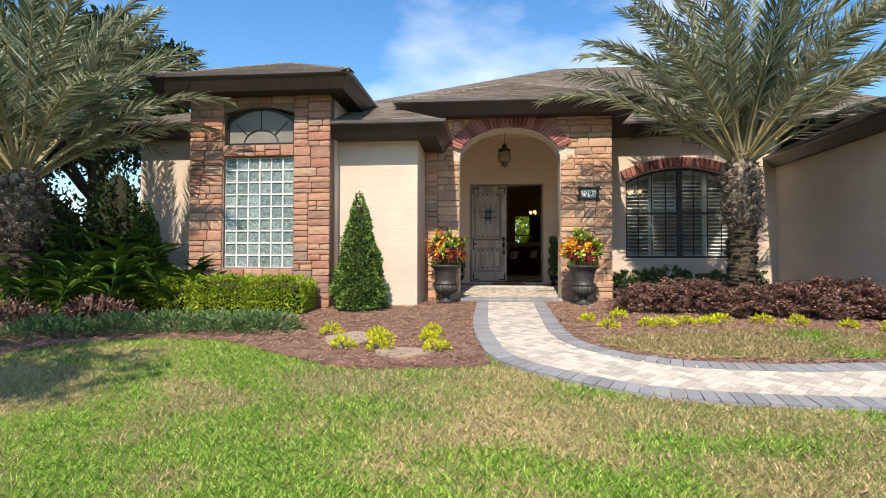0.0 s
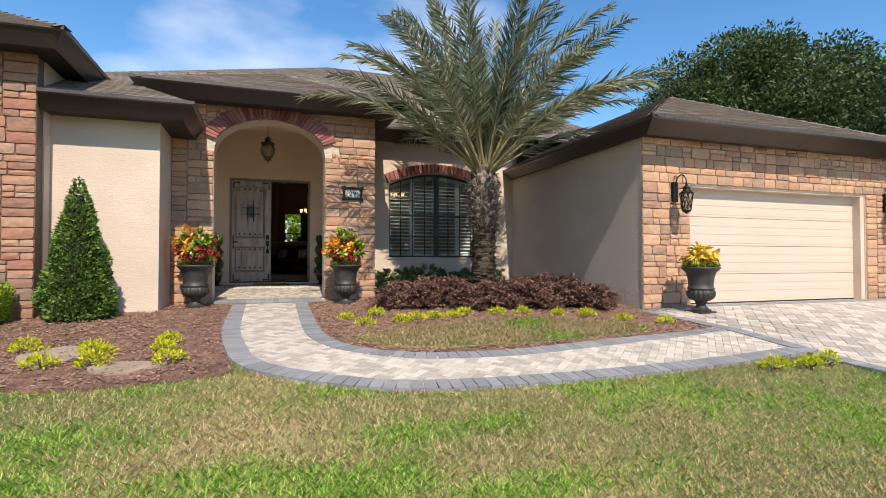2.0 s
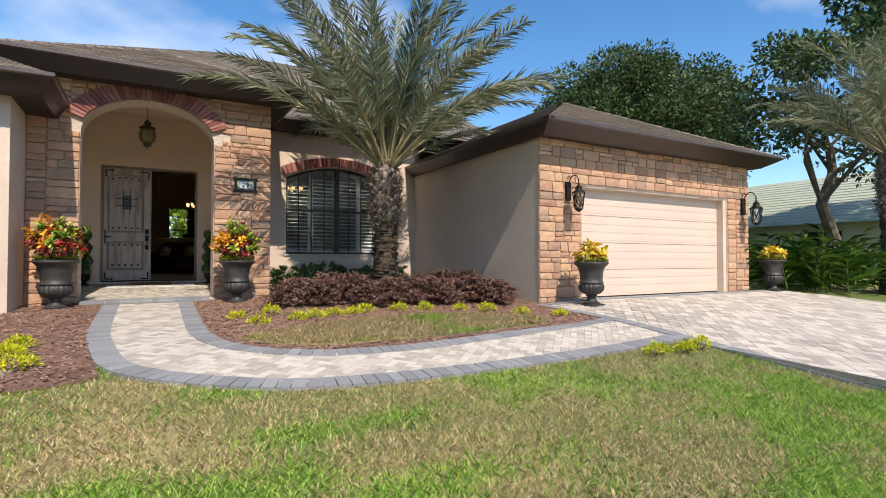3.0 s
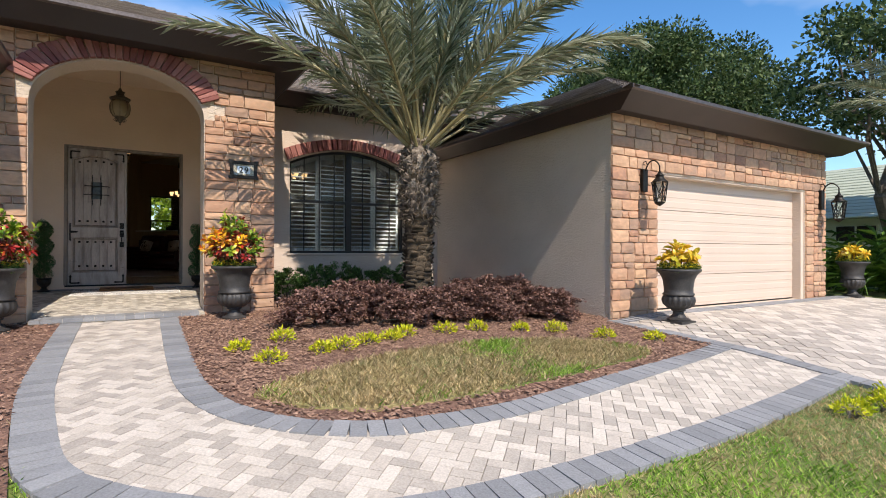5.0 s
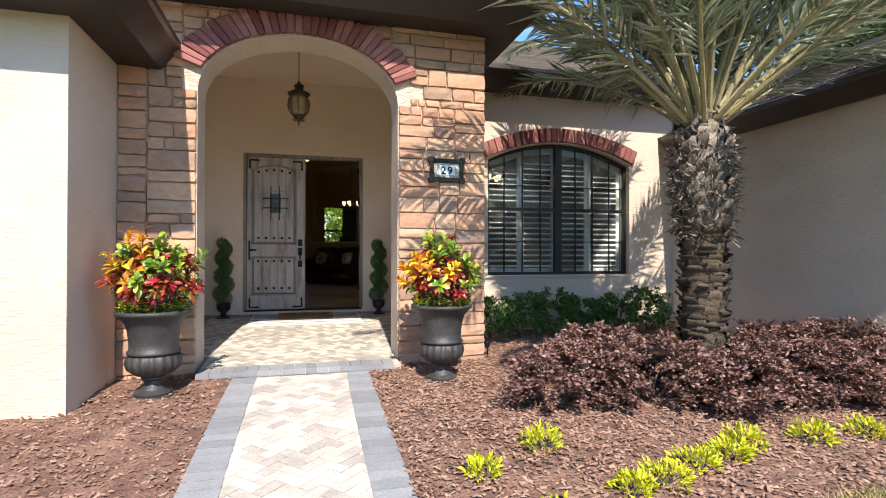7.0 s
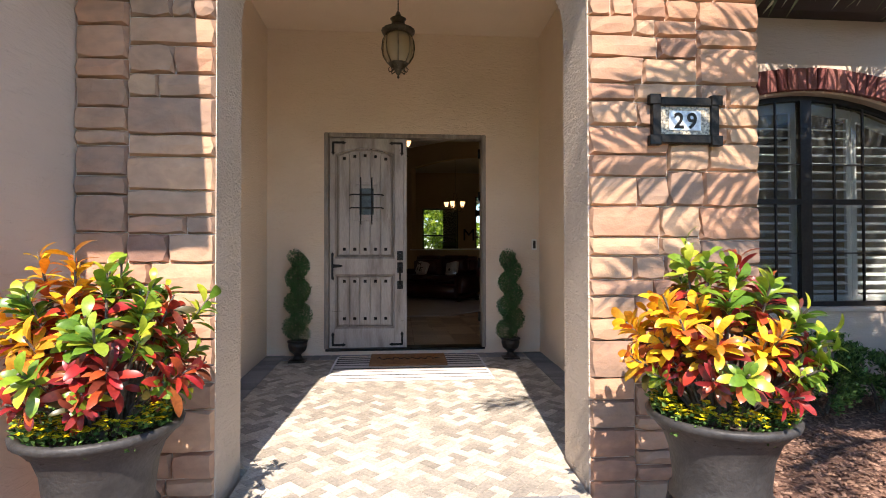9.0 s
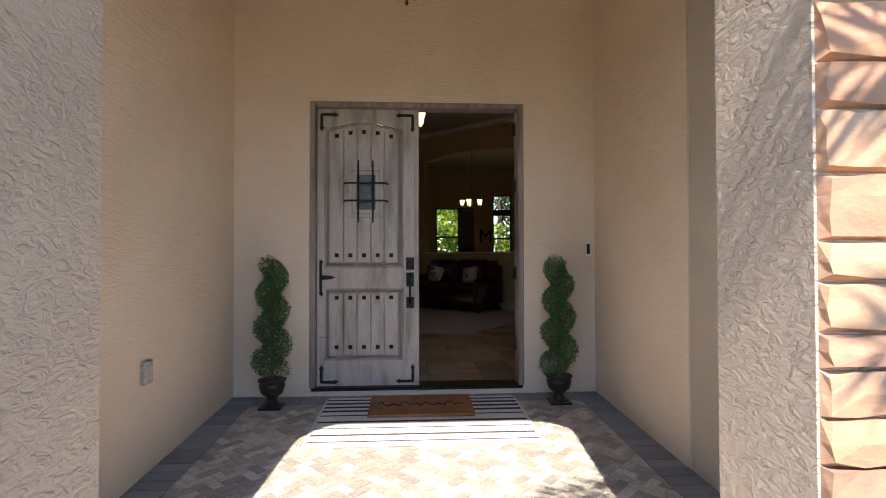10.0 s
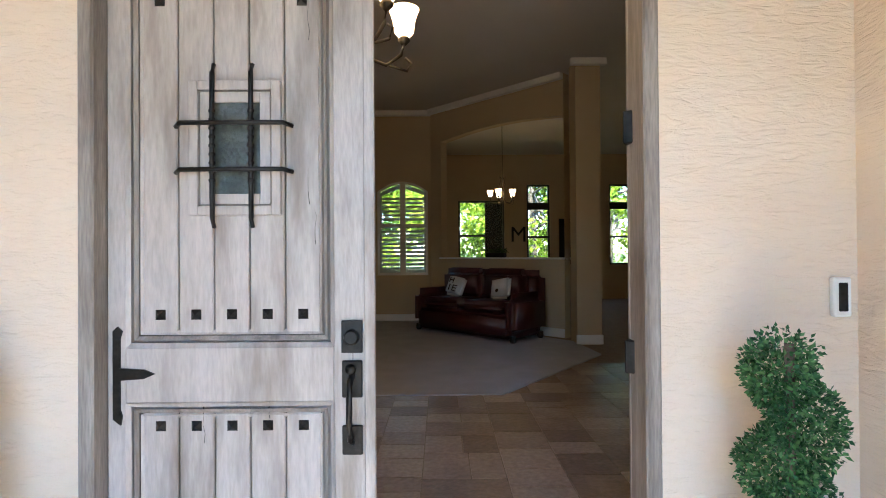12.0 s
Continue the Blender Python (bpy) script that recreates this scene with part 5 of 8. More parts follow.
def date_palm(at, height, label, fronds=46, seed=1, scale=1.0, radius=0.215, skip=0):
    """A feather palm: trunk with rows of cut leaf bases, then a crown of separate fronds."""
    rng = random.Random(seed)
    root = empty("date_palm", at, label, "palm tree", "date palms")
    bm = bmesh.new()
    prof = [(radius * 1.15, -0.2), (radius * 1.05, 0.05), (radius * 0.82, 0.4), (radius * 0.80, height * 0.5), (radius * 0.95, height * 0.72), (radius * 1.0, height * 0.9), (radius * 0.6, height), (radius * 0.2, height + 0.12)]
    lathe(bm, prof, 20)
    part("trunk", bm, M_BOOT, root, "rough grey-brown palm trunk", smooth=True)
    rad = lambda z: np.interp(z, [p[1] for p in prof], [p[0] for p in prof])
    lower, upper = ([], []), ([], [])
    bark = random.Random(seed + 500)
    z, row = 0.02, 0
    while z < height + 0.02:
        old = z > height * 0.58
        n, phase = 15 if old else 9, bark.random()
        for k in range(n):
            a = 2 * math.pi * (k + phase) / n + bark.uniform(-.17, .17)
            r = rad(z) - 0.015 + bark.uniform(-.012, .012)
            w, h, o = (0.15, 0.075, 0.045) if not old else (0.095, 0.15, 0.05)
            if bark.random() < (0.12 if old else 0.05):
                continue
            w *= bark.uniform(.7, 1.3); h *= bark.uniform(.65, 1.4); o *= bark.uniform(.35, 1.6)
            c, s = math.cos(a), math.sin(a)
            def pt(u, rr, zz):
                return (c * rr - s * u, s * rr + c * u, zz)
            verts, faces = (upper if old else lower)
            i = len(verts)
            verts += [pt(-w / 2, r, z), pt(w / 2, r, z), pt(w / 2 * .8, r + o, z + h * .75), pt(-w / 2 * .8, r + o, z + h * .75), pt(w / 2 * .5, r * .96, z + h), pt(-w / 2 * .5, r * .96, z + h), pt(0, r + o * 1.1, z + h * .55)]
            faces += [(i, i + 1, i + 6), (i + 1, i + 2, i + 6), (i + 2, i + 3, i + 6), (i + 3, i, i + 6), (i + 3, i + 2, i + 4), (i + 3, i + 4, i + 5)]
        z += 0.05 if not old else 0.06
        row += 1
    tagged(soup("leaf_base", *lower, M_BOOT, root), "cut leaf bases on the trunk", kind="stuff")
    tagged(soup("frayed_base", *upper, M_BOOT_OLD, root), "pale frayed leaf bases below the crown", kind="stuff")
    fr = np.random.default_rng(seed + 700)
    m = 1500
    fa, fz = fr.uniform(0, 2 * np.pi, m), height * fr.uniform(0.56, 1.06, m)
    radii = np.array([rad(q) for q in fz]) + fr.uniform(-0.01, 0.05, m)
    base = np.stack([np.cos(fa) * radii, np.sin(fa) * radii, fz], 1)
    way = np.stack([np.cos(fa), np.sin(fa), fr.choice([-1.0, 1.0], m) * fr.uniform(0.2, 1.4, m)], 1) + fr.normal(size=(m, 3)) * 0.9
    v, f = leaves(base, way, fr.normal(size=(m, 3)), fr.uniform(0.05, 0.15, m), fr.uniform(0.004, 0.011, m), 0.5, 0.2, 0.3)
    tagged(soup("fibre", v, f, M_BOOT_OLD, root), "loose trunk fibres", kind="stuff")
    for _ in range(skip):
        rng.random()
    for k in range(fronds):
        f = k / (fronds - 1)
        cls = min(5, int(f ** 0.8 * 6))
        rach, leaf = FROND_MESHES[cls * 2 + k % 2]
        az = k * 137.5 + rng.uniform(-14, 14)
        s = scale * rng.uniform(0.9, 1.1)
        m = Matrix.Translation((0, 0, height - 0.02 + (1 - f) * 0.12)) @ pose(0, 0, 0, 0, 0, az) @ pose(0.05 + 0.10 * f, 0, 0, rng.uniform(-25, 25), rng.uniform(-6, 6), 0) @ Matrix.Diagonal((s, s, s, 1))
        o = new("frond", leaf)
        o.parent, o.matrix_local = root, m
        r = new("rachis", rach)
        r.parent = o
    return root


date_palm((3.58, -4.47, float(land(3.58, -4.47))), 2.38, "feather palm with grey-green fronds beside the window", 56, 1, radius=0.225, skip=968)
date_palm((-7.15, -6.2, float(land(-7.15, -6.2))), 2.05, "feather palm with grey-green fronds in the shady bed", 52, 5, 1.0, radius=0.27, skip=836)
date_palm((14.9, -7.6, float(land(14, -7.6))), 3.3, "feather palm with drooping fronds beside the driveway", 44, 9, 0.95, skip=1364)


def shrub(name, at, fill, n, size, material, label, category, seed, group="", width=0.5, up=0.25, flat=1.0):
    """A shrub: leaves at the places that fill(rng, n) gives, with their outward ways; core: a dark inner body (profile)."""
    rng = np.random.default_rng(seed)
    root = empty(name, at, label, category, group)
    P, D = fill(rng, n)
    D = D + rng.normal(size=D.shape) * 0.55
    D[:, 2] = D[:, 2] * flat + up
    N = rng.normal(size=D.shape) + [0, 0, 0.7 / max(flat, 0.3)]
    L = rng.uniform(0.7, 1.3, len(P)) * size
    v, f = leaves(P, D, N, L, L * width)
    o = soup("foliage", v, f, material, root)
    # added solid body within the leaves, its near-black colour painted as inner shade
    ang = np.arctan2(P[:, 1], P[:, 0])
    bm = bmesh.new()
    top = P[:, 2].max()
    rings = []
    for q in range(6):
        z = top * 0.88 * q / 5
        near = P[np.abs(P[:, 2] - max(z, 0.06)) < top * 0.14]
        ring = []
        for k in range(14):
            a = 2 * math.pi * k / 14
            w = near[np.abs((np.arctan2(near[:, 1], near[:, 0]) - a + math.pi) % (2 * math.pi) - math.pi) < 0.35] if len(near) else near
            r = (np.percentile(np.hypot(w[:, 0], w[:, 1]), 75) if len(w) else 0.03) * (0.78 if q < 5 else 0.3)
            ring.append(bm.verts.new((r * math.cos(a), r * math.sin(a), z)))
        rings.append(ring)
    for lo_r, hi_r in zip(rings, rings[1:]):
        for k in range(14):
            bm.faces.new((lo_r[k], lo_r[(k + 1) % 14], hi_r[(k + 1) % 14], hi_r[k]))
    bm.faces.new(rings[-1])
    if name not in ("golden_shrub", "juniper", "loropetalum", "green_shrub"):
        part("inner_core", bm, M_INNER_SHADE, root, "near-black filler body for the shade between leaves")
    else:
        bm.free()
    bm = bmesh.new()
    for k in range(6):
        a = k * 1.05
        w = rng.uniform(0.3, 0.7)
        tgt = P[rng.integers(len(P))]
        tube(bm, [(0.03 * math.cos(a), 0.03 * math.sin(a), -0.05), tuple(np.asarray(tgt) * [0.4, 0.4, 0.5]), tuple(np.asarray(tgt) * 0.85)], 0.012, 4, 0.004)
    tagged(part("stem", bm, M_BARK, root), kind="stuff")
    return root


def cone_fill(r, h):
    def fill(rng, n):
        z = h * (1 - np.sqrt(rng.uniform(0, 1, n))) * 0.98 + 0.02
        a = rng.uniform(0, 2 * np.pi, n)
        lump = 1 + 0.10 * np.sin(a * 3 + z * 9) + 0.07 * np.sin(a * 5 - z * 14)
        rr = r * (1 - z / h) ** 0.82 * lump * np.where(z < 0.15 * h, 0.8 + 1.3 * z / h, 1.0) * rng.uniform(0.55, 1.04, n) ** 0.35
        P = np.stack([rr * np.cos(a), rr * np.sin(a), z], 1)
        return P, np.stack([np.cos(a), np.sin(a), np.full(n, 0.35)], 1)
    return fill


def box_fill(sx, sy, h):
    def fill(rng, n):
        P = rng.uniform(-1, 1, (n, 3))
        k = np.argmax(np.abs(P), axis=1)
        sel = rng.uniform(0, 1, n) < 0.85
        P[np.arange(n), k] = np.where(sel, np.sign(P[np.arange(n), k]) * rng.uniform(0.86, 1.03, n), P[np.arange(n), k])
        D = P.copy()
        rnd = 1 - 0.10 * (np.abs(P[:, 0]) ** 6 + np.abs(P[:, 1]) ** 6) * (P[:, 2] > 0)
        w = 1 + 0.05 * np.sin(P[:, 0] * 11) * np.sin(P[:, 1] * 5 + 1)
        P = np.stack([P[:, 0] * sx / 2, P[:, 1] * sy / 2 * w, (P[:, 2] + 1) / 2 * h * rnd * w + 0.02], 1)
        return P, D
    return fill


def mound_fill(rx, ry, h, lumps=7):
    def fill(rng, n):
        d = ball_ways(n, rng)
        d[:, 2] = np.abs(d[:, 2])
        a = np.arctan2(d[:, 1], d[:, 0])
        lump = 1 + 0.14 * np.sin(a * 3 + 1) + 0.10 * np.sin(a * lumps + d[:, 2] * 5)
        r = lump * rng.uniform(0.35, 1.05, n) ** 0.4
        return d * np.stack([r * rx, r * ry, r * h], 1) + [0, 0, 0.02], d
    return fill


def spray_fill(rx, ry, h, sprays=130):
    """Wide twiggy mound: arching side sprays in loose tiers, each set with leaves along its length."""
    def fill(rng, n):
        a = rng.uniform(0, 2 * np.pi, sprays)
        tier = rng.uniform(0.0, 1.0, sprays)
        reach = np.sqrt(1 - (0.86 * tier) ** 2) * rng.uniform(0.72, 1.12, sprays)
        lump = 1 + 0.16 * np.sin(a * 3 + rx * 40) + 0.10 * np.sin(a * 7 + ry * 30)
        tip = np.stack([np.cos(a) * rx * reach * lump, np.sin(a) * ry * reach * lump, h * (0.10 + 0.90 * tier) * rng.uniform(0.85, 1.15, sprays)], 1)
        root = tip * [0.25, 0.25, 0.35]
        who, u = rng.integers(0, sprays, n), rng.uniform(0.35, 1.0, n) ** 0.7
        bow = np.sin(u * np.pi) * 0.18 * h
        P = root[who] + (tip - root)[who] * u[:, None]
        P[:, 2] += bow
        P += rng.normal(size=P.shape) * [0.022, 0.022, 0.012]
        P[:, 2] = np.maximum(P[:, 2], 0.015)
        out = (tip - root)[who]
        out /= np.linalg.norm(out, axis=1, keepdims=True)
        side = np.stack([-out[:, 1], out[:, 0], np.zeros(n)], 1) * rng.choice([-1, 1], n)[:, None]
        return P, out * 0.6 + side * 0.9
    return fill


def on_land(x, y, dz=0.02):
    return (x, y, float(land(x, y)) + dz)


shrub("conical_shrub", on_land(-2.49, -4.85), cone_fill(0.47, 1.92), 11000, 0.055, M_CONE, "tall conical clipped green shrub against stucco", "shrub", 3, "conical shrubs")
shrub("conical_shrub", on_land(-6.95, -3.75), cone_fill(0.50, 1.95), 9000, 0.055, M_CONE, "tall conical clipped green shrub beside the tower", "shrub", 4, "conical shrubs")
for i, x in enumerate((-5.45, -4.55, -3.68)):
    shrub("clipped_hedge", on_land(x, -5.2), box_fill(0.96, 0.72, 0.52), 11500, 0.042, M_HEDGE, "bright green clipped boxwood hedge", "hedge", 20 + i, "hedge row")
for i, (x, y, r) in enumerate(((-5.5, -7.45, 0.5), (-4.85, -7.1, 0.45), (-4.3, -6.95, 0.5), (-3.7, -6.9, 0.5), (-3.2, -6.85, 0.45), (-6.2, -8.1, 0.5))):
    shrub("juniper", on_land(x, y), mound_fill(r, r * 0.75, 0.20, 9), 1700, 0.07, M_JUNIPER, "low grey-green spreading juniper in mulch", "ground cover", 30 + i, "junipers", width=0.22, up=0.35)
for i, (x, y, rx, ry, h) in enumerate(((2.05, -4.75, .50, .45, .50), (2.7, -4.85, .52, .5, .58), (3.35, -5.15, .45, .42, .50), (4.0, -5.1, .52, .5, .55), (4.65, -5.2, .5, .48, .52), (5.15, -5.45, .42, .42, .45), (2.75, -4.1, .45, .4, .55), (4.5, -4.45, .5, .45, .60), (5.1, -4.6, .42, .45, .58))):
    shrub("loropetalum", on_land(x, y), spray_fill(rx * 1.12, ry * 1.15, h * 0.80, 170), 10500, 0.036, M_LORO, "dusky purple loropetalum shrub in mulch", "shrub", 50 + i, "purple shrubs", width=0.62, up=0.05, flat=0.5)
for i, (x, y) in enumerate(((2.35, -2.05), (2.85, -1.95), (3.35, -1.95), (3.85, -1.95), (4.35, -1.95), (4.85, -1.95))):
    shrub("green_shrub", on_land(x, y), spray_fill(0.34, 0.28, 0.50 + 0.06 * (i % 3), 70), 3200, 0.04, M_DUR, "low dark green shrub below the window", "shrub", 70 + i, "window shrubs")
GOLDS = ((.94, -5.83), (1.42, -5.57), (1.11, -6.36), (1.62, -6.2), (1.85, -6.15), (2.16, -6.03), (2.48, -5.95), (2.66, -5.85), (3.18, -5.88), (3.63, -5.88), (4.1, -6.12), (4.45, -6.36), (4.72, -6.85), (5.14, -7.2),
         (-2.25, -7.08), (-1.89, -7.82), (-1.68, -7.2), (-1.58, -7.45), (-1.50, -7.86), (-1.06, -6.95), (-1.05, -7.3), (-.92, -7.86), (4.55, -9.3), (4.95, -9.35), (5.25, -9.3))
for i, (x, y) in enumerate(GOLDS):
    s = 0.8 + 0.35 * ((i * 37) % 10) / 10
    shrub("golden_shrub", on_land(x, y), mound_fill(0.125 * s, 0.115 * s, 0.10 * s, 5), 190, 0.042, M_GOLD, "small golden yellow bedding shrub in mulch", "bedding plant", 90 + i, "golden bedding plants", width=0.4, up=0.4)


def broad_clump(name, at, n, length, label, seed, material=M_GINGER, group="broad leaf clumps", width=0.13, spread=0.35):
    """Arching stalks with long broad leaves along them."""
    rng = np.random.default_rng(seed)
    root = empty(name, at, label, "shrub", group)
    P, D, N, L, W = [], [], [], [], []
    bm = bmesh.new()
    for k in range(n):
        a, lean = rng.uniform(0, 2 * np.pi), rng.uniform(0.15, 0.8)
        base = np.array([rng.normal() * spread, rng.normal() * spread, 0])
        w = np.array([math.cos(a) * lean, math.sin(a) * lean, 1.0])
        w /= np.linalg.norm(w)
        ln = length * rng.uniform(0.6, 1.1)
        tube(bm, [tuple(base), tuple(base + w * ln * 0.5), tuple(base + w * ln * 0.9 - [0, 0, ln * lean * .1])], 0.01, 4, 0.005)
        for q in range(12):
            s = 0.12 + 0.88 * q / 11
            side = (-1) ** q
            d = w * 0.6 + np.array([-math.sin(a) * side, math.cos(a) * side, 0.1]) * 0.8
            P.append(base + w * ln * s * 0.95), D.append(d + rng.normal(size=3) * .15), N.append([0, 0, 1]), L.append(rng.uniform(0.32, 0.5)), W.append(width * rng.uniform(.6, 1) * 0.6)
    part("stalk", bm, M_GINGER, root)
    v, f = leaves(P, D, N, L, W, 0.4, 0.15, 0.35)
    soup("foliage", v, f, material, root)
    return root


for i, (x, y, ln) in enumerate(((-5.9, -5.7, 0.95), (-6.6, -5.2, 1.2), (-7.6, -5.0, 1.4), (-6.4, -6.4, 0.9), (-8.6, -5.6, 1.5), (-5.6, -4.9, 0.8))):
    broad_clump("ginger_clump", on_land(x, y), 16, ln, "green clump of long arching broad leaves", 120 + i)
for i, (x, y, ln) in enumerate(((13.6, -7.0, 1.25), (14.6, -6.4, 1.4), (13.9, -5.6, 1.3), (15.4, -7.4, 1.3), (12.9, -5.6, 1.0), (15.6, -5.8, 1.5))):
    broad_clump("ginger_clump", on_land(x, y), 20, ln, "lush clump of long arching broad leaves", 140 + i)
for i, (x, y) in enumerate(((-6.3, -7.2), (-7.0, -7.4), (-5.6, -6.6), (-7.8, -7.6))):
    shrub("loropetalum", on_land(x, y), mound_fill(.5, .42, .34), 1500, 0.05, M_LORO, "dusky purple loropetalum shrub in shade", "shrub", 160 + i, "purple shrubs")


def tree(name, at, height, crown_r, crown_z, n, label, seed, leaf=0.16, material=M_OAK, squash=0.75, trunk=0.28, clumps=60, group="trees", bend=0.0):
    """A tapered trunk with forking limbs; leaves in many uneven clumps with gaps."""
    rng = np.random.default_rng(seed)
    root = empty(name, at, label, "tree", group)
    bm = bmesh.new()
    kink = [(0, 0, -0.2), (bend * .6, 0.1 * bend, height * .2), (-bend * .5, bend * .2, height * .36), (bend * .3, 0, height * .5), (0, 0, height * .62)]
    tube(bm, kink, trunk, 9, trunk * 0.55)
    C = ball_ways(clumps, rng, 0.1) * (rng.uniform(0.35, 1.0, clumps) ** 0.5)[:, None] * [crown_r, crown_r, crown_r * squash] + [0, 0, crown_z]
    for c in C[:: 3]:
        s = np.array(kink[rng.integers(2, 5)])
        mid = (s + c) / 2 + rng.normal(size=3) * 0.25 * crown_r * .3 - [0, 0, crown_r * .08]
        tube(bm, [tuple(s), tuple(mid), tuple(c)], trunk * 0.28, 5, 0.02)
    part("trunk", bm, M_BARK, root, "grey-brown trunk and limbs")
    size = crown_r * 0.27 * rng.uniform(0.6, 1.35, clumps)
    who = rng.integers(0, clumps, n)
    d = ball_ways(n, rng)
    P = C[who] + d * (size[who] * rng.uniform(0.3, 1.0, n) ** 0.5)[:, None] * [1, 1, 0.75]
    L = rng.uniform(0.7, 1.3, n) * leaf
    v, f = leaves(P, d + rng.normal(size=d.shape) * .7, rng.normal(size=d.shape) + [0, 0, .5], L, L * .55)
    soup("crown", v, f, material, root)
    return root


tree("oak_tree", (18.6, 2.6, -0.25), 7.0, 4.3, 6.2, 60000, "large green oak behind the garage roof", 200, 0.15, clumps=120)
tree("oak_tree", (24.0, 8.0, -0.25), 8.0, 5.0, 7.6, 30000, "large green oak behind the garage roof", 201, 0.22, clumps=100)
tree("oak_tree", (17.6, -5.2, -0.25), 6.6, 3.0, 5.6, 9000, "crooked oak with thin crown beside the drive", 202, 0.17, bend=0.55, trunk=0.2, clumps=46)
tree("pine_tree", (22.5, -7.6, -0.4), 12.0, 4.2, 9.8, 15000, "tall dark pine with tufted needles", 203, 0.30, M_PINE, 0.5, 0.25, 34)
for i, (x, y, h, r, z) in enumerate(((-12.5, -2.5, 5.5, 3.2, 4.4), (-11.0, -6.0, 4.0, 2.2, 3.2), (-10.2, -1.0, 6.0, 2.4, 5.0), (-15.5, -6.5, 6.0, 3.6, 5.0))):
    tree("oak_tree", (x, y, -0.3), h, r, z, 16000, "dense dark tree beyond the west bed", 210 + i, 0.16, M_SCRUB)
for i, (x, y, rx, h) in enumerate(((-8.9, -3.9, 1.0, 1.9), (-10.2, -4.6, 1.3, 2.1), (-9.3, -6.6, 1.1, 1.3), (-11.6, -7.6, 1.4, 1.9), (-8.4, -2.6, 0.7, 2.4))):
    shrub("undergrowth", on_land(x, y), mound_fill(rx, rx, h), 5200, 0.11, M_SCRUB, "dense dark green undergrowth shrub", "shrub", 230 + i, "undergrowth")
# trees on the street side, behind the walker: one shades the lawn's corner, the far ones stand in the window's reflections
tree("oak_tree", (-6.3, -14.2, -0.9), 7.2, 2.2, 5.9, 9000, "green oak at the lawn's edge", 240, 0.15, M_OAK, 0.6, 0.16, 26)
for i, x in enumerate((-30, -18, -7, 3, 14, 26)):
    tree("oak_tree", (x, -54 - 5 * (i % 2), -1.6), 7.5 + i % 3, 4.8, 4.4 + i % 2, 3600, "dense green tree across the street", 270 + i, 0.6, M_OAK, 0.85, 0.3, 55)
# woods behind the house, seen through the rear windows
for i, (x, y, r, z) in enumerate(((-4.5, 29, 4.0, 4.5), (1.0, 31, 4.5, 5.0), (5.5, 28, 4.0, 4.6), (10.5, 30, 4.5, 5.0))):
    tree("oak_tree", (x, y, -0.3), 8, r, z, 8000, "bright green tree behind the house", 250 + i, 0.34, M_HEDGE, clumps=50, squash=1.0)

# ---------------------------------------------------------------- urns
M_URN = surf("charcoal cast stone", (0.022, 0.021, 0.021), (0.055, 0.052, 0.05), 7, 0.55, 0.3, 60, fine=0.2)
M_SOIL = surf("dark potting soil", (0.03, 0.02, 0.014), (0.06, 0.04, 0.03), 20, 0.95, 0.8, 80)


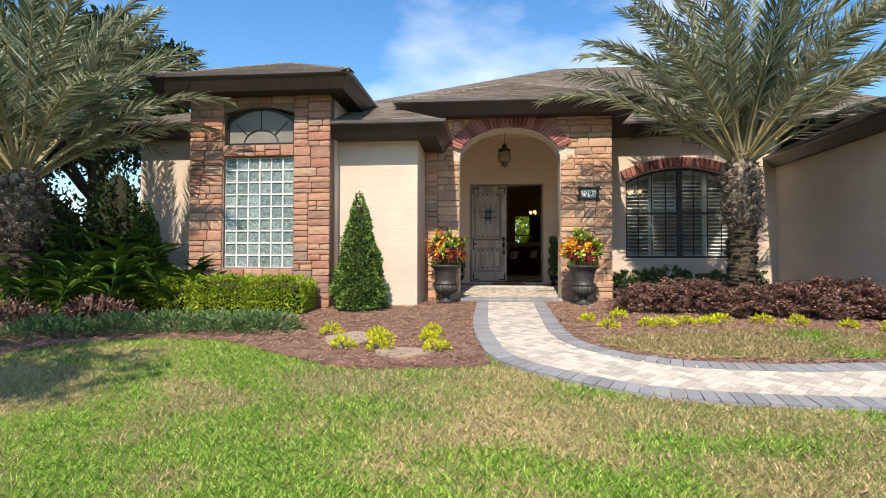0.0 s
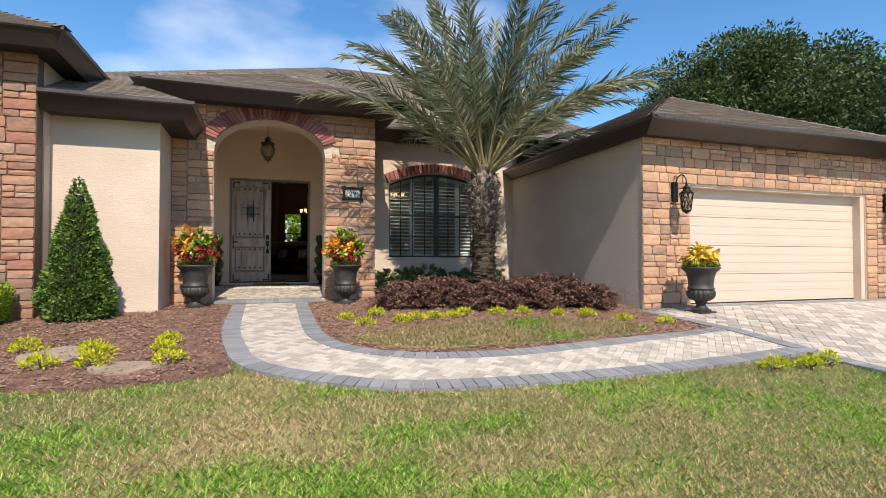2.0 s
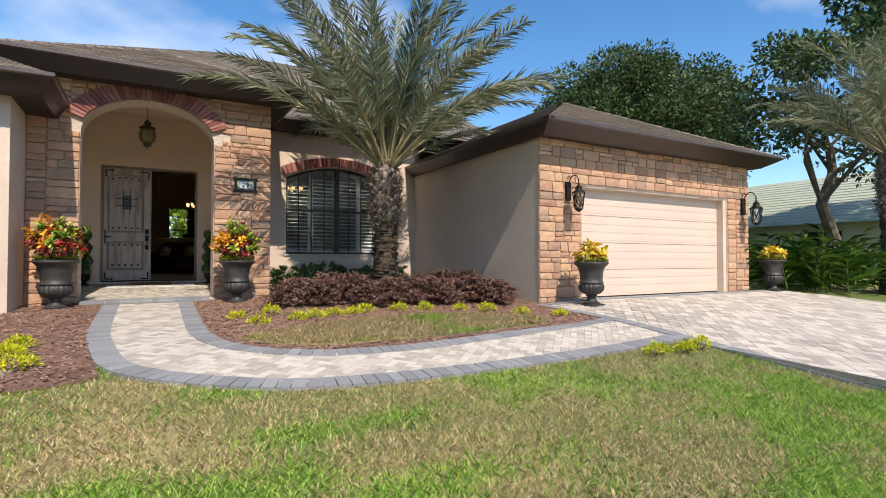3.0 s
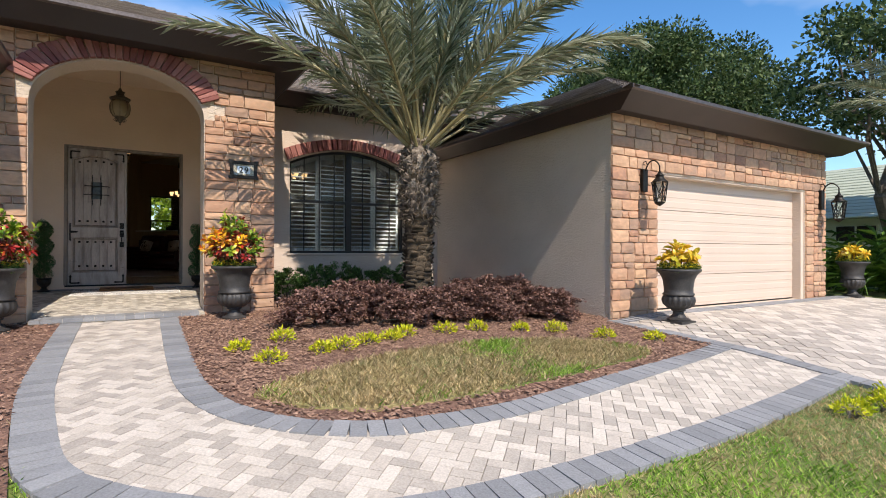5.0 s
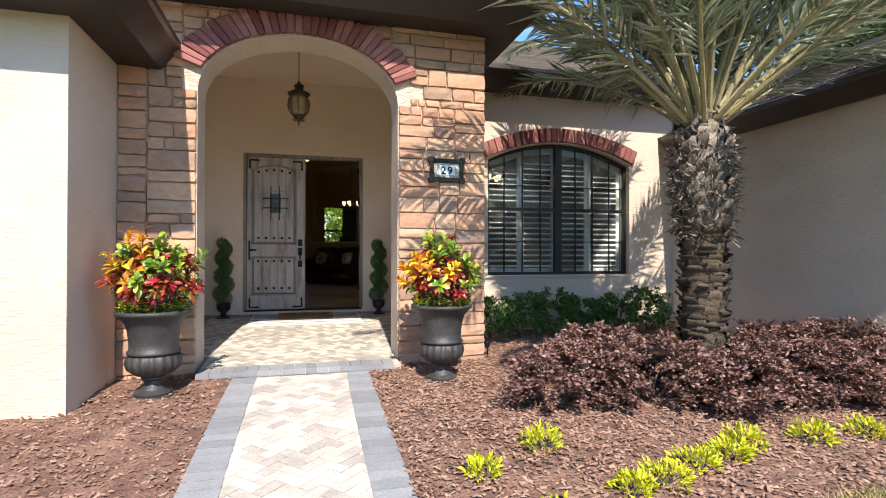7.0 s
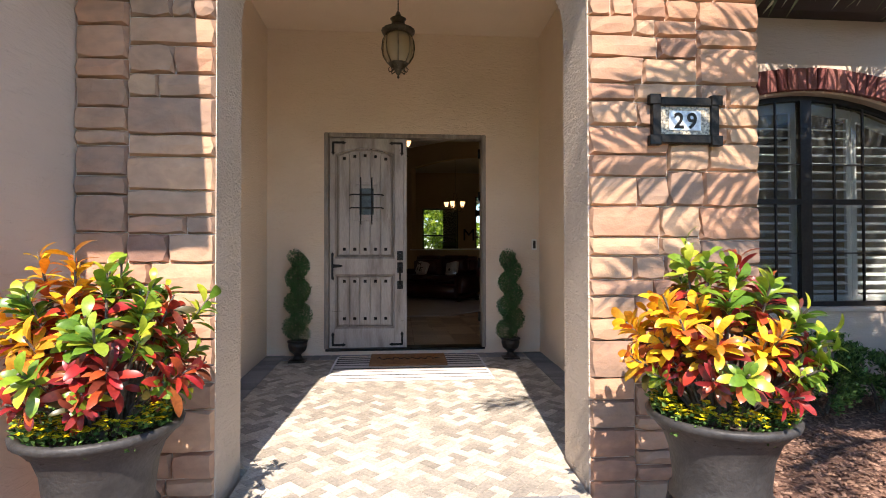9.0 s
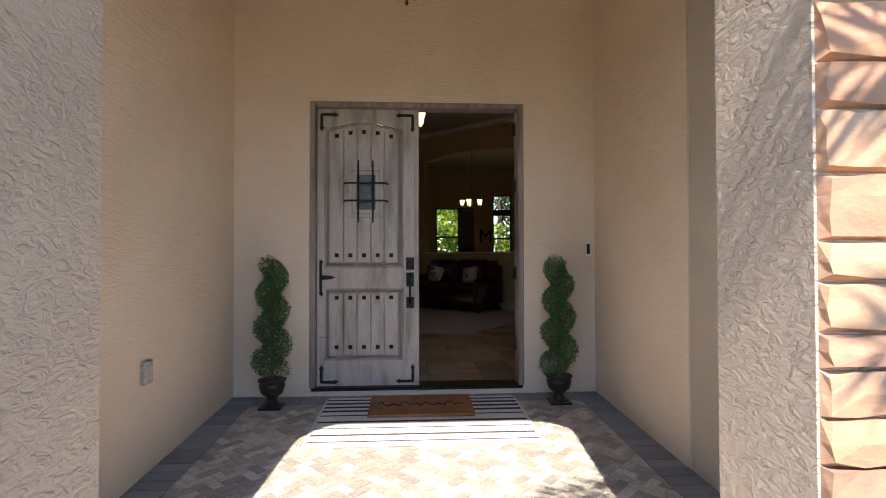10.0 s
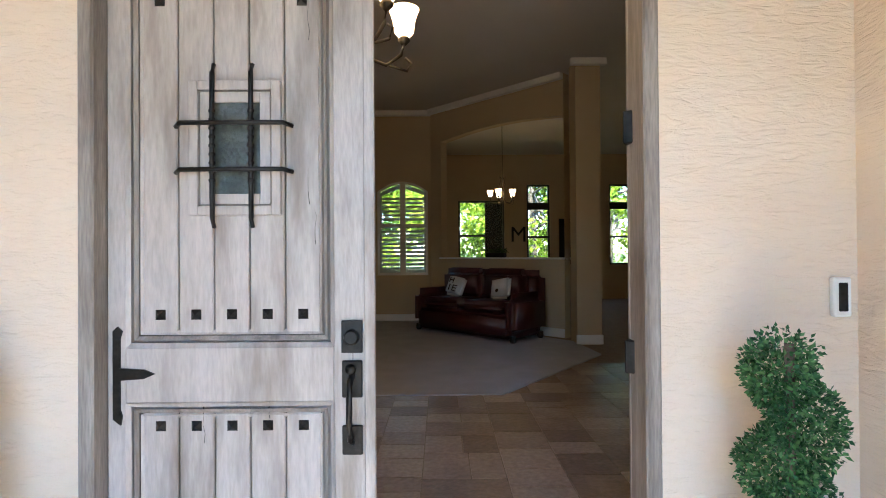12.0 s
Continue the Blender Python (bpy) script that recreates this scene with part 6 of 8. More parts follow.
def urn(at, seed, gold=False, label="", scale=1.0):
    """A fluted cast urn planted with a croton."""
    rng = np.random.default_rng(seed)
    root = empty("planter_urn", at, label, "planter", "planter urns")
    bm = bmesh.new()
    box(bm, -0.15, 0.15, -0.15, 0.15, 0.0, 0.035)
    lathe(bm, [(0.14, 0.035), (0.145, 0.055), (0.10, 0.08), (0.07, 0.12), (0.065, 0.15), (0.09, 0.165), (0.09, 0.18)], 24)
    part("foot", bm, M_URN, root, smooth=False)
    bm = bmesh.new()
    lathe(bm, [(0.075, 0.18), (0.135, 0.20), (0.185, 0.245), (0.20, 0.30), (0.19, 0.345), (0.175, 0.36)], 72, flute=0.045, flutes=18, zone=(0.19, 0.35))
    part("fluted_bowl", bm, M_URN, root, smooth=True)
    bm = bmesh.new()
    lathe(bm, [(0.18, 0.36), (0.195, 0.37), (0.195, 0.385), (0.178, 0.40), (0.178, 0.45), (0.19, 0.55), (0.215, 0.62), (0.26, 0.67), (0.275, 0.68), (0.28, 0.70), (0.265, 0.71), (0.245, 0.70), (0.235, 0.66)], 32)
    part("bell_body", bm, M_URN, root, smooth=True)
    bm = bmesh.new()
    lathe(bm, [(0.235, 0.64), (0.15, 0.665), (0.01, 0.67)], 20)
    part("soil", bm, M_SOIL, root, "dark potting soil")
    plant = empty("croton", label="croton with large glossy multicoloured leaves" if not gold else "croton with golden yellow leaves")
    plant.parent = root
    bm = bmesh.new()
    P, D, N, L, W, top = [], [], [], [], [], []
    shoots = 56 if not gold else 10
    for k in range(shoots):
        a = k * 2.399963 + rng.uniform(-.3, .3)
        rise = 0.06 + 0.94 * (k + 0.5) / shoots          # 0: drooping rim shoots, 1: the crown's top
        lean = math.sin(math.pi * (0.25 + 0.68 * rise)) if not gold else math.cos(rise * math.pi / 2) ** 0.8
        reach = (0.35 if not gold else 0.26) * rng.uniform(0.75, 1.15)
        tip = np.array([math.cos(a) * lean * reach, math.sin(a) * lean * reach, 0.80 + (0.52 if not gold else 0.22) * rise * (rng.uniform(0.70, 1.18) + 0.10 * math.sin(2 * a + seed))])
        base = np.array([math.cos(a) * 0.07, math.sin(a) * 0.07, 0.655])
        mid = (base + tip) / 2 + [0, 0, 0.05]
        tube(bm, [tuple(base), tuple(mid), tuple(tip)], 0.008, 5, 0.004)
        axis = tip - mid
        axis /= np.linalg.norm(axis)
        east, front = tip[0] / reach, -tip[1] / reach
        if gold:
            hue = 3
        elif rise < 0.28:
            hue = 2 if rng.random() < 0.45 else 1
        elif east < (-0.15 if seed == 1 else -0.45):
            hue = 0 if rng.random() < 0.85 else 1
        elif seed == 2 and front > 0.45 and abs(east) < 0.25 and rise < 0.75:
            hue = 0
        else:
            hue = 1 if rng.random() < 0.86 else 2
        u = np.cross(axis, [0.3, 0.2, 1.0])
        u /= np.linalg.norm(u)
        w = np.cross(axis, u)
        m = 22 if not gold else 16
        for q in range(m):
            s = q / (m - 1)                                # 0: low on the shoot, 1: at its tip
            b = q * 2.4 + a
            side = math.cos(b) * u + math.sin(b) * w
            at_q = mid + (tip - mid) * (0.25 + 0.75 * s) if q < m - 7 else tip - axis * 0.02 * (m - q)
            P.append(at_q)
            D.append(side * (1.0 - 0.45 * s) + axis * (0.25 + 0.75 * s) + rng.normal(size=3) * 0.28), N.append(axis * 1.0 - side * 0.35 + rng.normal(size=3) * 0.4)
            ln = rng.uniform(0.075, 0.125) * (1.0 if hue != 2 else 1.1) * (0.72 if rise < 0.28 and not gold else 1.0) * (1.0 - 0.25 * s) * (1.0 if not gold else 1.45)
            L.append(ln), W.append(ln * (rng.uniform(0.34, 0.46) if hue != 2 else rng.uniform(0.25, 0.36)))
            top.append(2 if hue in (0, 1) and s < 0.28 else hue)
    tagged(part("stem", bm, M_BARK, plant), kind="stuff")
    P, D, N, L, W, top = (np.array(x) for x in (P, D, N, L, W, top))
    for kq, mat, nm in ((0, M_CROTON_TOP, "orange_leaves"), (1, M_CROTON_GREEN, "green_leaves"), (2, M_CROTON_LOW, "red_leaves"), (3, M_CROTON_GOLD, "golden_leaves")):
        sel = top == kq
        if not sel.any():
            continue
        v, f = oval_leaves(P[sel], D[sel], N[sel], L[sel], W[sel])
        soup(nm, v, f, mat, plant)
    n = 1500
    a, r = rng.uniform(0, 2 * np.pi, n), np.sqrt(rng.uniform(0.35, 1, n)) * 0.262
    clump = 0.035 * np.sin(a * 7 + seed) * np.sin(a * 3)
    P = np.stack([r * np.cos(a), r * np.sin(a), 0.68 + rng.uniform(0, 0.085, n) + clump], 1)
    Lf = rng.uniform(0.014, 0.026, n)
    v, f = leaves(P, np.stack([np.cos(a), np.sin(a), np.full(n, .7)], 1) + rng.normal(size=(n, 3)) * .5, rng.normal(size=(n, 3)) + [0, 0, 1], Lf, Lf * .7)
    tagged(soup("rim_foliage", v, f, M_DUR, root), "small green leaves round the rim", kind="stuff")
    heads = P[(P[:, 2] > 0.71) & (r > 0.19) & (rng.uniform(size=n) < 0.5)]
    k = len(heads)
    spin = np.arange(5) * 2 * np.pi / 5
    petal = np.stack([np.cos(spin), np.sin(spin), np.full(5, 0.25)], 1)
    v, f = leaves(np.repeat(heads + [0, 0, 0.012], 5, 0), np.tile(petal, (k, 1)) + rng.normal(size=(5 * k, 3)) * 0.15, np.tile([0.0, 0.0, 1.0], (5 * k, 1)) + rng.normal(size=(5 * k, 3)) * 0.2, np.full(5 * k, 0.015), np.full(5 * k, 0.013))
    tagged(soup("blossom", v, f, M_FLOWER, root), "small yellow blossoms round the rim", kind="stuff")
    root.scale = (scale,) * 3
    return root


urn(on_land(-1.17, -3.86, 0.0), 1, False, "black fluted urn with red and yellow croton", 1.0)
urn(on_land(1.21, -3.92, 0.0), 2, False, "black fluted urn with red and yellow croton", 1.0)
urn((6.22, -6.75, float(land(6.22, -6.75)) + 0.01), 7, True, "black fluted urn with golden croton on pavers", 1.0)
urn((12.2, -6.4, float(land(12.2, -6.4)) + 0.01), 9, True, "black fluted urn with golden croton by the drive", 1.0)

# ---------------------------------------------------------------- porch things
M_POT = surf("dark bronze pot", (0.02, 0.016, 0.013), (0.05, 0.038, 0.03), 12, 0.45, 0.2, 60, 0.3)


def topiary(x, y, seed):
    z = porch_z(y)
    rng = np.random.default_rng(seed)
    root = empty("spiral_topiary", (x, y, z), "dark green spiral topiary in a small bronze urn", "potted plant", "door topiaries")
    bm = bmesh.new()
    box(bm, -0.085, 0.085, -0.085, 0.085, 0.0, 0.02)
    lathe(bm, [(0.08, 0.02), (0.05, 0.04), (0.035, 0.07), (0.045, 0.085), (0.085, 0.12), (0.10, 0.17), (0.095, 0.20), (0.11, 0.215), (0.105, 0.225), (0.02, 0.22)], 20)
    part("pot", bm, M_POT, root, "small dark bronze urn")
    bm = bmesh.new()
    tube(bm, [(0, 0, 0.2), (0, 0, 1.15)], 0.012, 6)
    part("stem", bm, M_BARK, root)
    n = 13000
    s = rng.uniform(0, 1, n)
    ang = s * 2 * np.pi * 3.3 + seed
    off = 0.050 * (1 - 0.35 * s)
    tube_r = 0.116 * (1 - 0.26 * s)
    d = ball_ways(n, rng)
    d[:, 2] *= 0.85
    c = np.stack([off * np.cos(ang), off * np.sin(ang), 0.27 + 0.86 * s], 1)
    P = c + d * (tube_r * rng.uniform(0.5, 1, n) ** 0.4)[:, None]
    L = rng.uniform(0.011, 0.020, n)
    v, f = leaves(P, d + rng.normal(size=d.shape) * .6, rng.normal(size=d.shape), L, L * .6)
    soup("foliage", v, f, M_TOPIARY, root)
    return root


topiary(-1.15, -0.27, 1)
topiary(1.14, -0.27, 2)

# rug and doormat lie on the porch floor
M_RUG_W = surf("white woven cotton", (0.62, 0.60, 0.57), (0.72, 0.70, 0.67), 8, 0.95, 0.6, 180, fine=0.1)
M_RUG_B = surf("black woven cotton", (0.035, 0.033, 0.035), (0.06, 0.058, 0.06), 8, 0.95, 0.6, 180, fine=0.15)
M_COIR = surf("brown coir", (0.26, 0.12, 0.045), (0.36, 0.18, 0.075), 10, 0.98, 1.0, 160, fine=0.3)
M_INK = surf("black print on coir", (0.03, 0.02, 0.015), (0.07, 0.045, 0.03), 40, 0.95)
rug = empty("striped_rug", (0.03, -0.6, porch_z(-0.6)), "black and white striped woven rug on pavers", "rug")
tilt = -0.125 / 3.5
stripes = [(-0.50, -0.44, 0), (-0.44, -0.425, 1), (-0.425, -0.33, 0), (-0.33, -0.305, 1), (-0.305, -0.20, 0), (-0.20, -0.185, 1), (-0.185, -0.08, 0), (-0.08, -0.05, 1), (-0.05, 0.06, 0), (0.06, 0.08, 1), (0.08, 0.15, 0), (0.15, 0.19, 1), (0.19, 0.24, 0), (0.24, 0.28, 1), (0.28, 0.33, 0), (0.33, 0.37, 1), (0.37, 0.42, 0), (0.42, 0.45, 1), (0.45, 0.50, 0)]
for a, b, k in stripes:
    bm = bmesh.new()
    box(bm, -0.76, 0.76, a, b, 0.004, 0.013 + 0.001 * k)
    for v in bm.verts:
        v.co.z -= v.co.y * tilt
    part("stripe", bm, M_RUG_B if k else M_RUG_W, rug)
for sx in (-1, 1):
    bm = bmesh.new()
    for k in range(70):
        y = -0.5 + k / 70
        tube(bm, [(sx * 0.76, y, 0.008 - y * tilt), (sx * 0.785, y + 0.004, 0.004 - y * tilt)], 0.0025, 4)
    tagged(part("fringe", bm, M_RUG_W, rug), kind="stuff")
coir = empty("doormat", (0.02, -0.36, porch_z(-0.36) + 0.014), "brown coir doormat with a line of black script", "doormat")
bm = bmesh.new()
box(bm, -0.40, 0.40, -0.235, 0.235, 0.0, 0.022)
for v in bm.verts:
    v.co.z -= v.co.y * tilt
part("mat", bm, M_COIR, coir, bevel=0.004)
bm = bmesh.new()
run = []
for k in range(90):
    t = k / 89
    run.append((-0.33 + 0.66 * t + 0.012 * math.sin(t * 60), 0.0 + 0.035 * math.sin(t * 47) + 0.02 * math.sin(t * 23 + 1), 0.024 - 0.0 * tilt))
tube(bm, run, 0.006, 4)
part("script_line", bm, M_INK, coir, "black unreadable script")

# ---------------------------------------------------------------- rooms behind the door
M_ROOM = surf("tan interior paint", (0.44, 0.34, 0.21), (0.48, 0.375, 0.235), 1.0, 0.7, 0.15, 80, fine=0.03)
M_CEIL = surf("white ceiling paint", (0.60, 0.58, 0.55), (0.64, 0.62, 0.59), 1.0, 0.8, 0.2, 60, fine=0.03)
M_TRIM = surf("white trim paint", (0.74, 0.73, 0.70), (0.78, 0.77, 0.74), 1.0, 0.4, fine=0.02)
M_TILE = surf("brown slate tile", (0.17, 0.12, 0.085), (0.36, 0.28, 0.215), 5.0, 0.35, 0.4, 30, rand="object", rmix=0.5, fine=0.2, c3=(0.27, 0.20, 0.145))
M_TILE_GROUT = surf("tan tile grout", (0.25, 0.20, 0.15), (0.31, 0.25, 0.19), 8, 0.9)
M_CARPET = surf("pale grey carpet", (0.40, 0.41, 0.44), (0.48, 0.49, 0.52), 3.0, 0.98, 0.8, 140, fine=0.12)
M_LEATHER = surf("dark red leather", (0.035, 0.005, 0.006), (0.06, 0.009, 0.009), 4.0, 0.35, 0.4, 50, fine=0.2)
M_PILLOW = surf("white cotton pillow", (0.62, 0.60, 0.57), (0.70, 0.68, 0.65), 4.0, 0.95, 0.3, 60, fine=0.06)
M_SHADE = glow("lit alabaster glass", (1.0, 0.62, 0.28), 1.3)
M_TV = surf("black glossy screen", (0.006, 0.006, 0.007), (0.01, 0.01, 0.011), 2, 0.12)
CEIL = 4.13
tagged(slab("floor_inside", M_TILE_GROUT, (-2.9, 7.0, 0.03, 13.4, -0.2, -0.006)), "brown slate tile floor inside the entry", "floor", kind="structure")
floor_inside = bpy.data.objects["floor_inside"]
tagged(slab("floor_dining", M_TILE_GROUT, (1.83, 5.9, -1.2, 0.0, -0.2, -0.006)), "brown tile floor of the front room", "floor", kind="structure")
tagged(slab("ceiling_inside", M_CEIL, (-2.9, 7.0, 0.22, 13.4, CEIL, CEIL + 0.1)), "white painted ceiling", "ceiling", kind="structure")
tagged(slab("ceiling_dining", M_CEIL, (1.83, 5.9, -1.2, 0.22, 3.42, 3.5)), "white painted ceiling of the front room", "ceiling", kind="structure")
plain_wall("wall_inside_west", M_ROOM, (-3.1, -2.9, 0.0, 8.6, -0.2, 4.2), "tan interior wall")
plain_wall("wall_front_west", M_ROOM, (-2.9, -1.79, 0.0, 0.22, -0.2, 4.2), "tan interior wall beside the door")
plain_wall("wall_over_door", M_ROOM, (-1.79, 1.83, 0.02, 0.22, 3.62, 4.2), "tan interior wall above the door")
plain_wall("wall_inside_east", M_ROOM, (7.0, 7.2, 0.0, 13.4, -0.2, 4.2), "tan interior wall")
plain_wall("wall_front_east", M_ROOM, (5.66, 7.0, 0.02, 0.22, -0.2, 4.2), "tan interior wall")
plain_wall("wall_dining_east", M_ROOM, (5.66, 5.9, -1.2, 0.02, -0.2, 4.2), "tan interior wall of the front room")
plain_wall("wall_dining_head", M_ROOM, (1.83, 5.66, 0.1, 0.22, 3.42, 4.2), "tan wall over the front room")
plain_wall("wall_divider", M_ROOM, (2.65, 2.8, 0.22, 3.2, -0.2, 4.13), "tan wall between hall and front room")
wall_sitting = holed_wall("wall_sitting", M_ROOM, -2.9, 0.08, -0.2, CEIL, segment_outline(-1.02, -0.02, 0.90, 2.55, 0.2), 8.6, 8.8, "tan wall with an arched shuttered window")
plain_wall("wall_nook_west", M_ROOM, (0.08, 0.28, 8.8, 13.2, -0.2, CEIL), "tan wall of the rear room")
shutter_window("window_4", -1.02, -0.02, 0.90, 2.55, 0.2, 8.64, "arched rear window with white louvred shutters", 0.045, True)
# rear wall with three windows
rear = [(0.28, 0.74), (2.06, 2.70), (3.36, 5.06), (5.80, 7.0)]
for i, (a, b) in enumerate(rear):
    plain_wall(f"wall_rear_{i + 1}", M_ROOM, (a, b, 13.2, 13.4, -0.2, CEIL), "tan rear wall between windows")
for i, (a, b, z0, z1) in enumerate(((0.74, 2.06, 1.0, 2.82), (2.70, 3.36, 0.97, 3.27), (5.06, 5.80, 0.97, 3.27))):
    plain_wall(f"wall_rear_low_{i + 1}", M_ROOM, (a, b, 13.2, 13.4, -0.2, z0), "tan wall below a rear window")
    plain_wall(f"wall_rear_high_{i + 1}", M_ROOM, (a, b, 13.2, 13.4, z1, CEIL), "tan wall above a rear window")
    w = empty(f"window_{i + 5}", ((a + b) / 2, 13.3, z0), "dark framed rear window with green view", "window", kind="structure")
    hw = (b - a) / 2
    bm = bmesh.new()
    frame_box(bm, -hw, hw, 0, z1 - z0, 0.05, -0.04, 0.04)
    for z in ((0.82,) if i == 0 else (0.80, 1.69)):
        box(bm, -hw + 0.05, hw - 0.05, -0.03, 0.03, z - (0.03 if z < 1 else 0.1), z + (0.03 if z < 1 else 0.1))
    if i == 0:
        box(bm, hw - 0.55, hw - 0.05, 0.05, 0.06, 0.05, z1 - z0 - 0.05)
    part("window_frame", bm, M_BRONZE, w)
    g = slab("pane", M_GLASS, (-hw + 0.05, hw - 0.05, -0.004, 0.004, 0.05, z1 - z0 - 0.05), w, "clear glass")
    g.visible_shadow = False
# slanted half wall with arched opening, and its column
slant = holed_wall("wall_slanted", M_ROOM, 0.0, 2.97, -0.1, CEIL, [(0.28, 1.22), *[(0.28 + 2.69 * i / 12, 3.40 + 0.16 * math.sin(math.pi * (0.15 + 0.85 * i / 12) / 1.15)) for i in range(13)], (2.97, 1.22)], -0.08, 0.08, "tan half wall below a wide arched opening")
slant.matrix_world = pose(0.10, 8.58, 0, 0, 0, math.degrees(math.atan2(-2.35, 2.37)))
plain_wall("column", M_ROOM, (2.19, 2.55, 5.86, 6.22, -0.1, CEIL), "square tan column")
cap = slab("half_wall_cap", M_TRIM, (0.26, 2.97, -0.12, 0.12, 1.222, 1.25))
cap.matrix_world = slant.matrix_world.copy()
tagged(cap, "white ledge on the half wall", "trim", kind="structure")
for k, (dims, m) in enumerate((((-2.9, 0.08, 8.585, 8.6, -0.0, 0.14), None), ((-2.9, 0.08, 8.50, 8.6, CEIL - 0.1, CEIL), None), ((0.0, 2.97, -0.10, -0.08, -0.0, 0.14), slant), ((0.0, 2.97, -0.18, -0.08, CEIL - 0.1, CEIL), slant), ((2.175, 2.565, 5.845, 5.86, 0, 0.14), None), ((2.11, 2.63, 5.78, 5.86, CEIL - 0.1, CEIL), None))):
    o = slab("baseboard" if k % 2 == 0 else "crown_moulding", M_TRIM, dims, bevel=0.01)
    if m:
        o.matrix_world = m.matrix_world.copy()
    tagged(o, "white painted trim along the wall", "trim", kind="structure")
# carpet
bm = bmesh.new()
prism(bm, [(-2.9, 3.24), (0.80, 3.24), (2.3, 5.1), (2.19, 6.1), (0.08, 8.58), (-2.9, 8.58)], "z", -0.005, 0.012)
tagged(part("carpet", bm, M_CARPET), "pale grey fitted carpet", "carpet", kind="structure")


def ceiling_chandelier(at, arms, drop, label, r=0.3, up=True, scale=1.0):
    root = empty("chandelier", at, label, "chandelier", "chandeliers")
    bm = bmesh.new()
    tube(bm, [(0, 0, 0.1), (0, 0, drop)], 0.008, 6)
    lathe(bm, [(0.005, -0.12), (0.03, -0.09), (0.02, -0.04), (0.035, 0.0), (0.02, 0.06), (0.03, 0.12), (0.01, 0.2)], 12)
    lathe(bm, [(0.07, drop - 0.03), (0.06, drop)], 14)
    for s in (-1, 1):
        tube(bm, [(0.01 * s, 0, 0.1), (0.06 * s, 0, 0.28), (0.025 * s, 0, 0.42), (0.07 * s, 0, 0.45), (0.05 * s, 0, 0.40)], 0.007, 6)
    part("stem", bm, M_PEWTER, root, smooth=True)
    for k in range(arms):
        a = 2 * math.pi * k / arms + 0.5
        c, s = math.cos(a), math.sin(a)
        bm = bmesh.new()
        tube(bm, [(c * q, s * q, z) for q, z in ((0.02, 0.02), (r * .35, -0.10), (r * .7, -0.12), (r * .95, -0.06), (r, 0.0))], 0.008, 6)
        tube(bm, [(c * q, s * q, z) for q, z in ((r * .75, -0.12), (r * 1.05, -0.13), (r * 1.12, -0.09), (r * 1.02, -0.07))], 0.006, 6)
        lathe(bm, [(0.012, -0.01), (0.03, 0.01), (0.02, 0.03)], 10, (c * r, s * r, 0))
        arm = part("arm", bm, M_PEWTER, root, smooth=True)
        bm = bmesh.new()
        lathe(bm, [(0.025, 0.025), (0.045, 0.05), (0.052, 0.10), (0.068, 0.15), (0.072, 0.155), (0.062, 0.15), (0.03, 0.06)], 16, (c * r, s * r, 0))
        part("shade", bm, M_SHADE, arm, "lit amber glass shade", smooth=True)
    root.scale = (scale,) * 3
    return root


ceiling_chandelier((-0.31, 1.20, 2.56), 5, 1.255, "dark scrolled chandelier with lit glass shades", 0.30, scale=1.25)
ceiling_chandelier((1.55, 9.4, 2.50), 5, 1.63, "dark scrolled chandelier with lit amber shades", 0.26)
ceiling_chandelier((3.05, -0.15, 2.12), 5, 1.86, "dark chandelier with lit shades over the front room", 0.24, scale=0.7)

# the lit bulbs of the hall chandelier
bulb_data = bpy.data.lights.new("hall_bulbs", "POINT")
bulb_data.energy, bulb_data.color, bulb_data.shadow_soft_size = 2.6, (1.0, 0.80, 0.58), 0.12
bulbs = new("hall_bulbs", bulb_data)
bulbs.location = (-0.31, 1.20, 2.98)

# sofa, at an angle on the carpet
sofa = empty("sofa", (0.80, 6.92, 0.012), "dark red leather sofa with rolled arms", "sofa")
def cushion(bm, x0, x1, y0, y1, z0, z1, r=0.07):
    v0 = len(bm.verts)
    box(bm, x0, x1, y0, y1, z0, z1)
    bm.verts.ensure_lookup_table()
    bmesh.ops.bevel(bm, geom=list({e for v in bm.verts[v0:] for e in v.link_edges}), offset=r, segments=3, affect="EDGES")
for nm, d, r in (("base", (-0.95, 0.95, -0.44, 0.42, 0.04, 0.34), 0.05), ("seat_cushion", (-0.82, -0.01, -0.45, 0.2, 0.33, 0.50), 0.07), ("seat_cushion", (0.01, 0.82, -0.45, 0.2, 0.33, 0.50), 0.07), ("back_cushion", (-0.83, -0.01, 0.12, 0.42, 0.45, 0.92), 0.10), ("back_cushion", (0.01, 0.83, 0.12, 0.42, 0.45, 0.92), 0.10), ("back_frame", (-1.05, 1.05, 0.28, 0.50, 0.06, 0.90), 0.10), ("arm", (-1.08, -0.82, -0.47, 0.45, 0.05, 0.62), 0.12), ("arm", (0.82, 1.08, -0.47, 0.45, 0.05, 0.62), 0.12)):
    bm = bmesh.new()
    cushion(bm, *d, r)
    part(nm, bm, M_LEATHER, sofa, smooth=True)
for x in (-0.98, 0.98):
    for y in (-0.36, 0.36):
        bm = bmesh.new()
        lathe(bm, [(0.035, 0), (0.05, 0.03), (0.045, 0.09)], 12, (x, y, 0))
        part("foot", bm, M_BLACK, sofa, "dark turned wooden foot")
sofa.rotation_euler = (0, 0, radians(-46))
sofa.scale = (1.05, 0.95, 1.16)
